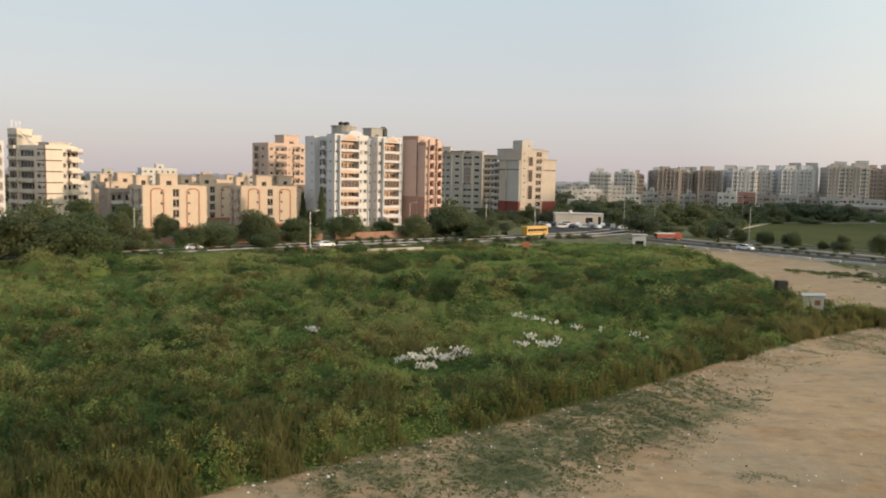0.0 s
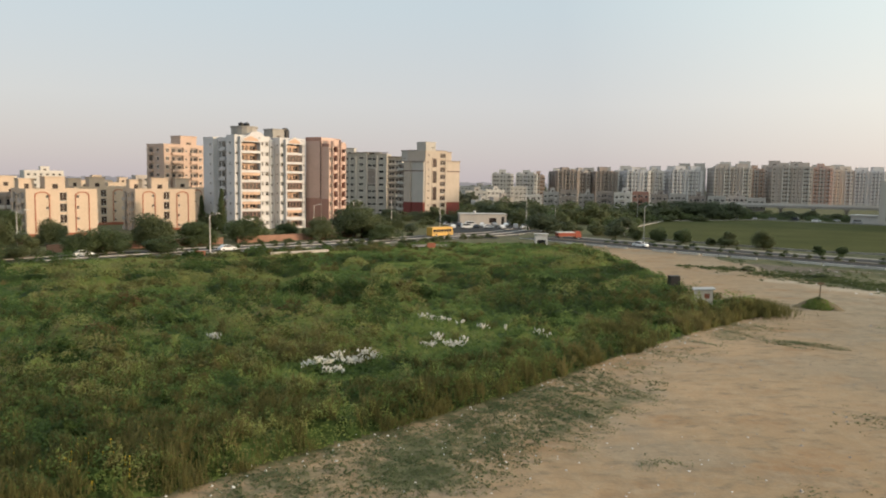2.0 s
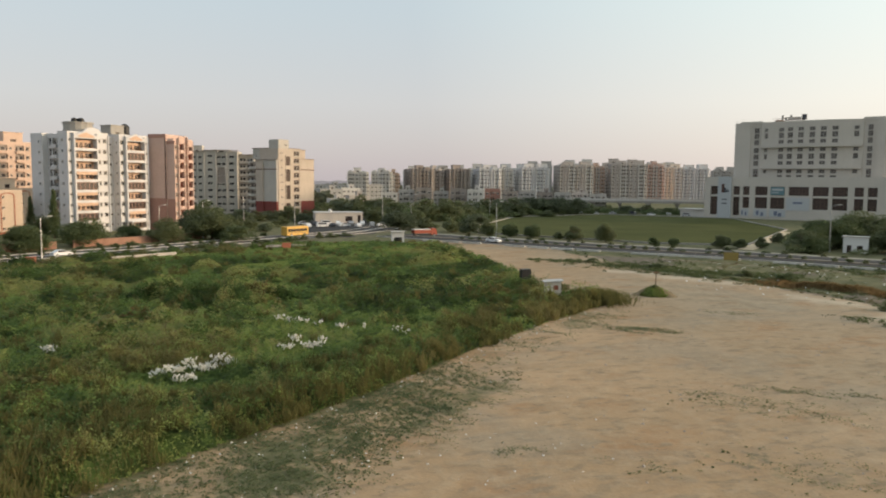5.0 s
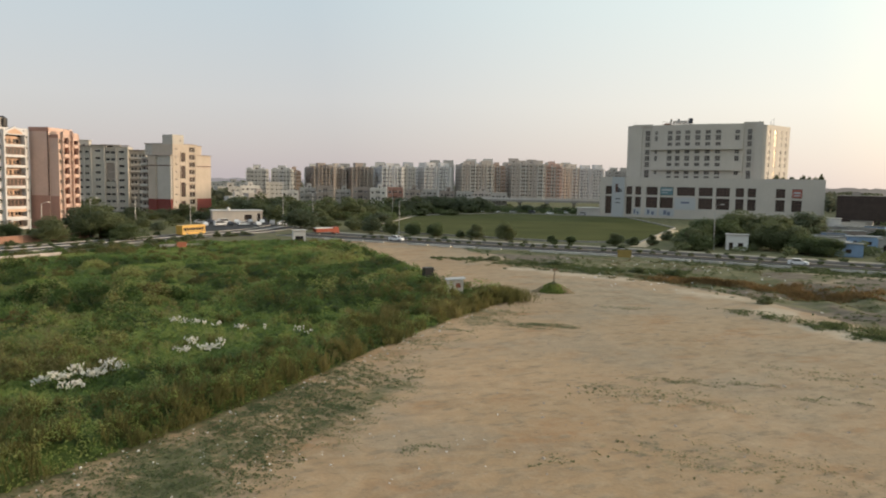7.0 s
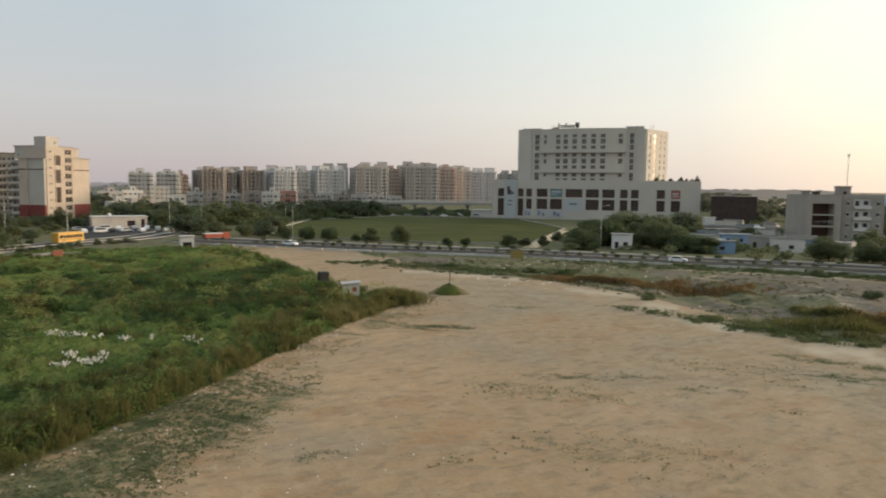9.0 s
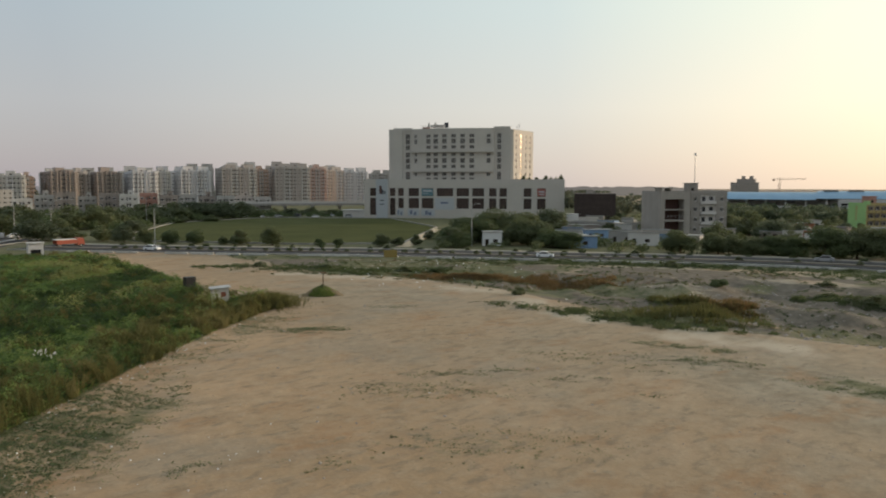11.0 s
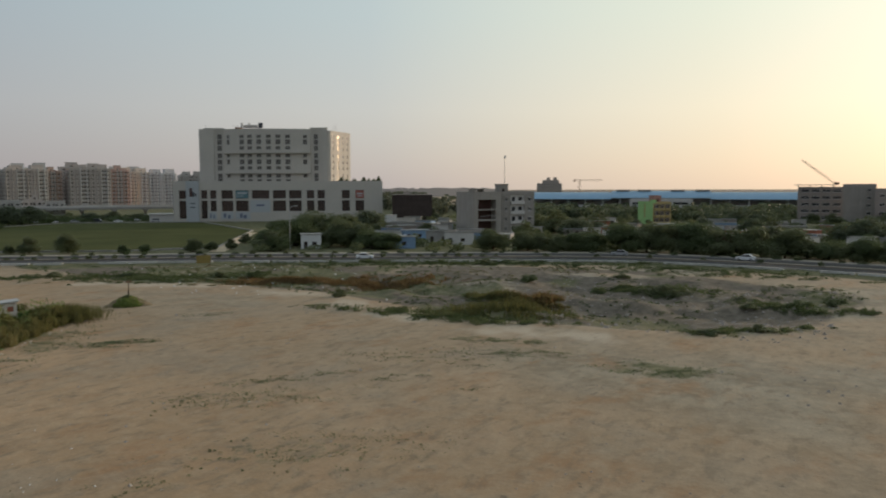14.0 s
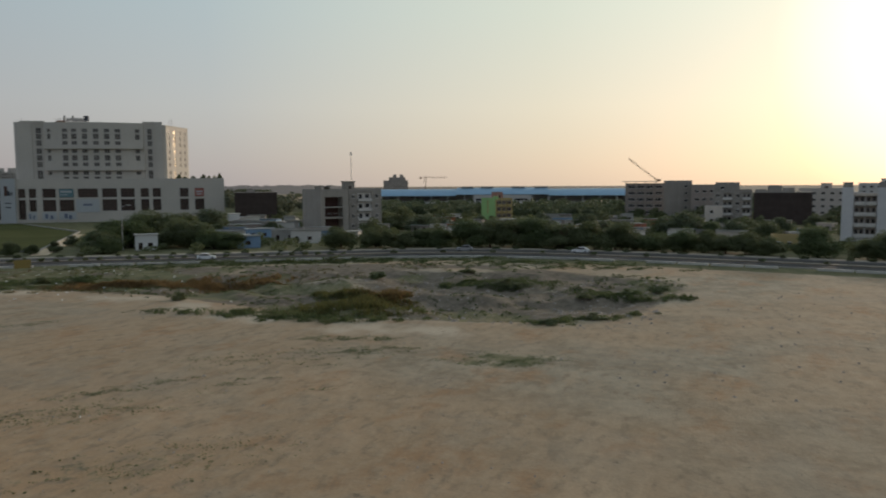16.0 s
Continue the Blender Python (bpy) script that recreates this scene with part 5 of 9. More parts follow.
s.extrude([(0.1, PH - 0.5), (PW - 9.2, PH - 0.5), (PW - 9.2, PH - 0.2), (0.1, PH - 0.2)], 0.1, PD - 0.1, 1)
s.box(0, 0, PH, PW, 0.3, PH + 0.8, 0)
part("podium_roof", s, [HOTEL, ROOF], t)
for a, b, c, d, e, _ in ops:
    s = Shape()
    n = max(2, round((b - a) / 1.6))
    panes = [((b - a) * i / n + 0.05, (b - a) * (i + 1) / n - 0.05, (d - c) * k / 3 + 0.05, (d - c) * (k + 1) / 3 - 0.05, 0.1, 1) for i in range(n) for k in range(3)]
    s.facade((a, e - 0.1, c), (1, 0, 0), b - a, d - c, panes, 1)
    for p0, p1, v0, v1, dd, _ in panes:
        s.poly([(a + p0, e, c + v0), (a + p1, e, c + v0), (a + p1, e, c + v1), (a + p0, e, c + v1)], 0)
    s.weld()
    part("shop_window", s, [BROWNGLASS, PIPE], t)


def banner(a, b, c, d, mat, label, y=-0.25, shapes=()):
    s = Shape()
    s.box(a, y, c, b, y + 0.12, d, 0)
    for i, (u0, u1, v0, v1) in enumerate(shapes):
        s.box(a + (b - a) * u0, y - 0.03, c + (d - c) * v0, a + (b - a) * u1, y, c + (d - c) * v1, 1)
    part("banner", s, [mat, BANNER_BLUE if mat is BANNER_WHITE else BANNER_WHITE], t, label)


banner(q(338), q(392), 11.8, 15.6, BANNER_TEAL, "teal shop banner with pale bars", shapes=[(0.1, 0.9, 0.55, 0.8), (0.1, 0.6, 0.25, 0.35)])
banner(q(400), q(490), 4.6, 10.8, BANNER_WHITE, "pale blue-white shop banner", shapes=[(0.3, 0.7, 0.5, 0.66)])
banner(q(866), q(902), 11.8, 15.6, BANNER_RED, "red shop banner with pale bars", shapes=[(0.15, 0.85, 0.5, 0.7), (0.2, 0.8, 0.2, 0.35)])
for i, (a, b) in enumerate(((220, 252), (272, 326), (335, 400))):
    banner(q(a), q(b), 1.2, 4.8, BANNER_WHITE, "white street-level banner with blue shapes", shapes=[(0.1 + 0.1 * i, 0.3 + 0.1 * i, 0.2, 0.8), (0.55, 0.75, 0.1, 0.6)])
s = Shape()
s.box(q(122), -1.2, 0, q(178), 0.0, PH + 0.9, 0)
s.box(q(138), -1.28, 12.6, q(150), -1.2, 17.0, 1)
s.box(q(148), -1.28, 12.6, q(158), -1.2, 15.0, 2)
s.box(q(160), -1.28, 12.8, q(168), -1.2, 14.2, 2)
for v in (9.0, 7.0):
    s.box(q(140), -1.28, v, q(162), -1.2, v + 0.5, 2)
part("sign_pylon", s, [BANNER_WHITE, PIPE, DARKPAINT], t, "tall white sign pylon with dark mark")
s = Shape()
s.box(-13, 2, 0, 0, 10, 3.6)
s.box(-14, 1, 3.6, 0, 11, 4.0)
part("side_wing", s, PALEGREY, t)

# the slab: straight ends and a bowed middle with eight rows of windows
UX0, UX1, UY, UH0, UH1 = 10.2, 77.0, 10.0, PH - 0.2, 46.6
ROWS = [20.6, 23.2, 27.3, 30.4, 33.6, 37.5, 40.6, 43.4]
bx = lambda p: UX0 + (p - 176) / (745 - 176) * (UX1 - UX0)
BREAKS = [23.6, 30.9, 35.5, 40.0, 44.9, 49.8, 54.6, 59.3, 63.4, 68.3]
edge_pts = [(UX0, -2.0), (UX0 + 0.6, -0.6), (UX0 + 2.0, 0.0), (18.4, 0.0), (18.5, -0.5), (23.5, -0.5)] + [(u, 0.3 + 3.6 * math.sin(math.pi * (u - 23.6) / 44.7)) for u in BREAKS] + [(68.4, -0.5), (73.4, -0.5), (73.5, 0.2), (UX1, 0.2)]


def bow(u):
    for (a, b), (c, d) in zip(edge_pts, edge_pts[1:]):
        if a <= u <= c:
            return b + (d - b) * (u - a) / (c - a)
    return 0.0


shell = Shape()
WIN = [(u, 2.5) for u in (33.4, 37.6, 42.4, 47.4, 52.2, 57.0)] + [(65.6, 2.1), (26.0, 1.6), (21.2, 2.4), (71.0, 2.1)]
UH = UH1 - UH0
for (a, b), (c, d) in zip(edge_pts, edge_pts[1:]):
    o = Vector((a, UY - b, UH0))
    u = Vector((c - a, b - d, 0))
    length = u.length
    u.normalize()
    ops = []
    for k, (cu, cw) in enumerate(WIN):
        if not a <= cu < c:
            continue
        mid = (cu - a) / (c - a) * length
        cw = min(cw, length * 0.9)
        mid = min(max(mid, cw / 2 + 0.02), length - cw / 2 - 0.02)
        for i, z in enumerate(ROWS):
            hh = 2.6 if i in (3, 6) or k > 7 else 1.8
            if k in (6, 7) and i in (0, 2, 5):
                continue
            ops.append((mid - cw / 2, mid + cw / 2, z - UH0 - hh / 2, z - UH0 + hh / 2, 0.26, 0))
            m = Matrix.Translation(o + u * (mid - cw / 2) + Vector((0, 0, z - UH0 - hh / 2))) @ pose(0, 0, 0, 0, 0, math.degrees(math.atan2(u.y, u.x)))
            part("window", window_mesh(cw, hh, GREYGLASS, 0.0, GREYWALL, 1), None, t, at=m)
    shell.facade(o, u, length, UH, ops)
# right-hand end, turned away, with three window columns; back and left plain
ENDX, ENDY = UX1 + 1.5, UY + 1.0
for (ax, ay), (cx, cy), cols in (((UX1, UY), (ENDX, ENDY), ()), ((ENDX, ENDY), (ENDX + 8.0, ENDY + 21.0), (3.0, 8.5, 14.0, 19.0)), ((ENDX + 8, ENDY + 21), (UX0, ENDY + 21), ()), ((UX0, ENDY + 21), (UX0, UY + 2.0), (4.0, 10.0, 16.0))):
    o, u = Vector((ax, ay, UH0)), Vector((cx - ax, cy - ay, 0))
    length = u.length
    u.normalize()
    ops = []
    for cu in cols:
        for z in ROWS:
            ops.append((cu - 0.9, cu + 0.9, z - UH0 - 1.0, z - UH0 + 1.0, 0.26, 0))
            m = Matrix.Translation(o + u * (cu - 0.9) + Vector((0, 0, z - UH0 - 1.0))) @ pose(0, 0, 0, 0, 0, math.degrees(math.atan2(u.y, u.x)))
            part("window", window_mesh(1.8, 2.0, GLINTGLASS if cu == 8.5 else GREYGLASS, 0.0, None, 1), None, t, at=m)
    shell.facade(o, u, length, UH, ops)
part("slab_wall", shell, HOTEL, t)
s = Shape()
roof = [(a, UY - b, UH1 - 0.3) for a, b in edge_pts] + [(ENDX, ENDY, UH1 - 0.3), (ENDX + 8, ENDY + 21, UH1 - 0.3), (UX0, ENDY + 21, UH1 - 0.3)]
s.poly(roof)
part("slab_roof", s, ROOF, t)
for z in (25.3, 35.6):
    s = Shape()
    run = [23.7 + 44.5 * i / 18 for i in range(19)]
    for a, c in zip(run, run[1:]):
        p0, p1 = (a, UY - bow(a)), (c, UY - bow(c))
        for z0, z1, out in ((z - 0.9, z + 0.6, 1.5),):
            s.poly([(p0[0], p0[1] - out, z0), (p1[0], p1[1] - out, z0), (p1[0], p1[1] - out, z1), (p0[0], p0[1] - out, z1)])
            s.poly([(p0[0], p0[1] - out, z1), (p1[0], p1[1] - out, z1), (p1[0], p1[1], z1), (p0[0], p0[1], z1)])
            s.poly([(p0[0], p0[1], z0), (p1[0], p1[1], z0), (p1[0], p1[1] - out, z0), (p0[0], p0[1] - out, z0)])
    for a, sgn in ((run[0], 1), (run[-1], -1)):
        y = UY - bow(a)
        s.poly([(a, y, z - 0.9), (a, y - 1.5, z - 0.9), (a, y - 1.5, z + 0.6), (a, y, z + 0.6)])
    part("ledge", s, HOTEL, t)
s = Shape()
for a, b, top in ((UX0 + 3, 24.0, 1.3), (68.0, UX1, 1.5)):
    s.box(a, UY + 0.1, UH1, b, UY + 0.5, UH1 + top)
for i in range(len(edge_pts) - 1):
    (a, b), (c, d) = edge_pts[i], edge_pts[i + 1]
    s.poly([(a, UY - b, UH1), (c, UY - d, UH1), (c, UY - d, UH1 + 0.7), (a, UY - b, UH1 + 0.7)])
    s.poly([(a, UY - b + 0.3, UH1 + 0.7), (a, UY - b, UH1 + 0.7), (c, UY - d, UH1 + 0.7), (c, UY - d + 0.3, UH1 + 0.7)])
    s.poly([(c, UY - d + 0.3, UH1), (a, UY - b + 0.3, UH1), (a, UY - b + 0.3, UH1 + 0.7), (c, UY - d + 0.3, UH1 + 0.7)])
part("slab_parapet", s, HOTEL, t)
# roof sign: frame, plain bars for the letters, and a dark square
s = Shape()
for u in range(9):
    s.tube((bx(365) + u * 1.4, UY + 1, UH1 - 0.2), (bx(365) + u * 1.4, UY + 1, UH1 + 2.4), 0.06, 0.06, 5)
s.box(bx(330), UY + 0.9, UH1 + 1.2, bx(455), UY + 1.05, UH1 + 1.35)
s.box(bx(330), UY + 0.9, UH1 + 2.3, bx(455), UY + 1.05, UH1 + 2.45)
part("sign_frame", s, RUST, t)
s = Shape()
for i, u in enumerate((365, 378, 388, 397, 406, 415, 424, 432)):
    s.box(bx(u), UY + 0.6, UH1 + 1.4, bx(u) + 0.95, UY + 0.85, UH1 + (3.9 if i in (0, 3) else 2.9))
part("sign_bars", s, GREYWALL, t)
s = Shape()
s.box(bx(443), UY + 0.5, UH1 + 1.4, bx(461), UY + 1.0, UH1 + 4.0)
part("sign_square", s, DARKPAINT, t)
s = Shape()
s.tube((bx(345), UY + 6, UH1 - 0.2), (bx(345), UY + 6, UH1 + 2.0), 2.6, 1.8, 12)
part("roof_dome", s, RUST, t)
for u, hh in ((178, 1.8), (205, 3.0), (770, 2.4), (780, 3.2)):
    s = Shape()
    s.tube((bx(u), UY + 3, UH1 - 0.2), (bx(u), UY + 3, UH1 + hh), 0.12, 0.08, 6)
    part("roof_mast", s, STEEL, t)

# ---- east side ----
EASTGREY = material("weathered_brownish_cement", (0.31, 0.28, 0.245), 0.2, 0.3, 8, 0.9, bump=0.2, streaks=0.8, spread=0.06)
t = thing("netted_building", "building wrapped in dark brown scaffold net", "building", pose(297.7, 219.7, 0, 0, 0, -53.6))
s = Shape()
for i in range(9):
    for k in range(4):
        s.box(i * 2.2, 0.02 * ((i + k) % 3), k * 3.35, i * 2.2 + 2.18, 0.3, k * 3.35 + 3.33)
s.box(0, 0.3, 0, 19.8, 14, 13.4)
part("net", s, NET, t)
s = Shape()
s.box(-0.1, -0.1, 13.4, 19.9, 14.1, 13.6)
s.box(5.8, 4, 13.6, 9.2, 8, 15.0)
part("top_slab", s, EASTGREY, t)

t = thing("unfinished_building", "raw grey unfinished building with deep dark openings", "building", pose(228.3, 132.6, 0, 0, 0, -34.9))
s = Shape()
MW, MD, MH = 10.8, 15.5, 15.4
OPEN = [(1.6, 8.6, 9.2, 12.6), (1.6, 8.6, 5.6, 8.8), (1.6, 8.6, 0.4, 5.0)]
s.facade((0, 0, 0), (1, 0, 0), MW, MH, [(*o4, 4.0, 0) for o4 in OPEN])
s.facade((0, MD, 0), (0, -1, 0), MD, MH, [])
s.facade((MW, 0, 0), (0, 1, 0), MD, MH, [])
s.facade((MW, MD, 0), (-1, 0, 0), MW, MH, [])
part("wall", s, EASTGREY, t)
# back wall coloured dark to stand for the shade deep in the openings
s = Shape()
s.box(1.4, 4.0, 0.2, 8.8, 4.2, 12.8)
part("inner_wall", s, PIPE, t)
s = Shape()
s.box(0.1, 0.1, MH - 0.4, MW - 0.1, MD - 0.1, MH - 0.1)
s.box(-0.4, -0.4, MH + 0.9, 4.2, 5.0, MH + 1.2)
s.box(0, 0, MH - 0.1, 0.5, 4.6, MH + 0.9)
s.box(3.4, 0, MH - 0.1, 3.8, 4.6, MH + 0.9)
part("roof", s, EASTGREY, t)
s = Shape()
s.box(4.6, -0.06, 6.9, 8.3, 0.04, 7.0)
s.box(2.7, -0.06, 6.9, 4.2, 0.04, 7.0)
for u in (2.7, 3.9, 5.4, 6.9, 8.2):
    s.box(u, -0.06, 6.2, u + 0.08, 0.04, 7.0)
part("railing", s, STEEL, t)
t = thing("apartment_building", "grey four-storey building with stacked balconies and mast", "building", pose(238.5, 127.0, 0, 0, 0, -42.0))
block(t, 12.6, 14, 14.6, 0, 4, {"front": [("w", 1.2, 1.0), ("b", 3.4, 5.2), ("w", 10.2, 1.2)]}, EASTGREY, first=0.5, trim=PALEGREY, loggia_wall=PALEGREY)
stair_head(t, -0.5, 2, 14.4, 3.6, 4, 3.6, EASTGREY)
s = Shape()
s.tube((2.6, 4, 18.0), (2.6, 4, 28.0), 0.16, 0.12, 6)
s.tube((2.6, 4, 27.6), (2.6, 4, 28.6), 0.4, 0.3, 8)
part("mast", s, STEEL, t, "slim grey radio mast")

t = thing("house", "lime-green and yellow three-storey house with red balconies", "house", pose(335.0, 101.3, 0, 0, 0, -36.0))
block(t, 10.0, 11.0, 9.6, 0, 3, {"front": [("b", 0.8, 2.6), ("b", 3.9, 2.2), ("b", 6.7, 2.6)]}, YELLOWWALL, first=0.3, loggia_wall=BROWNWALL, trim=YELLOWWALL, parapet=0.7)
s = Shape()
s.facade((-0.12, 11.0, 0), (0, -1, 0), 11.0, 10.4, [(4.6, 5.6, 3.0, 9.2, 0.12, 0)])
s.facade((-0.12, 0.0, 0), (1, 0, 0), 0.12, 10.4, [])
s.box(-0.1, -0.1, 9.6, 1.6, 2.0, 11.2)
part("green_wall", s, GREENWALL, t, "lime-green side wall")
stair_head(t, 3.0, 3.0, 9.5, 3.6, 4.0, 3.4, FADEDBRICK)

# long shed with a light blue barrel roof
a0, a1 = Vector(polar(63.4, 560)), Vector(polar(84.6, 560))
yaw = math.degrees(math.atan2((a1 - a0).y, (a1 - a0).x))
BL = (a1 - a0).length
t = thing("station_hall", "long station hall under a light blue barrel roof", "station", pose(a0.x, a0.y, 0, 0, 0, yaw))
s = Shape()
prof = [(-11 + 22 * i / 12, 8.4 + 6.4 * math.sin(math.pi * (0.08 + 0.84 * i / 12)) - 6.4 * math.sin(math.pi * 0.08)) for i in range(13)]
seg = int(BL / 6)
for k in range(seg):
    x0, x1 = BL * k / seg, BL * (k + 1) / seg
    lift = 0.9 if 0.3 < k / seg < 0.62 else 0.0
    for (ya, za), (yb, zb) in zip(prof, prof[1:]):
        s.poly([(x0, ya, za + lift), (x1, ya, za + lift), (x1, yb, zb + lift), (x0, yb, zb + lift)])
part("roof", s.weld(), BLUESHEET, t, "light blue curved sheet roof")
s = Shape()
s.box(0, -10.5, 2.6, BL, 10.5, 4.2)
part("platform", s, PALEGREY, t)
s = Shape()
s.box(0, 4.0, 4.2, BL, 4.3, 9.6)
part("back_wall", s, EASTGREY, t)
for k in range(18):
    s = Shape()
    s.box(k * BL / 17 - 0.4, -9.5, 0, k * BL / 17 + 0.4, -8.7, 8.9)
    part("column", s, PALEGREY, t)
for f in (0.34, 0.41, 0.52, 0.60):
    s = Shape()
    s.box(BL * f, -3.5, 13.8, BL * f + 9, 1, 15.0)
    part("roof_vent", s, EASTGREY, t)
x, y, _ = polar(71.5, 500)
t = thing("depot_building", "white two-storey depot with dark ribbon windows", "building", pose(x, y, 0, 0, 0, -73.5))
block(t, 38, 16, 8.6, 0, 2, {"front": [("v", 1.5, 7.0), ("v", 19, 6.0), ("v", 27, 9.0)]}, PALEGREY, first=1.0, trim=WHITE, parapet=0.6)

t = thing("far_block", "far grey tower block with roof tanks", "tower block", pose(993.8, 471.5, 0, 0, 0, -64.6))
block(t, 36, 18, 22, 0, 7, {"front": columns("w", 1, 35, 8, 2.2)}, EASTGREY, parapet=0.6)
block(t, 24, 10, 5, 22, 1, {}, EASTGREY, at=(8, 3), parapet=0.3)
block(t, 5, 6, 4, 27, 1, {}, EASTGREY, at=(14, 4), parapet=0.2)
block(t, 5, 6, 4, 27, 1, {}, EASTGREY, at=(24, 4), parapet=0.2)


def lattice(s, p0, p1, half, n):
    """A lattice boom of four chords with braces."""
    p0, p1 = Vector(p0), Vector(p1)
    d = (p1 - p0).normalized()
    a = d.orthogonal().normalized() * half
    b = d.cross(a).normalized() * half
    for u, v in ((1, 1), (1, -1), (-1, 1), (-1, -1)):
        s.tube(p0 + a * u + b * v, p1 + a * u + b * v, half * 0.16, half * 0.16, 4)
    for i in range(n):
        q0, q1 = p0.lerp(p1, i / n), p0.lerp(p1, (i + 1) / n)
        s.tube(q0 + a + b, q1 - a + b, half * 0.1, half * 0.1, 4)
        s.tube(q0 - a - b, q1 + a - b, half * 0.1, half * 0.1, 4)
        s.tube(q0 + a - b, q1 + a + b, half * 0.1, half * 0.1, 4)


x, y, _ = polar(67.8, 900)
t = thing("tower_crane", "far tower crane with a level jib", "crane", pose(x, y, 0, 0, 0, -67.8))
s = Shape()
lattice(s, (0, 0, 0), (0, 0, 26.5), 0.9, 10)
part("mast", s, RUST, t)
s = Shape()
lattice(s, (-7, 0, 25.0), (26, 0, 25.0), 0.6, 14)
s.box(-7, -0.8, 23.4, -4.5, 0.8, 25.0)
part("jib", s, RUST, t)

x, y, _ = polar(82.85, 400)
t = thing("unfinished_building", "dark grey unfinished block with bare floors", "building", pose(x, y, 0, 0, 0, -84.3))
block(t, 20, 14, 16.5, 0, 5, {"front": columns("v", 1, 19, 4, 3.4)}, BROWNWALL, first=0.4, parapet=0.3)
s = Shape()
s.box(-1.5, -1.5, 17.6, 17, 13, 17.9)
for u in (0, 5, 10, 15):
    s.box(u, 0, 16.5, u + 0.4, 0.4, 17.6)
part("canopy", s, EASTGREY, t)
t = thing("derrick", "slanting crane boom above a building site", "crane", pose(x, y, 0, 0, 0, -84.3))
s = Shape()
lattice(s, (16.5, 2, 17.9), (1.2, 2, 29.8), 0.35, 14)
part("boom", s, RUST, t)
s = Shape()
s.box(15.6, 1.2, 17.9, 17.6, 2.8, 18.9)
part("cab", s, RUST, t)
x, y, _ = polar(85.6, 380)
t = tower("apartment_building", "flat grey block beside the building site", "building", (x, y), -87.5, 13, 12, 17.2, 5, {"front": [("w", 9.5, 1.6)]}, EASTGREY, heads=0)
x, y, _ = polar(87.5, 370)
t = tower("apartment_building", "flat grey block with a light roof edge", "building", (x, y), -89.5, 12, 12, 15.2, 4, {"front": columns("w", 1, 11, 3, 1.8)}, BROWNWALL, heads=0)
t = thing("house", "stepped pale grey house with balconies", "house", pose(329.9, 5.8, 0, 0, 0, -89.0))
block(t, 15.2, 12, 13.2, 0, 4, {"front": [("w", 1.2, 1.4), ("b", 4.0, 3.6), ("w", 9.0, 1.4), ("b", 11.6, 3.0)]}, EASTGREY, first=0.4, trim=PALEGREY)
block(t, 9.4, 9, 3.6, 13.2, 1, {"front": [("w", 2, 1.4)]}, EASTGREY, at=(1.0, 2.0), parapet=0.3)
block(t, 7.0, 6, 7.0, 0, 2, {"front": [("w", 2, 1.4)]}, IVORY, at=(-3.0, -6.2), parapet=0.5)
t = thing("netted_building", "long building under dark brown netting", "building", pose(329.8, -10.0, 0, 0, 0, -91.7))
s = Shape()
for i in range(10):
    for k in range(4):
        s.box(i * 2.15, 0.02 * ((i * 2 + k) % 3), k * 3.2, i * 2.15 + 2.13, 0.3, k * 3.2 + 3.18)
s.box(0, 0.3, 0, 21.5, 13, 12.8)
part("net", s, NET, t)
s = Shape()
s.box(-0.1, -0.1, 12.8, 21.6, 13.1, 13.1)
s.box(5.2, 3, 13.1, 10.5, 7, 15.8)
s.box(10.8, 3, 13.1, 15.2, 7, 14.8)
s.box(0.4, 1.5, 13.1, 5.0, 6, 14.2)
part("roof_rooms", s, EASTGREY, t)
t = thing("apartment_building", "white four-storey building with pylons and open balconies", "apartment building", pose(243.2, -31.0, 0, 0, 0, -99.0))
block(t, 11.8, 11.5, 13.4, 0, 4, {"front": [("b", 3.1, 2.7), ("b", 6.0, 2.7)]}, WHITE, first=1.2, fh=3.1, loggia_wall=BROWNWALL, trim=PALEGREY, parapet=0.5)
for u in (-0.05, 8.9):
    s = Shape()
    s.box(u, -1.4, 0, u + 2.95, 0.0, 15.4)
    part("pylon", s, WHITE, t)
    s = Shape()
    s.box(u + 0.2, -1.1, 15.4, u + 2.75, 3.0, 16.9)
    part("pylon_head", s, EASTGREY, t)
s = Shape()
s.box(2.9, -0.3, 13.0, 8.9, 0.0, 13.8)
part("fascia", s, IVORY, t)
t = tower("house", "beige four-storey building in hazy evening light", "house", polar(94.6, 420)[:2], -96, 22, 12, 13.0, 4, {"front": columns("w", 1, 21, 5, 1.8)}, BEIGE, heads=1)
t = tower("house", "pale five-storey building in hazy evening light", "house", polar(98.2, 520)[:2], -100, 26, 12, 15.5, 5, {"front": columns("w", 1, 25, 6, 1.8)}, PALEGREY, heads=1)
t = tower("house", "small yellowish two-room house by the road", "house", (202.7, -10.4), -93.0, 8.4, 6.0, 3.0, 1, {"front": [("w", 1.0, 1.3), ("w", 3.7, 1.0), ("w", 6.2, 1.3)]}, YELLOWWALL, heads=0, trim=BEIGE)


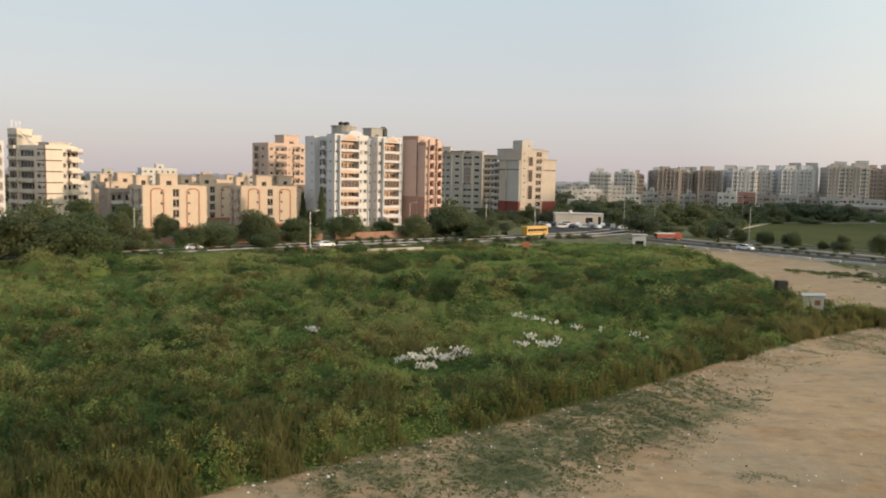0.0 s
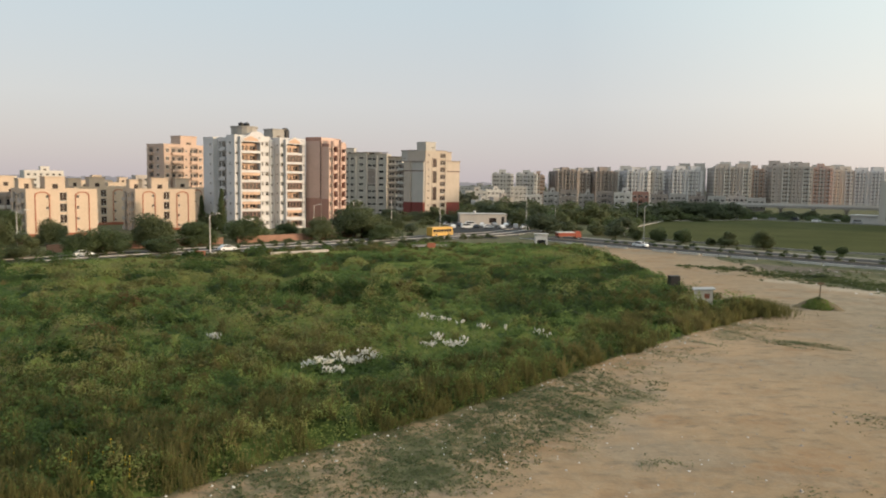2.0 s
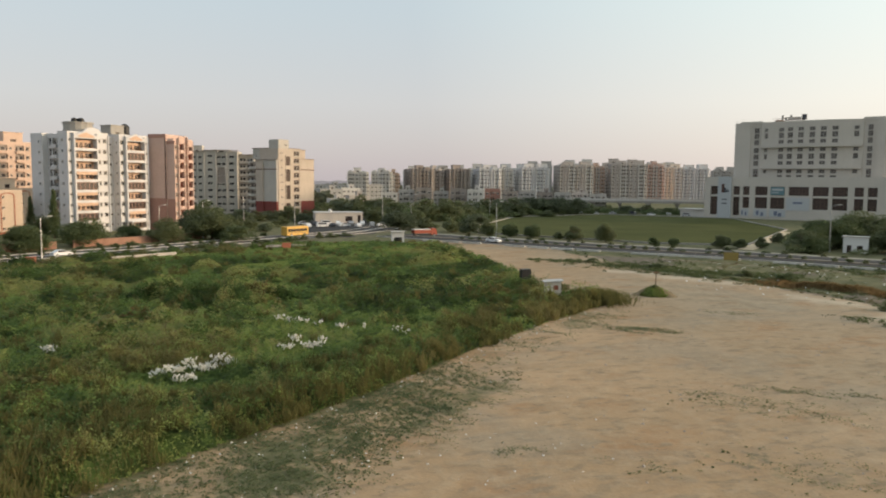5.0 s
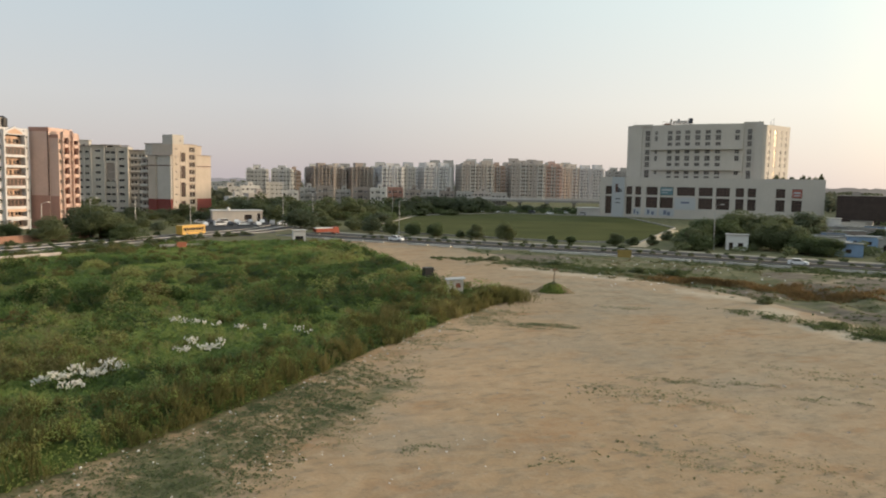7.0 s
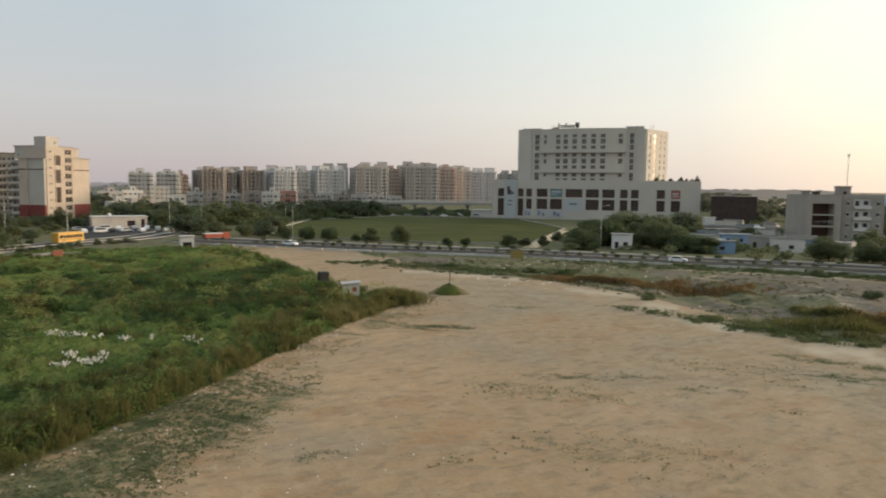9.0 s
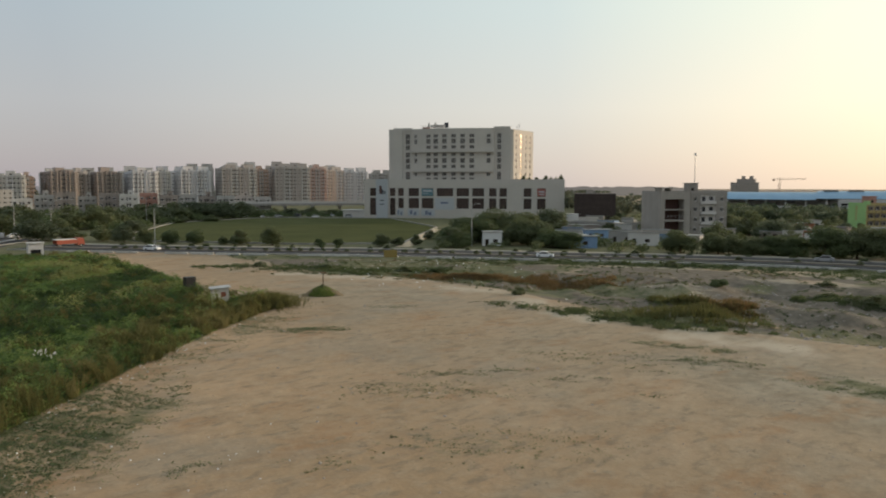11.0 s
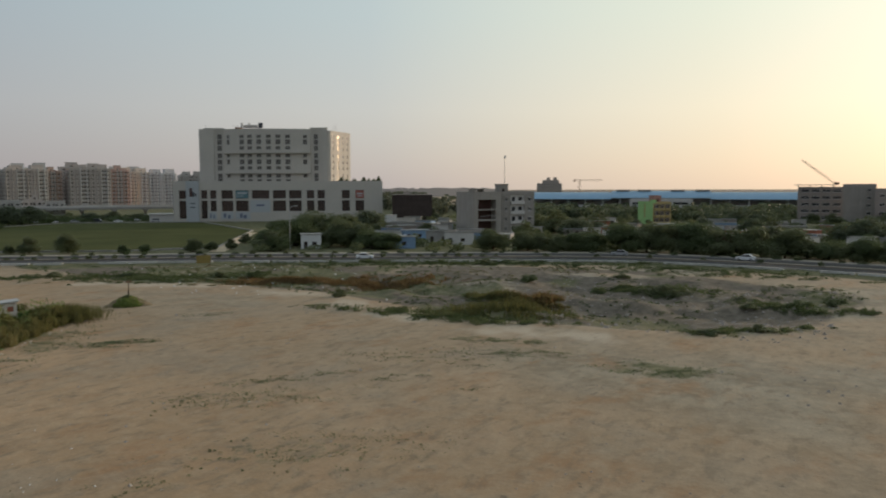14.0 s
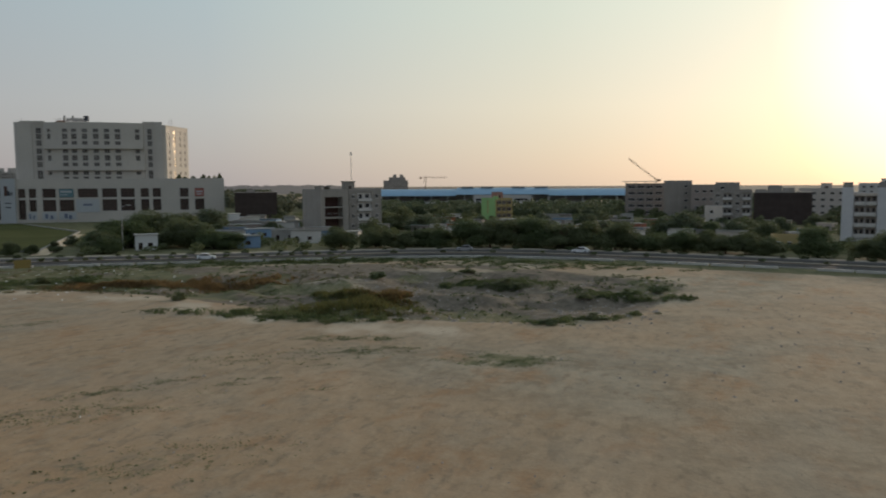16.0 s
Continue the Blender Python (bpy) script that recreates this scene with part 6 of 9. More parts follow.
# ---- trees and shrubs ----
def crown_mesh(name, seed, lobes, leaves, leaf, mat, shape="round"):
    """A crown one metre high and wide: uneven lobes of many small leaf clumps, with gaps, round a few dark inner tufts."""
    r = np.random.default_rng(seed)
    if shape == "round":
        ca = r.uniform(0, 2 * np.pi, lobes)
        cr = np.sqrt(r.uniform(0, 1, lobes)) * 0.30
        cz = 0.19 + 0.58 * r.uniform(0, 1, lobes) * (1 - 0.6 * (cr / 0.30) ** 2)
        size = r.uniform(0.16, 0.25, lobes)
    elif shape == "cone":
        ca = r.uniform(0, 2 * np.pi, lobes)
        cz = np.linspace(0.1, 0.93, lobes)
        cr = (1 - cz) * 0.16 * r.uniform(0.3, 1.2, lobes)
        size = 0.06 + 0.14 * (1 - cz)
    else:  # a shrub, down to the ground
        ca = r.uniform(0, 2 * np.pi, lobes)
        cr = np.sqrt(r.uniform(0, 1, lobes)) * 0.34
        cz = 0.12 + 0.55 * r.uniform(0, 1, lobes) * (1 - 0.8 * (cr / 0.34) ** 2)
        size = r.uniform(0.14, 0.24, lobes)
    which = r.integers(0, lobes, leaves)
    d = r.normal(size=(leaves, 3))
    d /= np.linalg.norm(d, axis=1)[:, None]
    rad = size[which] * (0.45 + 0.55 * r.random(leaves) ** 0.35) * (1 + 0.25 * r.normal(size=leaves) * 0.5)
    c = np.stack([cr * np.cos(ca), cr * np.sin(ca), cz], -1)[which]
    p = c + d * rad[:, None] * np.array([1.0, 1.0, 0.8])
    p[:, 2] = np.maximum(p[:, 2], 0.02)
    n = d + r.normal(size=(leaves, 3)) * 0.6 + np.array([0, 0, 0.35])
    n /= np.linalg.norm(n, axis=1)[:, None]
    a = np.cross(n, r.normal(size=(leaves, 3)))
    a /= np.linalg.norm(a, axis=1)[:, None] + 1e-9
    b = np.cross(n, a)
    s1 = (leaf * r.uniform(0.6, 1.5, leaves))[:, None]
    s2 = s1 * r.uniform(0.45, 0.8, leaves)[:, None]
    verts = np.stack([p - a * s1, p - b * s2, p + a * s1, p + b * s2], 1).reshape(-1, 3)
    return raw_mesh(name, verts, np.arange(leaves * 4).reshape(-1, 4), [mat])


def trunk_mesh(name, seed, height, limbs):
    r = random.Random(seed)
    s = Shape()
    s.tube((0, 0, -0.02), (0.01, 0.01, height * 0.55), 0.035, 0.026, 7)
    s.tube((0.01, 0.01, height * 0.55), (0.0, 0.02, height), 0.026, 0.014, 7)
    for i in range(limbs):
        a = 2 * math.pi * (i + r.random() * 0.6) / limbs
        z = height * r.uniform(0.5, 0.9)
        q = (0.10 * math.cos(a), 0.10 * math.sin(a), z + 0.12)
        s.tube((0, 0.01, z), q, 0.017, 0.011, 5)
        s.tube(q, (0.24 * math.cos(a), 0.24 * math.sin(a), z + 0.27), 0.011, 0.005, 5)
    return s.mesh(name, [BARK])


CROWNS = [crown_mesh("crown", 11 + i, 15 + 2 * i, 14000, 0.0165, LEAF if i % 2 else LEAF_OLIVE) for i in range(5)]
FAR_CROWNS = [crown_mesh("crown", 61 + i, 14 + 2 * i, 4200, 0.027, LEAF_FAR if i % 2 else LEAF_OLIVE) for i in range(5)]
CONE = crown_mesh("crown", 31, 22, 5000, 0.020, LEAF, "cone")
SHRUBS = [crown_mesh("crown", 41 + i, 9 + i, 3200, 0.025, LEAF if i % 2 else LEAF_OLIVE, "shrub") for i in range(4)]
TRUNKS = [trunk_mesh("trunk", 51 + i, 0.5, 5 + i % 2) for i in range(3)]
pick = random.Random(5)


def tree(x, y, h, w, label="leafy green tree with a rounded crown", group="trees of the town", kind="round", z=None):
    z = gz(x, y) if z is None else z
    t = thing("tree", label, "tree", pose(x, y, z - 0.03, 0, 0, pick.uniform(0, 360)), group)
    me = CONE if kind == "cone" else pick.choice(CROWNS if math.hypot(x, y) < 236 else FAR_CROWNS)
    k = 1.0 if kind == "cone" else 1.3
    part("crown", me, None, t, at=Matrix.Diagonal((w * k, w * k * pick.uniform(0.9, 1.1), h * 1.04, 1)))
    part("trunk", pick.choice(TRUNKS), None, t, at=Matrix.Diagonal((min(w, h) * 1.0, min(w, h) * 1.0, h * 1.1, 1)))
    return t


def shrub(x, y, h, w, label="low rounded green shrub", group="", z=None):
    z = gz(x, y) if z is None else z
    ob = new("shrub", pick.choice(SHRUBS))
    ob.matrix_basis = pose(x, y, z - 0.03, 0, 0, pick.uniform(0, 360)) @ Matrix.Diagonal((w * 1.15, w * 1.15 * pick.uniform(0.85, 1.15), h * 1.15, 1))
    return tagged(ob, label, "shrub", group)


# left, before and between the flats: azimuth, distance, height, width
ROW = "trees behind the weed field"
for az, d, h, w in ((-31.5, 160, 9.5, 11), (-29.2, 158, 10.6, 12), (-26.8, 160, 10.4, 11), (-25.0, 164, 9.6, 9), (-28.0, 172, 12.0, 11), (-24.0, 182, 9.5, 9), (-22.2, 172, 6.2, 7), (-18.6, 176, 6.4, 7.5), (-17.0, 178, 7.0, 8.5),
                    (-14.1, 192, 9.8, 10.5), (-13.4, 178, 4.4, 7), (-11.0, 197, 6.7, 9.5), (-7.4, 207, 8.2, 10.5), (-2.1, 213, 7.0, 8), (1.1, 222, 10.6, 13), (2.9, 213, 4.8, 7.5), (-0.3, 236, 9.0, 9),
                    (-20.5, 205, 7.5, 7), (-26.0, 215, 11, 10), (-23.0, 218, 9, 9), (3.2, 300, 6.4, 9), (5.2, 318, 5.0, 7), (6.6, 318, 6.8, 11), (4.2, 312, 4.6, 7), (-10.2, 240, 8, 8), (-4.5, 235, 4.5, 6), (0.6, 300, 10, 12), (3.6, 262, 4.6, 7), (4.9, 250, 3.4, 5), (2.2, 250, 6.4, 8), (6.0, 285, 3.6, 6), (7.6, 300, 4.6, 7), (1.9, 221, 4.0, 6)):
    x, y, _ = polar(az, d)
    tree(x, y, h, w, "dusty green roadside tree with a dense crown", ROW)
tree(*polar(-9.2, 236)[:2], 13.5, 7.0, "tall narrow dark conifer beside the white block", "", "cone")
tree(*polar(-10.6, 262)[:2], 11.0, 6.0, "narrow dark conifer between the blocks", "", "cone")

# round the junction and behind it
for az, d, h, w in ((9.4, 330, 8, 12), (10.4, 345, 9, 13), (11.8, 340, 8, 12), (13.0, 300, 7.5, 11), (13.6, 330, 9, 12), (15.0, 258, 8.0, 10.5), (14.6, 320, 9, 12), (16.2, 285, 6.8, 9), (17.2, 262, 5.4, 7), (16.9, 318, 10.5, 14), (18.4, 320, 10.5, 14),
                    (19.0, 250, 5.6, 6.5), (19.4, 330, 9.5, 13), (20.6, 345, 9, 13), (21.6, 360, 9.5, 14), (22.6, 372, 9.5, 14), (23.7, 378, 10, 14), (24.9, 390, 10.5, 15), (26.0, 392, 10.5, 15), (27.2, 395, 11.0, 15), (28.4, 398, 10.5, 14),
                    (29.4, 420, 6, 10), (30.8, 440, 5, 10), (32.2, 430, 5, 9), (33.6, 450, 5, 9), (20.4, 242, 5.8, 6.4), (21.0, 300, 5, 8), (12.2, 420, 10, 15), (10.8, 430, 9, 15), (14.2, 420, 10, 15), (35, 430, 4.5, 9), (24.2, 360, 4, 7), (26.4, 370, 3.4, 7)):
    x, y, _ = polar(az, d)
    tree(x, y, h, w, "dark green tree in the belt behind the lawn", "trees behind the lawn")
# clipped trees on the lawn's edge
for az, d, h, w in ((21.8, 233, 5.4, 4.6), (23.5, 231, 5.2, 4.6), (25.2, 229, 5.0, 4.6), (28.35, 222, 5.2, 5.2), (30.7, 217, 6.0, 5.4), (27.2, 224, 2.6, 3.0), (34.2, 213, 2.4, 3.0), (35.6, 213, 2.6, 2.8), (38.9, 210, 4.2, 4.6), (40.1, 212, 3.0, 3.4), (41.6, 216, 3.6, 3.6), (42.6, 236, 3.6, 3.8)):
    x, y, _ = polar(az, d)
    tree(x, y, h, w, "small clipped round tree at the lawn's edge", "clipped trees along the lawn")
# the thicket before the hotel
for az, d, h, w in ((44.2, 208, 6.5, 8), (45.0, 222, 8.6, 10), (46.4, 226, 10.2, 11), (47.6, 230, 10.8, 12), (48.8, 232, 9.8, 11), (44.9, 206, 5.0, 6), (49.6, 218, 8.6, 10), (50.8, 214, 7.8, 10), (52.0, 208, 6.4, 9), (50.2, 290, 9.2, 14), (51.6, 305, 9.6, 13), (53.4, 206, 5.0, 7), (44.6, 216, 7.4, 8)):
    x, y, _ = polar(az, d)
    tree(x, y, h, w, "broad dark tree in the thicket before the hotel", "thicket before the hotel")
# beyond the road, to the right
for k, (x, y, a) in enumerate(every(RIGHT_ROAD, -19.5, 4.4, 150)):
    az = math.degrees(math.atan2(x, y))
    if az < 59.4 or az < 63 and k % 2 or az > 104 or (k * 7) % 14 == 3 or 92.9 < az < 95.5 or 96.0 < az < 99.0 and k % 2:
        continue
    big = 71 < az < 82 or 94 < az < 96 or 99 < az
    tree(x + pick.uniform(-2, 2), y + pick.uniform(-1.5, 1.5), (8.4 if big else 6.8) * pick.uniform(0.8, 1.08), (10.5 if big else 7.4) * pick.uniform(0.85, 1.15), "dark dense roadside tree", "trees beyond the road")
SPOTS = []
for k in range(190):
    az, d = pick.uniform(52, 103), pick.choice((pick.uniform(228, 300), pick.uniform(300, 430)))
    x, y, _ = polar(az, d)
    if 58.5 < az < 62.5 and 245 < d < 300 or 96 < az and d < 262 or any((x - u) ** 2 + (y - v) ** 2 < 90 for u, v in SPOTS):
        continue
    if az < 60 and pick.random() < 0.75:
        continue
    if 71.0 < az < 77 and 320 < d < 375 or 70 < az < 77 and d < 340 and pick.random() < 0.5:
        continue
    SPOTS.append((x, y))
    h = pick.uniform(3.6, 7.6)
    tree(x, y, h, h * pick.uniform(1.1, 1.6), "dusty green tree among the sheds", "trees among the sheds")
tree(*polar(66.0, 285)[:2], 9.6, 12, "broad dark tree among the sheds", "trees among the sheds")
tree(*polar(87.0, 240)[:2], 9.2, 15, "broad dark tree among the sheds", "trees among the sheds")
# shrubs on the median, in the verge and in the field
for k, (x, y, a) in enumerate(every(RIGHT_ROAD, 0.0, 3.0, 25)):
    if y > -45 and k % 9 != 4 and (math.degrees(math.atan2(x, y)) < 62 or k % 4 == 0):
        shrub(x, y, pick.uniform(0.7, 1.3), pick.uniform(1.2, 1.7), "small clipped shrub on the road median", "shrubs on the median", 0.57)
for k, (x, y, a) in enumerate(every(RIGHT_ROAD, -11.0, 4.2, 20)):
    if k % 3 != 1 and y > -45:
        shrub(x, y, pick.uniform(0.6, 1.5), pick.uniform(1.2, 2.2), "low dusty shrub beyond the road", "shrubs beyond the road", 0.4)
for k, (x, y, a) in enumerate(every(LEFT_ROAD, -1.0, 3.4, 20)):
    if x < 8 and k % 7 != 3:
        shrub(x, y, pick.uniform(0.9, 1.7), pick.uniform(1.2, 1.9), "clipped dusty shrub on the road's median", "shrubs on the median", 0.26)
for k, (x, y, a) in enumerate(every(LEFT_ROAD, 7.6, 3.6, 5)):
    if k % 7 != 2 and x < 45:
        shrub(x + pick.uniform(-1, 1), y, pick.uniform(1.1, 2.5), pick.uniform(2.2, 4.0), "roadside shrub behind the weed field", "shrubs along the left road")
for k, (x, y, a) in enumerate(every(LEFT_ROAD, -9.5, 4.4, 5)):
    if k % 5 != 2 and x < 20:
        shrub(x, y + pick.uniform(-1, 2), pick.uniform(1.0, 2.4), pick.uniform(2.0, 3.4), "roadside shrub before the flats", "shrubs along the left road")
for (x, y), h in (((50.8, 111), 1.5), ((51.6, 116), 2.0), ((52.2, 121), 2.1), ((53.2, 127), 2.0), ((54.0, 133), 2.1), ((54.8, 139), 1.9), ((55.8, 145), 1.8), ((56.6, 152), 1.7), ((57.6, 159), 1.5), ((58.2, 167), 1.3), ((58.6, 175), 1.2), ((58, 183), 1.1), ((50, 184), 1.2), ((44, 182), 1.4)):
    shrub(x, y, h, h * 2.0, "bushy weeds along the field's sandy edge", "bushes along the field's edge")
for x, y, h, w in ((88.8, 76, 1.8, 2.4), (123, 60, 2.0, 3.0), (142.7, 79.8, 2.0, 3.0), (100, 106, 2.2, 3.6), (124, 36, 1.8, 3.6), (122, 33, 1.5, 3.0), (118, 14, 1.6, 3.4), (113, 20, 1.3, 2.6), (122, 10, 1.4, 3.4), (93, 15, 1.0, 3.0), (88, 20, 0.9, 2.6), (96, 112, 1.6, 3), (88, 128, 1.4, 3), (80, 140, 1.3, 3), (137, 47, 1.2, 3)):
    shrub(x, y, h, w, "scrubby bush on the rough ground", "bushes on the rough ground")


def woods(name, label, x, y, h, ww, per, leaf, mat, seed):
    """Crowns beyond counting, as one joined mesh of leaf clumps."""
    r = np.random.default_rng(seed)
    k = len(x)
    n = r.normal(size=(k, per, 3))
    n /= np.linalg.norm(n, axis=2)[..., None]
    n *= r.uniform(0.6, 1.0, (k, per, 1))
    p = np.stack([x[:, None] + n[..., 0] * ww[:, None] * 0.5, y[:, None] + n[..., 1] * ww[:, None] * 0.5, h[:, None] * (0.52 + 0.46 * n[..., 2])], -1).reshape(-1, 3)
    m = n.reshape(-1, 3) + r.normal(size=(k * per, 3)) * 0.5
    a = np.cross(m, r.normal(size=(k * per, 3)))
    a /= np.linalg.norm(a, axis=1)[:, None]
    b = np.cross(m, a)
    b /= np.linalg.norm(b, axis=1)[:, None]
    s = leaf * r.uniform(0.6, 1.4, (k * per, 1))
    verts = np.stack([p - a * s, p - b * s * 0.7, p + a * s, p + b * s * 0.7], 1).reshape(-1, 3)
    verts[:, 2] = np.maximum(verts[:, 2], 0.0)
    tagged(new(name, raw_mesh(name, verts, np.arange(len(verts)).reshape(-1, 4), [mat])), label, "woods" if leaf > 1 else "scrub", kind="stuff")


r = np.random.default_rng(77)
count = 2600
az = np.where(r.random(count) < 0.6, r.uniform(50, 106, count), r.uniform(-36, 50, count))
d = r.uniform(440, 1380, count)
keep = ~((az > 10) & (az < 40) & (d < 760)) & ~((az > 60) & (az < 88) & (d < 640)) & ~((az > 36) & (az < 54) & (d < 520)) & ~((az > 56) & (d > 620))
az, d = np.radians(az[keep]), d[keep]
woods("far_woods", "hazy belt of trees towards the horizon", d * np.sin(az), d * np.cos(az), r.uniform(6, 12.5, len(d)), r.uniform(8, 16, len(d)), 46, 1.9, WOODS, 78)
count = 900
az, d = r.uniform(43, 104, count), r.uniform(196, 440, count)
x, y = d * np.sin(np.radians(az)), d * np.cos(np.radians(az))
keep = (line_gap(x, y, RIGHT_ROAD) > 17) & ~inside(x, y, LAWN) & ~((az < 53) & (d > 250)) & ~((az > 57.5) & (az < 63) & (d > 240) & (d < 290)) & ~((az > 95) & (d > 225) & (d < 270))
x, y = x[keep], y[keep]
woods("town_scrub", "scrub and small bushes between the sheds", x, y, r.uniform(0.8, 3.2, len(x)), r.uniform(2, 6, len(x)), 110, 0.32, LEAF_OLIVE, 79)
count = 420
az, d = r.uniform(8, 30, count), r.uniform(300, 460, count)
x, y = d * np.sin(np.radians(az)), d * np.cos(np.radians(az))
keep = ~inside(x, y, LAWN) & (line_gap(x, y, CROSS_ROAD) > 18)
x, y = x[keep], y[keep]
woods("belt_scrub", "scrub under the trees behind the junction", x, y, r.uniform(1.5, 5.0, len(x)), r.uniform(3, 8, len(x)), 110, 0.42, LEAF, 80)
count = 260
az, d = r.uniform(-36, 8, count), r.uniform(196, 330, count)
x, y = d * np.sin(np.radians(az)), d * np.cos(np.radians(az))
keep = (line_gap(x, y, LEFT_ROAD) > 13) & (line_gap(x, y, LEFT_ROAD) < 40) & (line_gap(x, y, CROSS_ROAD) > 18)
x, y = x[keep], y[keep]
woods("court_scrub", "hedges and scrub round the flats", x, y, r.uniform(1.0, 2.8, len(x)), r.uniform(2, 5, len(x)), 110, 0.28, LEAF_OLIVE, 81)

count = 240
az, d = r.uniform(26, 38, count), r.uniform(414, 466, count)
woods("lawn_scrub", "shaded scrub between the lawn and the flyover", d * np.sin(np.radians(az)), d * np.cos(np.radians(az)), r.uniform(0.8, 3.2, count), r.uniform(3, 7, count), 110, 0.36, LEAF, 82)

count = 420
az, d = r.uniform(61, 92, count), r.uniform(385, 540, count)
keep = ~((az > 81) & (d < 430))
az, d = np.radians(az[keep]), d[keep]
woods("station_woods", "trees before the station hall, haze painted into their leaves", d * np.sin(az), d * np.cos(az), r.uniform(3.5, 7.6, len(d)), r.uniform(5, 11, len(d)), 120, 0.7, LEAF_FAR, 83)

# potted trees on the roof of the shopping podium
podium = pose(245.8, 319.0, 0, 0, 0, -56.5)
for k, u in enumerate((84.5, 88.0, 91.5, 96.0, 99.0, 101.5, 104.0)):
    x, y, z = podium @ Vector((u, 3.0 + (k % 2), 19.4))
    tree(x, y, 2.6 + 1.4 * (k % 3 == 0), 2.2, "small potted tree on the podium roof", "potted trees on the podium", z=z + 0.03)


# ---- sheds, huts, walls, lamps ----
def shed(x, y, yaw, w, d, h, wall, roof_mat, label, lean=0.35, group="sheds beyond the road", door=True):
    """A one-room shed: walls with a door and a window cut in, and a ribbed sheet roof that leans and overhangs."""
    t = thing("shed", label, "shed", pose(x, y, gz(x, y), 0, 0, yaw), group)
    s = Shape()
    holes = [(w * 0.15, w * 0.15 + 1.0, 0.02, min(1.95, h - 0.3), 0.2, 0), (w * 0.55, w * 0.55 + min(1.3, w * 0.3), 0.9, min(1.9, h - 0.3), 0.2, 0)] if door else [(w * 0.3, w * 0.7, 0.9, h - 0.5, 0.2, 0)]
    s.facade((0, 0, 0), (1, 0, 0), w, h, holes)
    s.facade((0, d, 0), (0, -1, 0), d, h, [])
    s.facade((w, 0, 0), (0, 1, 0), d, h, [])
    s.facade((w, d, 0), (-1, 0, 0), w, h, [])
    part("wall", s, wall, t)
    for i, (a, b, c, e, dd, _) in enumerate(holes):
        s = Shape()
        s.box(a, dd, c, b, dd + 0.05, e)
        part("door" if i == 0 and door else "window", s, BROWNGLASS, t)
    s = Shape()
    n = max(4, int(w / 0.5))
    for i in range(n):
        a, b = -0.3 + (w + 0.6) * i / n, -0.3 + (w + 0.6) * (i + 0.5) / n
        c = -0.3 + (w + 0.6) * (i + 1) / n
        for u0, u1, r0, r1 in ((a, b, 0.0, 0.06), (b, c, 0.06, 0.0)):
            s.poly([(u0, -0.4, h + lean + r0), (u1, -0.4, h + lean + r1), (u1, d + 0.3, h + 0.02 + r1), (u0, d + 0.3, h + 0.02 + r0)])
    s.box(-0.3, -0.4, h + lean - 0.12, w + 0.3, -0.34, h + lean)
    s.poly([(0, 0, h), (w, 0, h), (w, 0, h + lean), (0, 0, h + lean)])
    part("roof", s.weld(), roof_mat, t)
    return t


walls = (GREYWALL, BROWNWALL, PALEGREY, BEIGE, BLUEWALL, CONCRETE, BRICK)
place = random.Random(21)
done = []
for k in range(260):
    az, d = place.uniform(52.5, 99), place.uniform(222, 345)
    x, y, _ = polar(az, d)
    if line_gap(np.array([x]), np.array([y]), RIGHT_ROAD)[0] < 24 or 57.5 < az < 63.5 and d > 240 and d < 290 or 95.5 < az and d < 275:
        continue
    if any((x - u) ** 2 + (y - v) ** 2 < 70 for u, v in done) or len(done) > 80 or 70 < az < 76 and d > 300 or 88.5 < az < 97 and d > 300:
        continue
    done.append((x, y))
    wall = place.choice(walls)
    w = place.uniform(4, 9)
    shed(x, y, -az + place.uniform(-25, 25), w, place.uniform(3.5, 6), place.uniform(2.3, 3.4), wall, SHEET if place.random() < 0.8 else PALEGREY,
         {"faded_blue_paint": "blue-washed shed with a sheet roof", "brick_red_plaster": "brick shed with a grey sheet roof"}.get(wall.name, "dusty plastered shed with a grey sheet roof"), place.uniform(0.15, 0.6))
for k in range(70):
    az, d = place.uniform(51.5, 60.5), place.uniform(216, 300)
    x, y, _ = polar(az, d)
    if line_gap(np.array([x]), np.array([y]), RIGHT_ROAD)[0] < 22 or 57.5 < az and d > 240 or any((x - u) ** 2 + (y - v) ** 2 < 80 for u, v in done) or len(done) > 120:
        continue
    done.append((x, y))
    wall = place.choice(walls)
    shed(x, y, -az + place.uniform(-20, 20), place.uniform(5, 11), place.uniform(4, 7), place.uniform(2.4, 3.6), wall, SHEET, "dusty shed with a pale sheet roof", place.uniform(0.1, 0.4))
t = shed(154.0, 145.4, -47, 5.6, 5.0, 4.0, WHITEWASH, PALEGREY, "whitewashed two-storey guard room behind the road", 0.2, "")
shed(166.0, 125.2, -53, 8.6, 5.0, 3.2, BLUEWALL, SHEET, "blue-washed shed with an overhanging roof", 0.3, "")
shed(205.0, 156.0, -54, 7.0, 5.0, 3.0, BLUEWALL, SHEET, "blue-washed shed with an overhanging roof", 0.3, "")
shed(248, 187, -53, 5.0, 4.5, 5.6, WHITEWASH, PALEGREY, "small white flat-roofed room by the hotel", 0.05, "")
shed(262, 198, -53, 14.0, 6, 3.4, PALEGREY, PALEGREY, "long pale shed beside the hotel", 0.2, "")
shed(236, 172, -53, 13.0, 6, 3.0, GREYWALL, SHEET, "long grey shed with a sheet roof", 0.3, "")

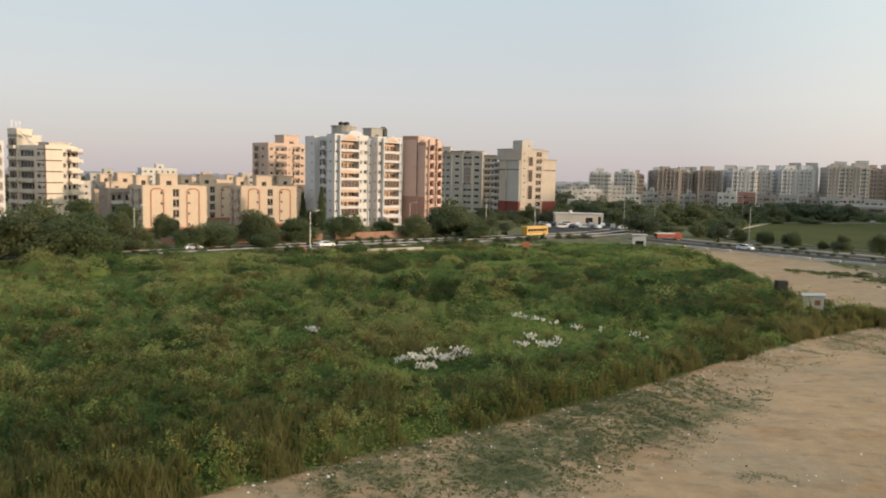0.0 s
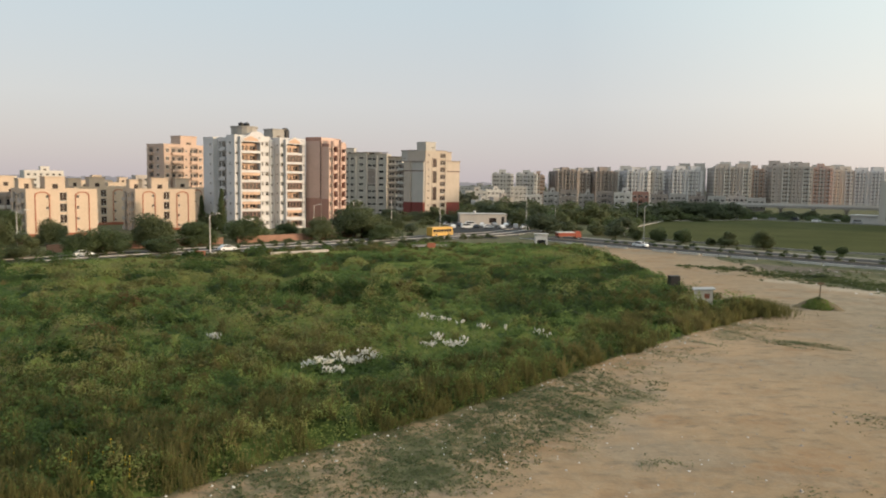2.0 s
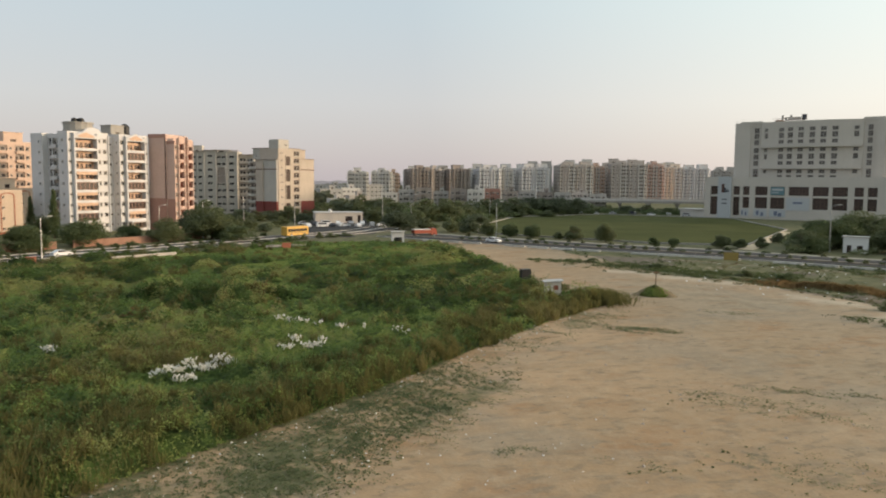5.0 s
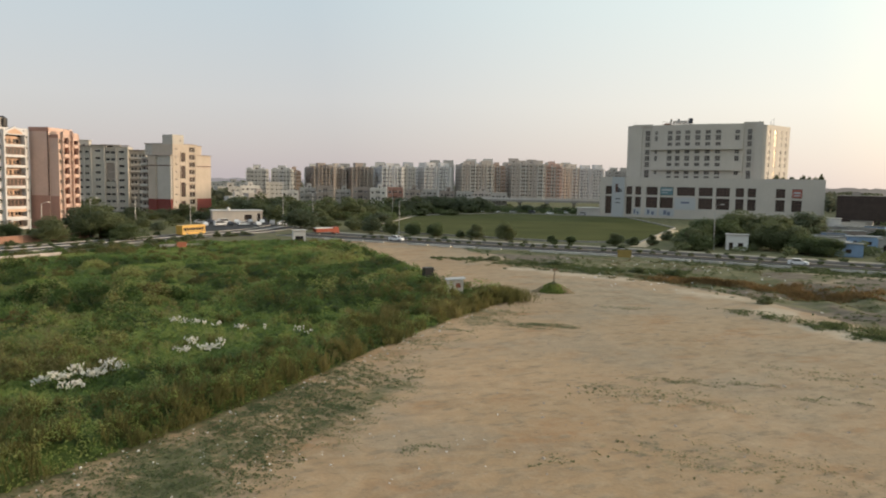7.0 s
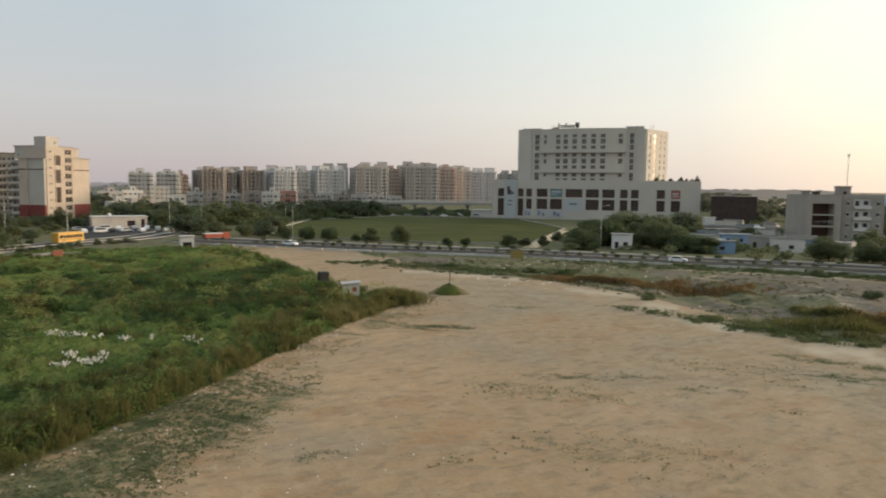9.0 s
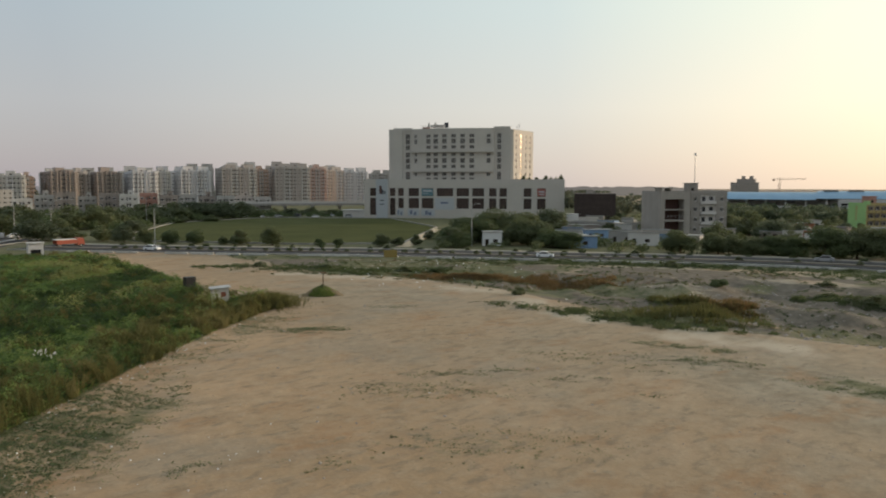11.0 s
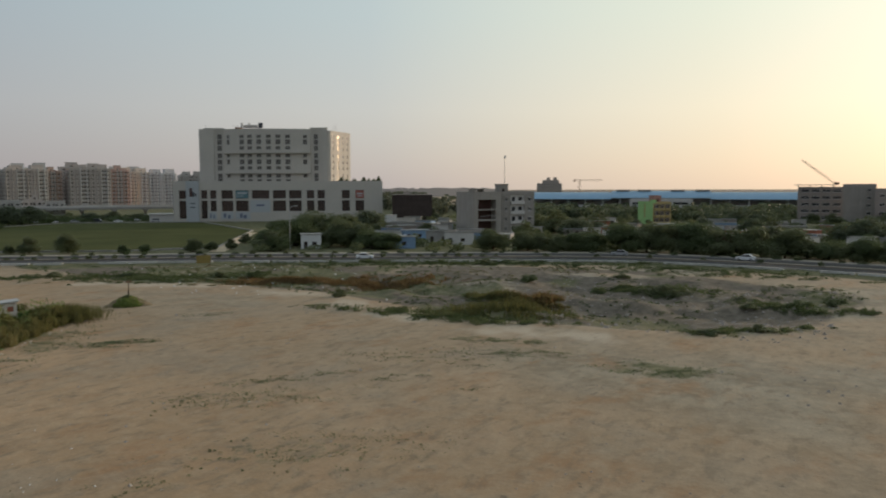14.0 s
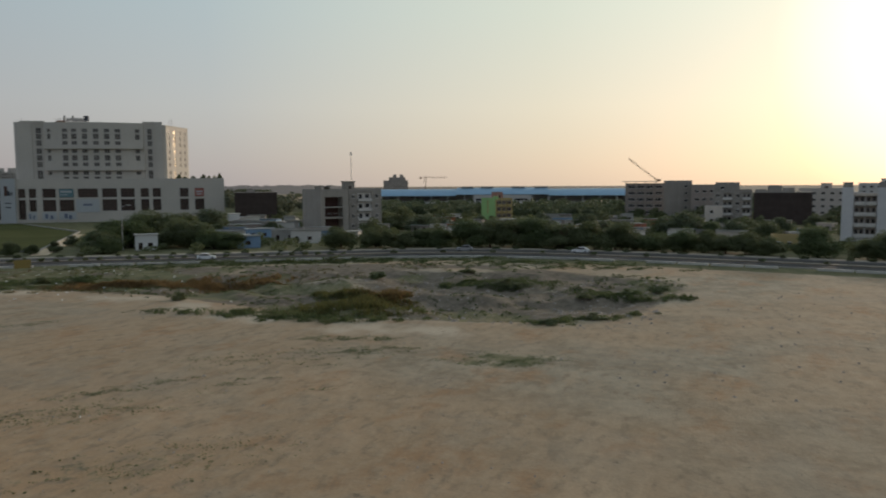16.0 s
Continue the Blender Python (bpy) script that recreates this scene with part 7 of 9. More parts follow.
# the hut on the field's edge, a black tank beside it, and the mound on the sand
t = thing("hut", "small whitewashed brick hut with a sloping sheet roof", "hut", pose(48.7, 98.6, gz(49, 99) - 0.1, 0, 0, -20))
s = Shape()
s.facade((0, 0, 0), (1, 0, 0), 2.3, 2.4, [(1.2, 1.9, 1.25, 1.95, 0.15, 0)])
s.facade((0, 1.8, 0), (0, -1, 0), 1.8, 2.4, [])
s.facade((2.3, 0, 0), (0, 1, 0), 1.8, 2.4, [])
s.facade((2.3, 1.8, 0), (-1, 0, 0), 2.3, 2.4, [])
part("wall", s, IVORY, t)
s = Shape()
s.box(1.2, 0.15, 1.25, 1.9, 0.2, 1.95)
part("shutter", s, BRICK, t, "brown wooden shutter")
s = Shape()
s.extrude([(-0.3, 2.39), (2.6, 2.60), (2.6, 2.70), (-0.3, 2.49)], -0.3, 2.1)
s.box(0, 0, 2.38, 2.3, 1.8, 2.42)
part("roof", s, SHEET, t, "pale sheet roof")
t = thing("tank_stand", "black plastic tank on a low frame in weeds", "water tank", pose(49.9, 108.4, gz(50, 108)))
s = Shape()
s.box(-0.75, -0.6, 1.5, 0.75, 0.6, 3.1)
part("tank", s, TANKBLACK, t)
for u in (-0.6, 0.5):
    for v in (-0.5, 0.4):
        s = Shape()
        s.box(u, v, 0, u + 0.1, v + 0.1, 1.5)
        part("leg", s, RUST, t)


def mound(x, y, r, h, label, seed=0):
    g = np.random.default_rng(seed)
    n, m = 26, 9
    verts, faces = [], []
    for j in range(m + 1):
        for i in range(n):
            a = 2 * np.pi * i / n
            f = j / m
            wob = 1 + 0.25 * math.sin(2 * a + seed) + 0.12 * math.sin(5 * a)
            rr = r * f * wob
            verts.append((x + rr * math.cos(a), y + rr * math.sin(a), gz(x, y) - 0.05 + h * (1 - f ** 1.4) * (1 + 0.15 * g.normal() * f * (1 - f) * 4)))
    for j in range(m):
        for i in range(n):
            faces.append((j * n + i, j * n + (i + 1) % n, (j + 1) * n + (i + 1) % n, (j + 1) * n + i))
    return tagged(new("earth_mound", raw_mesh("earth_mound", np.array(verts), np.array(faces)[:, ::-1], [material("earth_heap", (0.19, 0.145, 0.085), 0.4, 0.8, 8, 0.95, bump=0.6)], smooth=True)), label, "mound")


mound(66.0, 96.5, 2.7, 1.35, "dark earth mound overgrown with weeds on the sand", 3)
for dx, dy, h, w in ((0, 0, 1.3, 1.6), (-1.6, 1.2, 1.0, 1.6), (1.5, -1.1, 1.0, 1.5), (-2.8, 2.0, 0.6, 1.6), (2.8, -2.2, 0.5, 1.5)):
    shrub(66 + dx * 0.72, 96.5 + dy * 0.72, h * 0.5, w * 0.75, "weeds growing on the earth mound", "weeds on the mound", gz(66, 96.5) + 1.15 * max(0.0, 1 - math.hypot(dx, dy) / 3.4))
t = thing("marker_post", "thin wooden post standing on the earth mound", "post", pose(66.4, 96.9, gz(66, 96) + 1.2))
s = Shape()
s.tube((0, 0, 0), (0.05, 0, 2.5), 0.09, 0.07, 6)
part("post", s, BARK, t)
s = Shape()
s.box(-0.45, -0.05, 2.1, 0.55, 0.05, 2.3)
part("board", s, BARK, t)
t = thing("road_sign", "faded yellow board on two posts by the road", "sign", pose(108.3, 131.0, gz(108, 131), 0, 0, -39))
s = Shape()
s.box(-1.5, -0.05, 0.7, 1.5, 0.05, 2.4)
part("board", s, SIGNYELLOW, t)
for u in (-1.2, 1.1):
    s = Shape()
    s.box(u, 0.05, 0, u + 0.1, 0.15, 2.2)
    part("post", s, RUST, t)


def street_lamp(x, y, h, yaw, double=True):
    t = thing("street_lamp", "tall grey steel street lamp with %s" % ("two arms" if double else "one arm"), "street lamp", pose(x, y, gz(x, y), 0, 0, yaw), "street lamps")
    s = Shape()
    s.tube((0, 0, 0), (0, 0, 0.9), 0.22, 0.20, 8)
    s.tube((0, 0, 0.9), (0, 0, h), 0.13, 0.08, 8)
    part("pole", s, STEEL, t)
    for sgn in ((1, -1) if double else (1,)):
        s = Shape()
        s.tube((0, 0, h - 0.1), (sgn * 0.9, 0, h + 0.35), 0.05, 0.05, 6)
        s.tube((sgn * 0.9, 0, h + 0.35), (sgn * 1.7, 0, h + 0.45), 0.05, 0.04, 6)
        part("arm", s, STEEL, t)
        s = Shape()
        s.box(min(sgn * 1.3, sgn * 2.3), -0.18, h + 0.34, max(sgn * 1.3, sgn * 2.3), 0.18, h + 0.54)
        part("lamp_head", s, FRAME, t)


for x, y, h, dbl in ((1.9, 222, 10.5, True), (16.1, 272, 11, True), (29.4, 236, 10.5, False), (69.0, 283, 11.5, True), (-30.8, 174, 8.5, False), (-66.1, 160, 9.5, False), (88, 213, 10.5, False), (152.6, 148.2, 11.5, False), (84, 295, 11, True), (100, 330, 11, True), (128, 318, 11.5, True), (-10, 230, 9, False)):
    street_lamp(x, y, h, math.degrees(math.atan2(-x, y)) + 8, dbl)

# compound wall before the flats, in panels
panel = Shape()
panel.box(-2.0, -0.12, 0, 2.0, 0.12, 1.7)
panel.box(-2.0, -0.2, 1.7, 2.0, 0.2, 1.82)
panel.box(-2.0, -0.2, 0, -1.65, -0.12, 1.7)
panel_mesh = panel.weld().mesh("boundary_wall", [material("weathered_red_wall", (0.30, 0.17, 0.12), 0.25, 0.4, 8, 0.9, streaks=0.6)])
for k, (x, y, a) in enumerate(every(LEFT_ROAD, -16.5, 4.0, 12)):
    if x > 4 or k % 11 == 7:
        continue
    ob = new("boundary_wall", panel_mesh)
    ob.matrix_basis = pose(x, y, gz(x, y), 0, 0, a)
    tagged(ob, "weathered reddish boundary wall panel before the flats", "wall", "boundary wall panels")
low = Shape()
low.box(-2.4, -0.15, 0, 2.4, 0.15, 1.0)
low_mesh = low.mesh("low_wall", [BEIGE])
for x, y, a in ((-14.5, 166.5, 33), (-10.4, 169.1, 33), (-6.3, 171.7, 30), (18.6, 186.6, 8), (23.6, 187.4, 8)):
    ob = new("low_wall", low_mesh)
    ob.matrix_basis = pose(x, y, gz(x, y), 0, 0, a)
    tagged(ob, "low cream boundary wall at the field's far edge", "low wall", "low walls behind the field")
for x, y, w, mat, label in ((20.9, 184.6, 2.0, BRICK, "brick-red switch box at the field's edge"), (-30.5, 161.5, 1.6, BRICK, "rust-red switch box at the field's edge")):
    s = Shape()
    s.box(-w / 2, -0.5, 0.15, w / 2, 0.5, 1.5)
    s.box(-w / 2 - 0.1, -0.6, 0, w / 2 + 0.1, 0.6, 0.15)
    s.box(-w / 2 - 0.1, -0.6, 1.5, w / 2 + 0.1, 0.6, 1.62)
    solid("switch_box", s, mat, label, "switch box", pose(x, y, gz(x, y)))
t = thing("booth", "small white roadside booth with a dark opening", "booth", pose(49.6, 192.5, gz(50, 192), 0, 0, -8))
s = Shape()
s.facade((0, 0, 0), (1, 0, 0), 3.2, 3.4, [(0.5, 2.7, 0.6, 1.9, 0.5, 0)])
s.facade((0, 2.4, 0), (0, -1, 0), 2.4, 3.4, [])
s.facade((3.2, 0, 0), (0, 1, 0), 2.4, 3.4, [])
s.facade((3.2, 2.4, 0), (-1, 0, 0), 3.2, 3.4, [])
part("wall", s, WHITE, t)
s = Shape()
s.box(0.5, 0.5, 0.6, 2.7, 0.56, 1.9)
part("hatch", s, TANKBLACK, t)
s = Shape()
s.box(-0.3, -0.5, 3.4, 3.5, 2.6, 3.55)
part("roof", s, PALEGREY, t)


# ---- vehicles ----
def wheels(t, xs, half, r, width=0.22):
    key = ("wheel", r, width)
    if key not in CACHE:
        s = Shape()
        s.tube((0, -width / 2, 0), (0, width / 2, 0), r, r, 14)
        CACHE[key] = s.mesh("wheel", [TYRE])
        s = Shape()
        s.tube((0, -width / 2 - 0.02, 0), (0, width / 2 + 0.02, 0), r * 0.55, r * 0.55, 10)
        CACHE[key + ("rim",)] = s.mesh("rim", [STEEL])
    for x in xs:
        for y in (-half, half):
            wh = part("wheel", CACHE[key], None, t, at=pose(x, y, r))
            part("rim", CACHE[key + ("rim",)], None, wh)


def car(x, y, z, yaw, paint, label, van=False):
    t = thing("car", label, "car", pose(x, y, z, 0, 0, yaw), "cars on the roads")
    s = Shape()
    if van:
        outline = [(-2.0, 0.3), (2.0, 0.3), (2.05, 0.95), (1.75, 1.1), (1.3, 1.78), (-1.9, 1.82), (-2.05, 1.0)]
        glass = [((-1.85, 1.1), (1.5, 1.1), (1.2, 1.68), (-1.8, 1.7))]
    else:
        outline = [(-2.0, 0.28), (2.0, 0.28), (2.05, 0.62), (1.9, 0.80), (1.0, 0.92), (0.35, 1.42), (-1.0, 1.44), (-1.6, 0.98), (-2.05, 0.90)]
        glass = [((-1.45, 0.98), (0.85, 0.96), (0.3, 1.36), (-0.95, 1.37))]
    s.extrude(outline, -0.82, 0.82)
    part("body", s, paint, t)
    for g in glass:
        for y0, y1 in ((-0.835, -0.82), (0.82, 0.835)):
            s = Shape()
            s.extrude(list(g), y0, y1)
            part("side_window", s, GLASS, t)
    a, b = (outline[4], outline[3]) if van else (outline[5], outline[4])
    s = Shape()
    s.poly([(b[0] + 0.02, -0.72, b[1] + 0.03), (b[0] + 0.02, 0.72, b[1] + 0.03), (a[0] + 0.02, 0.66, a[1] - 0.02), (a[0] + 0.02, -0.66, a[1] - 0.02)])
    part("windscreen", s, GLASS, t)
    wheels(t, (-1.3, 1.3), 0.74, 0.31)
    return t


for k, (off, at, paint, label, van) in enumerate(((4.2, 138, WHITEPAINT, "white saloon car on the near carriageway", False),
                                                  (-4.6, 198, SILVERPAINT, "silver saloon car on the far carriageway", False), (-4.4, 225, WHITEPAINT, "white saloon car on the far carriageway", False), (3.8, 38, WHITEPAINT, "white car near the junction", False))):
    x, y, a = every(RIGHT_ROAD, off, 400, at)[0]
    car(x, y, 0.40, a + (0 if off > 0 else 180), paint, label, van)
for off, at, paint, label, van in ((-3.5, 88, WHITEPAINT, "white car on the road behind the field", False), (2.0, 118, WHITEPAINT, "white car on the road behind the field", False), ):
    x, y, a = every(LEFT_ROAD, off, 400, at)[0]
    car(x, y, 0.08, a, paint, label, van)
lot = random.Random(9)
for k in range(13):
    x, y = 38 + (k % 7) * 4.6 + lot.uniform(-0.6, 0.6), (268 if k < 7 else 281) + lot.uniform(-1, 1)
    car(x, y, 0.10, lot.choice((80, 95, 265, 10)), lot.choice((WHITEPAINT, WHITEPAINT, SILVERPAINT, DARKPAINT)), "parked car on the asphalt junction", k % 4 == 1)
for k in range(9):
    x, y, _ = polar(27.5 + k * 1.25 + lot.uniform(-0.2, 0.2), 408 + lot.uniform(-6, 14))
    car(x, y, 0.0, lot.uniform(-60, -20), lot.choice((WHITEPAINT, WHITEPAINT, SILVERPAINT, DARKPAINT)), "parked car beyond the lawn", k % 3 == 1)


def bus(x, y, z, yaw):
    t = thing("bus", "yellow school bus on the road behind the field", "bus", pose(x, y, z, 0, 0, yaw))
    s = Shape()
    s.extrude([(-4.4, 0.45), (4.4, 0.45), (4.5, 1.3), (4.3, 2.9), (4.0, 3.05), (-4.3, 3.05), (-4.45, 2.9)], -1.2, 1.2)
    part("body", s, YELLOWPAINT, t)
    for sgn in (-1, 1):
        for i in range(7):
            s = Shape()
            u = -4.0 + i * 1.14
            s.box(u, sgn * 1.2 - 0.02, 1.55, u + 0.98, sgn * 1.2 + 0.02, 2.35)
            part("side_window", s, GLASS, t)
        s = Shape()
        s.box(-4.4, sgn * 1.2 - 0.015, 1.15, 4.4, sgn * 1.2 + 0.015, 1.27)
        part("stripe", s, DARKPAINT, t)
    s = Shape()
    s.poly([(4.5, -1.05, 1.45), (4.5, 1.05, 1.45), (4.33, 1.05, 2.75), (4.33, -1.05, 2.75)])
    part("windscreen", s, GLASS, t)
    wheels(t, (-2.7, 2.9), 1.06, 0.48, 0.3)


bus(28.2, 226.0, 0.08, 38)
t = thing("lorry", "orange-red goods lorry parked at the junction", "lorry", pose(66.0, 217.5, 0.1, 0, 0, 8))
s = Shape()
s.box(-3.6, -1.15, 0.95, 1.9, 1.15, 1.1)
part("bed", s, RUST, t)
for y0 in (-1.15, 1.07):
    s = Shape()
    s.box(-3.6, y0, 1.1, 1.9, y0 + 0.08, 2.1)
    part("side_board", s, REDPAINT, t)
s = Shape()
s.box(-3.6, -1.2, 2.1, 1.9, 1.2, 2.28)
part("cover", s, LITTER, t, "pale tarpaulin cover")
s = Shape()
s.extrude([(2.05, 0.6), (3.9, 0.6), (3.95, 1.5), (3.6, 2.5), (2.05, 2.55)], -1.1, 1.1)
part("cab", s, REDPAINT, t)
s = Shape()
s.poly([(3.95, -0.95, 1.5), (3.95, 0.95, 1.5), (3.66, 0.95, 2.38), (3.66, -0.95, 2.38)])
part("windscreen", s, GLASS, t)
wheels(t, (-2.6, 3.0), 1.0, 0.46, 0.28)


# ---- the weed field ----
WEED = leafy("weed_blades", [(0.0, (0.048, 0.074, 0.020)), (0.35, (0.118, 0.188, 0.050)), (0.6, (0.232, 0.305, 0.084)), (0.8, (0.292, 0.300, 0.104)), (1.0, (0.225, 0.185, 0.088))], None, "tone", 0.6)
SCRUB = leafy("dry_scrub_leaves", [(0.0, (0.066, 0.088, 0.036)), (0.4, (0.118, 0.146, 0.060)), (0.7, (0.160, 0.155, 0.076)), (1.0, (0.185, 0.145, 0.078))], None, "tone", 0.7)
CREEPER = leafy("dusty_creeper_leaves", [(0.0, (0.098, 0.126, 0.058)), (0.5, (0.172, 0.204, 0.098)), (1.0, (0.255, 0.248, 0.140))], None, "tone", 0.7)
RUSTY = leafy("rusty_grass_blades", [(0.0, (0.085, 0.070, 0.032)), (0.5, (0.165, 0.112, 0.050)), (1.0, (0.250, 0.162, 0.076))], None, "tone", 0.7)
REED = leafy("olive_reed_blades", [(0.0, (0.062, 0.068, 0.024)), (0.5, (0.150, 0.142, 0.050)), (1.0, (0.215, 0.185, 0.078))], None, "tone", 0.7)
CELL, FX0, FY0, FNX, FNY = 0.3, -99.0, 21.0, 545, 580   # a raster over the field


PLUMES = [(-13.6, 77.3, 2.0), (-0.2, 65.2, 5.0), (10, 72.8, 3.4), (10.3, 85.5, 2.5), (14.8, 81, 2.5), (20.7, 76.4, 2.0)]   # where the plume grass stands


def drifts():
    """Height and tone of the weeds over the field: thousands of rounded clumps of several kinds that grow into one another."""
    gx, gy = FX0 + CELL * np.arange(FNX), FY0 + CELL * np.arange(FNY)
    X, Y = np.meshgrid(gx, gy)
    front = line_gap(X, Y, FIELD_FRONT)
    back = line_gap(X, Y, FIELD_FRONT[-1:] + FIELD_BACK)
    height = 0.22 + 0.25 * vnoise(X, Y, 5, 1)
    tone = 0.50 + 0.5 * (fbm(X, Y, 13, 2) - 0.5)
    r = np.random.default_rng(300)
    n = 10000
    bx, by = r.uniform(FX0, FX0 + CELL * FNX, n), r.uniform(FY0, FY0 + CELL * FNY, n)
    keep = inside(bx, by, FIELD)
    bx, by = bx[keep], by[keep]
    f, bk, d = line_gap(bx, by, FIELD_FRONT), line_gap(bx, by, FIELD_FRONT[-1:] + FIELD_BACK), np.hypot(bx, by)
    tall = smooth(0.47, 0.66, fbm(bx, by, 20, 5))
    rad = r.uniform(0.6, 1.9, len(bx)) * (0.8 + 0.9 * tall) * (0.8 + d / 200)
    hh = rad * r.uniform(0.45, 0.9, len(bx)) * (0.28 + 1.1 * tall)
    hh = np.minimum(hh, 1.3) + 0.35 * (1 - smooth(2, 8, f)) * r.uniform(0.4, 1.1, len(bx)) + 0.8 * (1 - smooth(1, 6, bk)) * r.uniform(0.6, 1.1, len(bx))
    hh = hh * (1 - 0.75 * np.exp(-((bx - 49.2) ** 2 + (by - 97.6) ** 2) / 16.0))
    tt = 0.50 + 1.3 * (fbm(bx, by, 26, 2) - 0.47) + 0.45 * (fbm(bx, by, 6, 3) - 0.5) + 0.06 * r.normal(size=len(bx)) - 0.26 * tall
    tt = tt + 0.30 * (1 - smooth(1, 9, f)) * (vnoise(bx, by, 6, 3) - 0.1)
    tt = tt + 0.34 * patch(bx, by, -42, 122, 40, 14, 20) + 0.22 * patch(bx, by, 20, 122, 20, 9, 0) + 0.2 * patch(bx, by, -12, 96, 14, 6, 0)
    tt = tt - 0.22 * smooth(5, 45, bx) + 0.08 * smooth(0, -35, bx)
    # tone rises with distance, painting in the sunlit tips seen at a grazing angle
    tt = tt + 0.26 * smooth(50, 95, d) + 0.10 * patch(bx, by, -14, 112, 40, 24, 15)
    for px, py, pr in PLUMES:
        hh = hh * (1 - 0.85 * np.exp(-((bx - px) ** 2 + (by - py + 1.5) ** 2) / (2 * pr * pr)))
    # the large dark bushes
    big = [(0.4, 103, 3.0, 2.2), (1.8, 102, 3.0, 2.4), (3.0, 100, 2.6, 2.0), (-0.8, 106, 2.6, 1.9), (-4.3, 90, 2.0, 1.9), (-3.4, 89, 1.7, 1.6), (-6.0, 136, 3.0, 2.4), (-5.0, 134, 2.6, 2.5), (-4.2, 131, 2.4, 2.3), (-8, 140, 3, 2.1),
           (-24.6, 144, 2.6, 2.4), (-11.4, 148, 2.4, 2.6), (2, 138, 3.4, 1.8), (9, 118, 3.2, 1.8), (14, 116, 3.2, 1.9), (12, 136, 4, 1.7), (5, 126, 3, 1.7), (-15, 90, 2.4, 1.5), (-17, 78, 2.4, 1.6), (-20, 64, 2.2, 1.7), (-24, 58, 2.2, 1.7), (-18, 52, 1.9, 1.6), (-26, 73, 2.6, 1.7), (-8, 74, 2.0, 1.4), (-21, 46, 1.8, 1.7), (-12, 60, 1.8, 1.4), (-27, 50, 2.2, 1.8)]
    for az, dd, rr, h in big:
        for k in range(5):
            u, v, _ = polar(az + r.normal() * rr * 0.5 / dd * 57, dd + r.normal() * rr * 0.5)
            bx, by, rad, hh, tt = np.append(bx, u), np.append(by, v), np.append(rad, rr * r.uniform(0.5, 0.9)), np.append(hh, h * r.uniform(0.7, 1.05)), np.append(tt, 0.10 + 0.12 * r.random())
    # single bushes: dark ones everywhere, olive ones towards the front
    for k in range(190):
        az, dd = r.uniform(-36, 28), r.uniform(38, 165)
        u, v, _ = polar(az, dd)
        if not inside(np.array([u]), np.array([v]), FIELD)[0]:
            continue
        if any((u - a) ** 2 + (v - b + 3) ** 2 < 30 for a, b, _ in PLUMES):
            continue
        rr, olive = r.uniform(0.9, 2.2) * (0.7 + dd / 130), r.random() < 0.45
        for q in range(3):
            bx, by = np.append(bx, u + r.normal() * rr * 0.45), np.append(by, v + r.normal() * rr * 0.45)
            rad, hh = np.append(rad, rr * r.uniform(0.5, 0.9)), np.append(hh, rr * r.uniform(0.55, 0.95))
            tt = np.append(tt, (0.72 + 0.2 * r.random()) if olive else (0.16 + 0.16 * r.random()))
    tt = np.minimum(tt, 0.80)
    order = np.argsort(hh)
    for i in order:
        q = int(rad[i] / CELL) + 1
        ci, cj = int((bx[i] - FX0) / CELL), int((by[i] - FY0) / CELL)
        i0, i1, j0, j1 = max(ci - q, 0), min(ci + q + 1, FNX), max(cj - q, 0), min(cj + q + 1, FNY)
        if i0 >= i1 or j0 >= j1:
            continue
        e = 1 - ((X[j0:j1, i0:i1] - bx[i]) ** 2 + (Y[j0:j1, i0:i1] - by[i]) ** 2) / rad[i] ** 2
        z = hh[i] * np.sqrt(np.maximum(e, 0))
        win = z > height[j0:j1, i0:i1]
        height[j0:j1, i0:i1][win] = z[win]
        tone[j0:j1, i0:i1][win] = tt[i]
    # small tufts on top, near the camera
    n = 15000
    az, dd = np.radians(r.uniform(-37, 34, n)), 36 + 80 * r.random(n) ** 1.2
    cx, cy = dd * np.sin(az), dd * np.cos(az)
    keep = inside(cx, cy, FIELD)
    for u, v, q, dist in zip(cx[keep], cy[keep], r.uniform(0.22, 0.62, keep.sum()), dd[keep]):
        ci, cj = int((u - FX0) / CELL), int((v - FY0) / CELL)
        q = q * (0.6 + dist / 110)
        w = int(q / CELL) + 1
        i0, i1, j0, j1 = max(ci - w, 0), min(ci + w + 1, FNX), max(cj - w, 0), min(cj + w + 1, FNY)
        if i0 >= i1 or j0 >= j1 or not (0 <= ci < FNX and 0 <= cj < FNY):
            continue
        e = np.maximum(1 - ((X[j0:j1, i0:i1] - u) ** 2 + (Y[j0:j1, i0:i1] - v) ** 2) / q ** 2, 0)
        height[j0:j1, i0:i1] += q * r.uniform(0.2, 0.7) * np.sqrt(e)
        tone[j0:j1, i0:i1] += (e > 0) * r.normal() * 0.06
    edge = np.minimum(front, np.minimum(back, line_gap(X, Y, FIELD_BACK[-1:] + FIELD_FAR)))
    tip = np.exp(-((X - 53) ** 2 + (Y - 93) ** 2) / 50.0)
    hut = 1 - 0.88 * np.exp(-((X - 47.9) ** 2 + (Y - 95.2) ** 2) / 16.0)   # trodden down before the hut
    return hut * (height + 0.8 * tip) * (0.06 + 0.94 * smooth(0.0, 1.5, edge) ** 0.7), tone


DRIFT_H, DRIFT_T = drifts()


def look_up(grid, x, y):
    return grid[np.clip(((np.asarray(y) - FY0) / CELL).astype(int), 0, FNY - 1), np.clip(((np.asarray(x) - FX0) / CELL).astype(int), 0, FNX - 1)]


def field_height(x, y):
    return look_up(DRIFT_H, x, y)


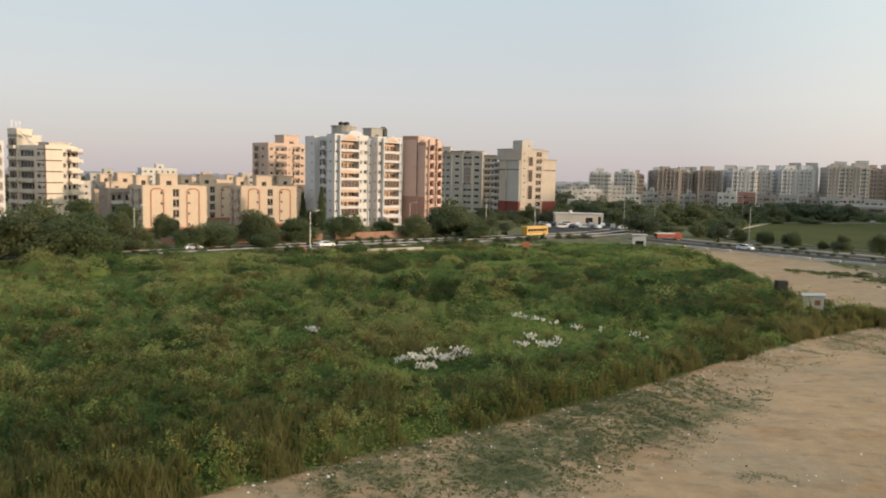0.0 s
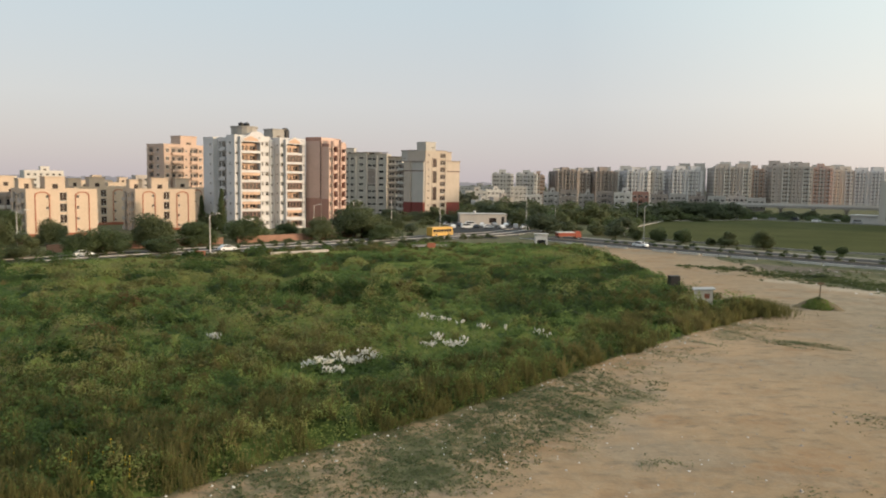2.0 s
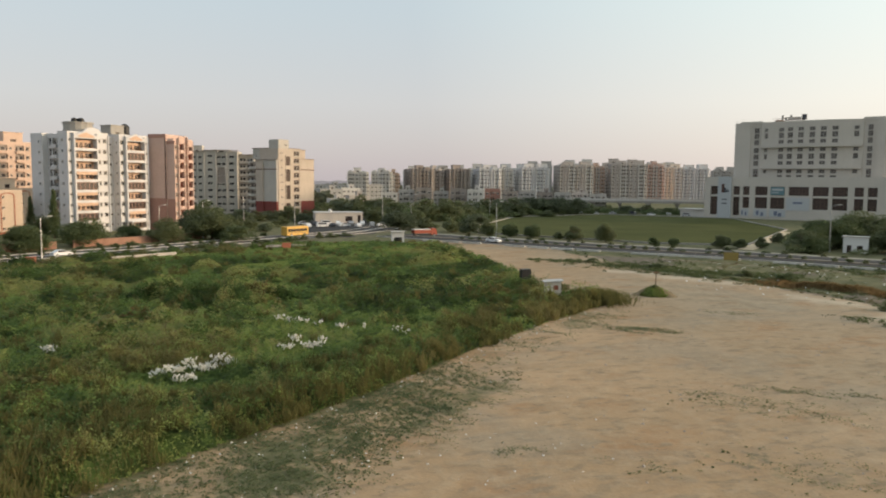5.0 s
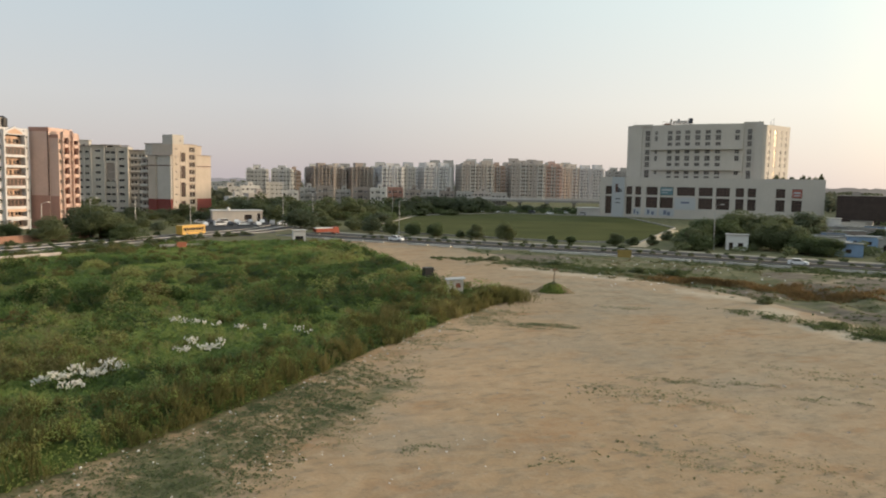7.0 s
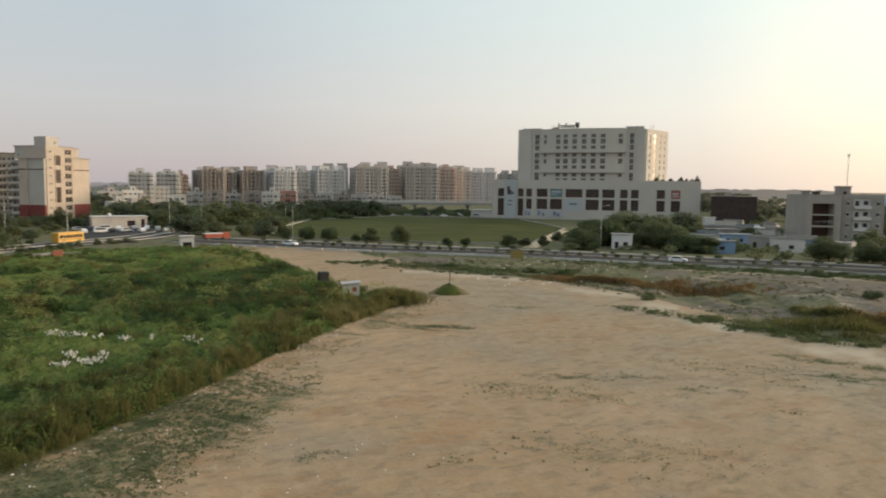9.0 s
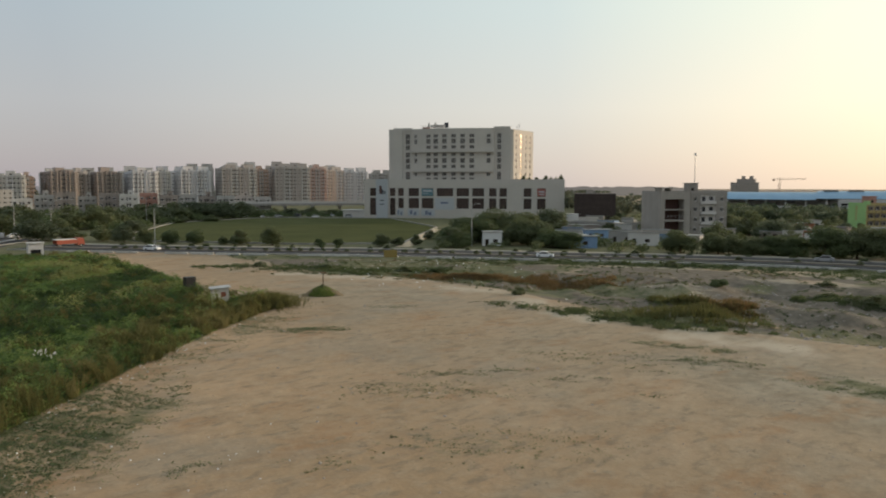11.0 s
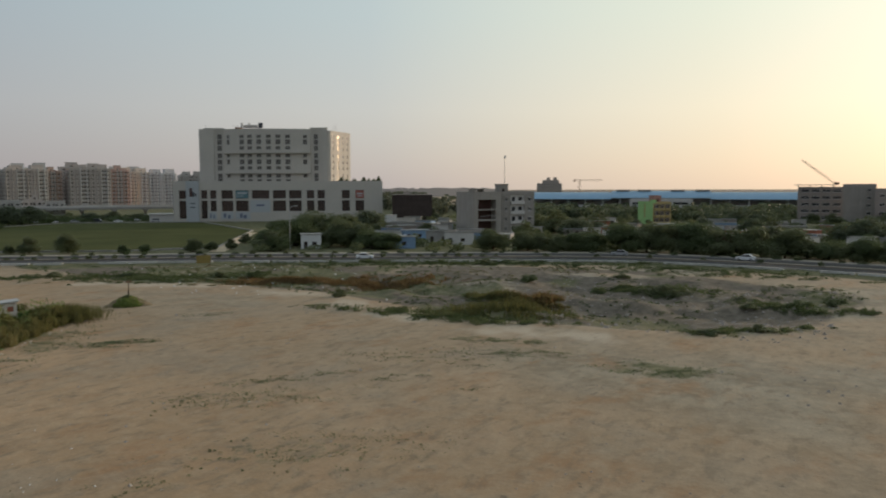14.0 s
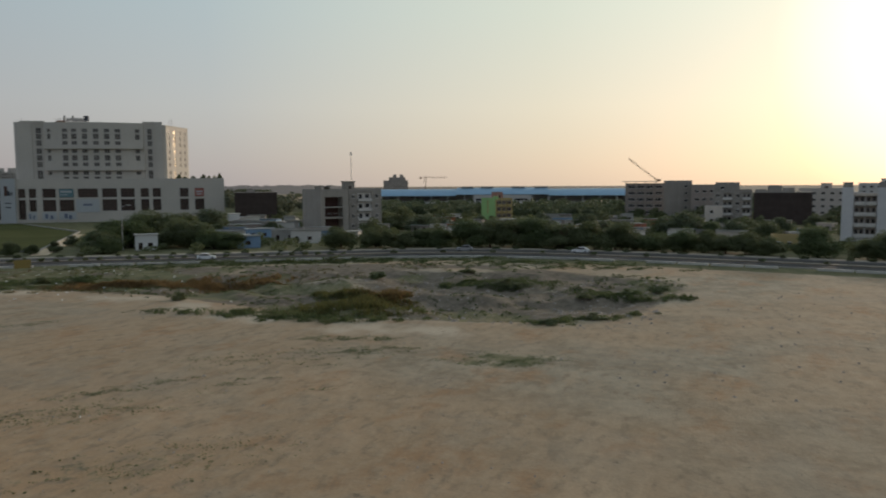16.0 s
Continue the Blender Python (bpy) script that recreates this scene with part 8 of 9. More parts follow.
def field_tone(x, y):
    return look_up(DRIFT_T, x, y)


def field_floor():
    u, v = np.arange(-98, 63, 0.6), np.arange(22, 194, 0.6)
    X, Y = np.meshgrid(u, v)
    m = inside(X.ravel(), Y.ravel(), FIELD).reshape(X.shape)
    cell = m[:-1, :-1] & m[1:, :-1] & m[:-1, 1:] & m[1:, 1:]
    ids = np.arange(X.size).reshape(X.shape)
    q = np.stack([ids[:-1, :-1], ids[:-1, 1:], ids[1:, 1:], ids[1:, :-1]], -1)[cell]
    used = np.unique(q)
    ren = np.zeros(X.size, int)
    ren[used] = np.arange(len(used))
    x, y = X.ravel()[used], Y.ravel()[used]
    r = np.random.default_rng(3)
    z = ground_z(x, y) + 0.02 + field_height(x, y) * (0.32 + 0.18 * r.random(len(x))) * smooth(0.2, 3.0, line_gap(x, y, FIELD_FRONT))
    # tone lowered: shade beneath the leaves put into the colour, deepest along the front
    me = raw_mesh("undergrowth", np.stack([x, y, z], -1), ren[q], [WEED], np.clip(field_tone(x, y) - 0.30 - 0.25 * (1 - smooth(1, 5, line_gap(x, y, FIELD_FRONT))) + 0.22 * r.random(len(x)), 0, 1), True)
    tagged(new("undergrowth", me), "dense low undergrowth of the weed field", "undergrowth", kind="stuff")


def blades(name, label, x, y, h, tone, width, lean, seed, z0=None, mat=None):
    """Bent blades, five corners each."""
    r = np.random.default_rng(seed)
    n = len(x)
    z = ground_z(x, y) if z0 is None else z0
    a, b = r.uniform(0, 2 * np.pi, n), r.uniform(0, 2 * np.pi, n)
    w = width * r.uniform(0.6, 1.4, n)
    dx, dy = np.cos(a) * w, np.sin(a) * w
    lx, ly = np.cos(b) * lean * h * r.uniform(0.2, 1, n), np.sin(b) * lean * h * r.uniform(0.2, 1, n)
    p = np.empty((n, 5, 3))
    p[:, 0] = np.stack([x - dx * 0.7, y - dy * 0.7, z], -1)
    p[:, 1] = np.stack([x + dx * 0.7, y + dy * 0.7, z], -1)
    p[:, 2] = np.stack([x + dx + lx * 0.4, y + dy + ly * 0.4, z + h * 0.6], -1)
    p[:, 3] = np.stack([x - dx + lx * 0.4, y - dy + ly * 0.4, z + h * 0.6], -1)
    p[:, 4] = np.stack([x + lx, y + ly, z + h], -1)
    base = np.arange(n)[:, None] * 5
    tri = np.concatenate([base + np.array([0, 1, 2]), base + np.array([0, 2, 3]), base + np.array([3, 2, 4])])
    # tone is lower at the root and higher at the tip
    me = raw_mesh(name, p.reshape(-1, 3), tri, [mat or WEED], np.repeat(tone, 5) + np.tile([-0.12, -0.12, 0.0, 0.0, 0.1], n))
    return tagged(new(name, me), label, "weeds", kind="stuff")


def leaves_flat(name, label, x, y, z, size, tone, seed, mat=None):
    """Broad leaves, facing mostly up."""
    r = np.random.default_rng(seed)
    n = len(x)
    up = np.stack([r.normal(size=n) * 0.42, r.normal(size=n) * 0.42, np.ones(n)], -1)
    up /= np.linalg.norm(up, axis=1)[:, None]
    a = np.cross(up, r.normal(size=(n, 3)))
    a /= np.linalg.norm(a, axis=1)[:, None]
    b = np.cross(up, a)
    s = (size * r.uniform(0.6, 1.5, n))[:, None]
    p = np.stack([x, y, z], -1)
    v = np.stack([p - a * s, p - b * s * 0.6, p + a * s, p + b * s * 0.6], 1).reshape(-1, 3)
    me = raw_mesh(name, v, np.arange(n * 4).reshape(-1, 4), [mat or WEED], np.repeat(tone, 4))
    return tagged(new(name, me), label, "weeds", kind="stuff")


def scatter(n, seed, power=1.0):
    """Places in the field, thicker near the front."""
    r = np.random.default_rng(seed)
    out = []
    while sum(len(o) for o in out) < n:
        x, y = r.uniform(-98, 62, n * 2), r.uniform(22, 193, n * 2)
        keep = inside(x, y, FIELD) & (r.random(n * 2) < np.minimum(1, (52 / np.hypot(x, y)) ** power))
        out.append(np.stack([x[keep], y[keep]], -1))
    p = np.concatenate(out)[:n]
    return p[:, 0], p[:, 1]


field_floor()
x, y = scatter(460000, 104, 1.35)
r = np.random.default_rng(105)
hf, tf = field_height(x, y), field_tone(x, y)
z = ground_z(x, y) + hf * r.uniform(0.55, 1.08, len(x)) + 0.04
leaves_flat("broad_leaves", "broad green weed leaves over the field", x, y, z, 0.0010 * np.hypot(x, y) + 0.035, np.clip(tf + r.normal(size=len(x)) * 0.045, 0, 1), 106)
x, y = scatter(120000, 101, 1.1)
r = np.random.default_rng(102)
hf, tf = field_height(x, y), field_tone(x, y)
h = r.uniform(0.10, 0.42, len(x)) * (0.6 + 0.5 * smooth(0.4, 0.7, tf))
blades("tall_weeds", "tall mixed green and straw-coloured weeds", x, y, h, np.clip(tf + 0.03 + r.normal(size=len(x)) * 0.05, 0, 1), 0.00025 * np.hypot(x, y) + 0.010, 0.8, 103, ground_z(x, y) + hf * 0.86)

# tufts of reeds: thick along the front edge, scattered behind
r = np.random.default_rng(110)
front = np.array(spline(FIELD_FRONT, 0.4))
k = r.integers(0, len(front) - 1, 1500)
off = r.random(1500) ** 1.5 * 9.0 + 0.2
cx, cy = front[k, 0] - off * 0.6 + r.normal(size=1500) * 0.5, front[k, 1] + off * 0.8 + r.normal(size=1500) * 0.5
keepn = vnoise(cx, cy, 4, 6) > 0.22
cx, cy = cx[keepn], cy[keepn]
j = r.integers(0, len(front) // 2, 1400)
off = r.random(1400) * 24.0
cx, cy = np.append(cx, front[j, 0] - off * 0.6 + r.normal(size=1400) * 0.4), np.append(cy, front[j, 1] + off * 0.8 + r.normal(size=1400) * 0.4)
ex, ey = scatter(2600, 109, 1.2)
cx, cy = np.concatenate([cx, ex]), np.concatenate([cy, ey])
n = len(cx)
reed = np.clip(0.50 + 0.5 * (vnoise(cx, cy, 7, 2) - 0.5) + r.normal(size=n) * 0.16, 0, 1)
keepn = (vnoise(cx, cy, 5, 5) + 0.5 * r.random(n) > 0.5) & (np.hypot(cx - 47.9, cy - 95.2) > 4.6)
for px, py, pr in PLUMES:
    keepn &= ~((np.abs(cx - px) < pr + 0.8) & (cy < py + 1.2) & (cy > py - 7))
cx, cy, reed = cx[keepn], cy[keepn], reed[keepn]
tall = (0.45 + 0.8 * r.random(len(cx))) * (1.0 + 0.2 * (line_gap(cx, cy, FIELD_FRONT) < 6))
per = 36
x = np.repeat(cx, per) + r.normal(size=len(cx) * per) * 0.26
y = np.repeat(cy, per) + r.normal(size=len(cx) * per) * 0.26
h = np.repeat(tall, per) * r.uniform(0.5, 1.1, len(x))
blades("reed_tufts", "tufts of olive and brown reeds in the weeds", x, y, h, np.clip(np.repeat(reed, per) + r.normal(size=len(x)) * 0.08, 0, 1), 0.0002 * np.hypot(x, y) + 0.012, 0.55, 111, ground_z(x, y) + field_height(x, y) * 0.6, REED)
x, y = 53.5 + r.normal(size=5200) * 2.2, 93.2 + r.normal(size=5200) * 1.9
blades("tip_reeds", "dense dark reeds at the field's pointed end", x, y, r.uniform(1.0, 2.3, 5200) * np.exp(-((x - 53.5) ** 2 + (y - 93) ** 2) / 90) * (0.25 + 0.75 * smooth(49.5, 52.5, x)), np.clip(0.30 + r.normal(size=5200) * 0.16, 0, 1), 0.03, 0.5, 112, None, REED)

def domes(name, label, x, y, rad, h, tone, per, leaf, seed, mat=None, lift=None):
    """Low bushy mounds of small leaves, ragged at the rim."""
    r = np.random.default_rng(seed)
    n = len(x)
    i = np.repeat(np.arange(n), per)
    a, q = r.uniform(0, 2 * np.pi, n * per), np.sqrt(r.random(n * per)) * r.uniform(0.7, 1.25, n * per)
    u, v = x[i] + rad[i] * q * np.cos(a), y[i] + rad[i] * q * np.sin(a)
    z = ground_z(u, v) + 0.03 + (0.0 if lift is None else lift[i] * np.maximum(1 - 0.7 * q, 0)) + h[i] * np.maximum(1 - q ** 2, 0) * r.uniform(0.35, 1.1, n * per)
    d = np.stack([np.cos(a) * q, np.sin(a) * q, np.full(n * per, 0.7)], -1) + r.normal(size=(n * per, 3)) * 0.5
    d /= np.linalg.norm(d, axis=1)[:, None]
    e = np.cross(d, r.normal(size=(n * per, 3)))
    e /= np.linalg.norm(e, axis=1)[:, None]
    f = np.cross(d, e)
    s = (leaf * r.uniform(0.5, 1.5, n * per))[:, None]
    p = np.stack([u, v, z], -1)
    verts = np.stack([p - e * s, p - f * s * 0.6, p + e * s, p + f * s * 0.6], 1).reshape(-1, 3)
    me = raw_mesh(name, verts, np.arange(n * per * 4).reshape(-1, 4), [mat or WEED], np.repeat(np.clip(tone[i] + r.normal(size=n * per) * 0.08, 0, 1), 4))
    return tagged(new(name, me), label, "scrub", kind="stuff")


def ragged(cx, cy, rx, ry, turn, n, r, spread=1.0):
    """Places in an oval broken up by noise."""
    a, q = r.uniform(0, 2 * np.pi, n), np.sqrt(r.random(n)) * 1.25
    u, v = rx * q * np.cos(a), ry * q * np.sin(a)
    c, s_ = math.cos(radians(turn)), math.sin(radians(turn))
    x, y = cx + u * c - v * s_, cy + u * s_ + v * c
    x, y = x + spread * 7 * (fbm(x, y, 8, 11) - 0.5), y + spread * 7 * (fbm(x, y, 8, 12) - 0.5)
    keep = 0.6 * fbm(x, y, 5, 3) + 0.5 * fbm(x, y, 1.6, 4) + 0.15 * (r.random(n) - 0.5) > 0.44 + 0.35 * (q - 0.6)
    return x[keep], y[keep], q[keep]


# bushes in the field: olive-brown ones in the near part, dark green ones farther off
for label, az0, az1, d0, d1, n, tone, leaf, mat, seed in (("olive-brown bushes among the weeds", -36, 8, 42, 80, 360, 0.60, 0.085, REED, 171), ("olive-brown bushes among the weeds", -34, 24, 84, 150, 70, 0.60, 0.13, REED, 172),
                                                          ("dark green bushes among the weeds", -34, 24, 78, 165, 170, 0.15, 0.14, WEED, 173), ("dark green bushes among the weeds", -36, 6, 42, 76, 150, 0.16, 0.095, WEED, 174)):
    a, d = np.radians(r.uniform(az0, az1, n)), r.uniform(d0, d1, n)
    x, y = d * np.sin(a), d * np.cos(a)
    keepn = inside(x, y, FIELD) & (vnoise(x, y, 14, seed % 8) > 0.42)
    for px, py, pr in PLUMES:
        keepn &= ~((np.abs(x - px) < pr + 1) & (y < py + 1.5) & (y > py - 9))
    x, y = x[keepn], y[keepn]
    m = len(x)
    rad = r.uniform(0.6, 1.9, m) * (0.8 + np.hypot(x, y) / 200)
    domes("field_bushes", label, x, y, rad, rad * r.uniform(0.5, 0.9, m), np.clip(tone + r.normal(size=m) * 0.10, 0, 1), 260, leaf, seed, mat, field_height(x, y) * 0.7)

# the bushes that stand out singly: x, y, radius, height
STANDING = {
    "dark blue-green bushes standing out of the weeds": (((0, 98, 1.6, 1.4), (-24, 83, 1.0, 1.2), (-26, 70, 1.6, 1.4), (-23, 65, 1.5, 1.1), (-28, 60, 1.3, 1.2), (-13, 53, 0.9, 0.8), (-17, 47, 1.0, 0.9), (-31, 97, 1.5, 1.1), (-19, 86, 1.4, 0.9), (-10, 84, 1.5, 0.9), (-11, 141, 2.0, 2.0), (-24, 140, 2.0, 1.5), (-32, 161, 1.8, 2.0), (-62, 141, 2.0, 2.0), (-4, 110, 2.2, 1.8), (-1, 106, 2.2, 2.0), (4, 103, 2.0, 1.8), (2, 106, 2.2, 2.1), (-7, 109, 1.9, 1.5), (11, 105, 1.6, 1.3), (28, 115, 1.8, 1.5), (31, 116, 1.6, 1.4), (34, 115, 1.8, 1.5)), 0.08, WEED, 191),
    "brown withered bushes standing out of the weeds": (((-7, 92, 1.5, 1.5), (-28, 98, 1.6, 1.3), (-25, 79, 1.5, 1.6), (9, 106, 1.5, 1.5)), 0.45, RUSTY, 192),
    "olive feathery bushes standing out of the weeds": (((-26, 100, 1.4, 1.0), (-37, 72, 1.9, 1.6), (-32, 65, 1.4, 1.1), (-21, 68, 1.2, 1.2), (-12, 63, 1.4, 0.9), (-12, 59, 1.2, 0.9), (-3, 57, 1.4, 1.2), (-5, 68, 1.0, 1.0), (-16, 149, 2.0, 1.8), (6, 175, 3.0, 2.0), (38, 97, 1.9, 1.6), (45, 98, 1.6, 1.4), (41, 98, 1.6, 1.3), (17, 121, 2.0, 1.3)), 0.62, REED, 193)}
for label, (spots, tone, mat, seed) in STANDING.items():
    spots = np.array([(x + dx * rr, y + dy * rr, rr * k, h * k) for x, y, rr, h in spots for dx, dy, k in ((0, 0, 1.0), (-0.8, 0.3, 0.7), (0.8, -0.2, 0.75), (0.2, 0.7, 0.6))])
    m = len(spots)
    domes("standing_bushes", label, spots[:, 0], spots[:, 1], spots[:, 2], spots[:, 3], np.clip(tone + r.normal(size=m) * 0.07, 0, 1), 760, 0.125, seed, mat, field_height(spots[:, 0], spots[:, 1]) * 0.75)

# a belt of bushes along the field's far edge and its sandy side
far = np.array(spline(FIELD_FAR[1:], 0.5))
side = np.array(spline(FIELD_BACK[2:], 0.5))
for line, n, label, tone, mat, seed in ((far, 150, "dark bushes along the field's far edge", 0.22, WEED, 181), (far, 90, "olive bushes along the field's far edge", 0.55, REED, 182), (side, 90, "olive bushes along the field's sandy side", 0.50, REED, 183), (side, 80, "dark bushes along the field's sandy side", 0.26, WEED, 184)):
    k = r.integers(0, len(line), n)
    keepn = (vnoise(line[k, 0], line[k, 1], 6, seed % 8) > 0.30) & (np.hypot(line[k, 0] - 50, line[k, 1] - 100) > 6)
    k = k[keepn]
    m = len(k)
    x, y = line[k, 0] + r.normal(size=m) * 1.0 - (1.6 if line is side else 0.0), line[k, 1] + r.normal(size=m) * 1.0 - (1.5 if line is far else 0.0)
    rad = r.uniform(0.8, 1.9, m)
    domes("edge_bushes", label, x, y, rad, r.uniform(0.8, 1.9, m) * np.where(line is side, 1 - 0.5 * smooth(140, 185, y), np.where(x > 20, 0.6, 1.0)), np.clip(tone + r.normal(size=m) * 0.10, 0, 1), 240, 0.12, seed, mat)

# reeds and dry grass on the rough ground beyond the sand
for name, label, cx, cy, rx, ry, turn, n, h, tone, mat in (
        ("pit_reeds", "brown-green reeds in the shallow pit", 98, 50, 13, 7, 25, 11000, 1.7, 0.26, REED), ("pit_reeds", "rust-brown reeds in the shallow pit", 103, 50, 9, 5, 25, 8000, 1.6, 0.50, RUSTY), ("pit_reeds", "green reeds on the pit's edge", 84, 56, 15, 2.6, -78, 5000, 0.6, 0.34, SCRUB),
        ("dry_grass", "rust-brown dry grass beyond the sand", 106, 90, 20, 6.0, -52, 26000, 1.2, 0.62, RUSTY), ("verge_grass", "green grass on the road verge", 88, 124, 24, 7, -55, 9000, 0.4, 0.30, SCRUB),
        ("verge_grass", "dark grass on the road bank", 138, 96, 34, 5, -58, 9000, 0.5, 0.30, SCRUB), ("verge_grass", "dark grass on the road bank", 157, 44, 6, 34, 5, 9000, 0.4, 0.28, SCRUB)):
    x, y, q = ragged(cx, cy, rx, ry, turn, n, r)
    blades(name, label, x, y, h * np.maximum(1.15 - 0.6 * q ** 2, 0.2) * (0.35 + 1.0 * vnoise(x, y, 4, 1)) * r.uniform(0.5, 1.1, len(x)), np.clip(tone + 0.5 * (vnoise(x, y, 5, 9) - 0.5) + r.normal(size=len(x)) * 0.12, 0, 1), 0.045, 0.6, 120 + n + int(cx), None, mat)
for name, label, cx, cy, rx, ry, turn, n, h, tone in (
        ("pit_scrub", "green scrub in the shallow pit", 92, 16, 9, 2.6, -55, 260, 0.55, 0.34), ("pit_scrub", "green scrub in the shallow pit", 117, 14, 13, 3.4, 62, 420, 0.7, 0.26), ("pit_scrub", "green scrub in the shallow pit", 126, 37, 3.8, 10, 12, 340, 0.7, 0.28),
        ("pit_scrub", "green scrub on the pit's edge", 83, 52, 3.0, 16, 10, 420, 0.5, 0.34), ("pit_scrub", "green scrub among the reeds", 95, 49, 13, 8, 25, 300, 0.8, 0.40), ("verge_scrub", "dark scrub on the rough verge", 88, 122, 26, 8, -55, 700, 0.45, 0.24),
        ("verge_scrub", "dark scrub under the road bank", 138, 92, 36, 6, -58, 600, 0.5, 0.20), ("verge_scrub", "dark scrub under the road bank", 152, 44, 7, 34, 5, 500, 0.4, 0.22), ("verge_scrub", "rusty scrub beyond the sand", 104, 90, 22, 8, -52, 420, 0.5, 0.80)):
    x, y, q = ragged(cx, cy, rx, ry, turn, n, r)
    m = len(x)
    domes(name, label, x, y, r.uniform(0.3, 1.1, m), h * r.uniform(0.3, 1.0, m), np.clip(tone + r.normal(size=m) * 0.10, 0, 1), 70, 0.085, 160 + n + int(cy), SCRUB)
a, q = r.uniform(0, 2 * np.pi, 5000), np.sqrt(r.random(5000))
x, y = 66 + 2.5 * q * np.cos(a), 96.5 + 2.5 * q * np.sin(a)
blades("mound_weeds", "dark weeds covering the earth mound", x, y, r.uniform(0.12, 0.4, 5000), np.clip(0.62 + r.normal(size=5000) * 0.16, 0, 1), 0.05, 0.8, 138, ground_z(x, y) + 1.2 * (1 - q ** 1.4))
# mixed scrub over all the rough ground
n = 5200
x, y = r.uniform(72, 152, n), r.uniform(2, 185, n)
thick = fbm(x, y, 12, 1) + 0.45 * (fbm(x, y, 3.5, 4) - 0.5) + 0.10 * (1 - smooth(10, 22, line_gap(x, y, RIGHT_ROAD)))
keepn = inside(x, y, ROUGH) & (thick + 0.16 * (r.random(n) - 0.5) > 0.50)
x, y = x[keepn], y[keepn]
m = len(x)
tone = 0.20 + 0.55 * smooth(0.45, 0.75, vnoise(x, y, 15, 6)) * smooth(150, 100, np.hypot(x - 60, y - 40)) + r.normal(size=m) * 0.10
domes("rough_scrub", "dark and rusty scrub on the rough ground", x, y, r.uniform(0.2, 0.9, m) * r.uniform(0.5, 1.3, m), r.uniform(0.06, 0.4, m), np.clip(tone, 0, 1), 55, 0.07, 139, SCRUB)
# low weeds on the sand
xs, ys, ws = [], [], []
for cx, cy, rx, ry, turn, power in WEEDS[:23]:
    x, y, q = ragged(cx, cy, rx, ry, turn, int((70 if ry >= 4 and cx < 20 else 5) * power * rx * ry ** 0.7), r, 0.6)
    xs.append(x)
    ys.append(y)
    ws.append(1.1 - 0.6 * q)
x, y, w = np.concatenate(xs), np.concatenate(ys), np.concatenate(ws)
keepn = ~inside(x, y, FIELD)
x, y, w = x[keepn], y[keepn], w[keepn]
m = len(x)
domes("sand_weeds", "low creeping weeds on the sand", x, y, (0.08 + 0.6 * r.random(m) ** 2.5) * w, r.uniform(0.02, 0.08, m), np.clip(0.36 + r.normal(size=m) * 0.14, 0, 1), 26, 0.034, 140, CREEPER)
xs, ys = [], []
for cx, cy, rx, ry, turn, power in WEEDS[:21]:
    n = int((820 if cx < 22 or rx < 6 else 380) * power * rx * ry)
    a, q = r.uniform(0, 2 * np.pi, n), np.sqrt(r.random(n)) * 1.5
    u, v = rx * q * np.cos(a), ry * q * np.sin(a)
    c, s_ = math.cos(radians(turn)), math.sin(radians(turn))
    x, y = cx + u * c - v * s_, cy + u * s_ + v * c
    c, s_ = math.cos(radians(-56)), math.sin(radians(-56))
    lu, lv = x * c + y * s_, (-x * s_ + y * c) * 2.2       # drifts lie along the wind
    dense = smooth(0.50, 0.72, 0.5 * fbm(lu, lv, 4.5, 2) + 0.6 * fbm(lu, lv, 1.3, 5)) * smooth(1.5, 0.5, q)
    keepn = r.random(n) < dense
    xs.append(x[keepn])
    ys.append(y[keepn])
x, y = np.concatenate(xs), np.concatenate(ys)
keepn = ~inside(x, y, FIELD)
x, y = x[keepn], y[keepn]
leaves_flat("sand_creepers", "thin creeping weeds spread over the sand", x, y, ground_z(x, y) + 0.02 + 0.05 * r.random(len(x)), 0.032 + 0.0004 * np.hypot(x, y), np.clip(0.40 + r.normal(size=len(x)) * 0.2, 0, 1), 141, CREEPER)

# clumps of white-plumed grass
CLUMPS = [(-13.6, 77.3, 0.8, 26), (-13.0, 77.0, 0.5, 10)] + [(-3.2 + 0.82 * i, 64.2 + 0.42 * i + (0.5, -0.5, 0.1)[i % 3], 0.85, 34 + 8 * (i % 3)) for i in range(8)] + [(-1.6, 62.8, 0.7, 30), (-0.7, 63.0, 0.6, 22)]
CLUMPS += [(8.1, 72.2, 0.8, 30), (9.2, 73.6, 0.7, 26), (10.2, 72.3, 0.8, 34), (11.2, 72.5, 0.7, 28), (11.9, 73.6, 0.5, 14), (8.9, 85.4, 0.7, 24), (9.9, 86.2, 0.7, 22), (11.0, 85.6, 0.8, 22), (11.8, 85.0, 0.4, 10), (12.7, 81.5, 0.5, 10), (14.8, 81.1, 0.6, 16), (15.3, 80.6, 0.4, 8), (16.8, 77.7, 0.4, 5), (20.4, 76.6, 0.7, 10), (21.3, 76.2, 0.5, 7)]
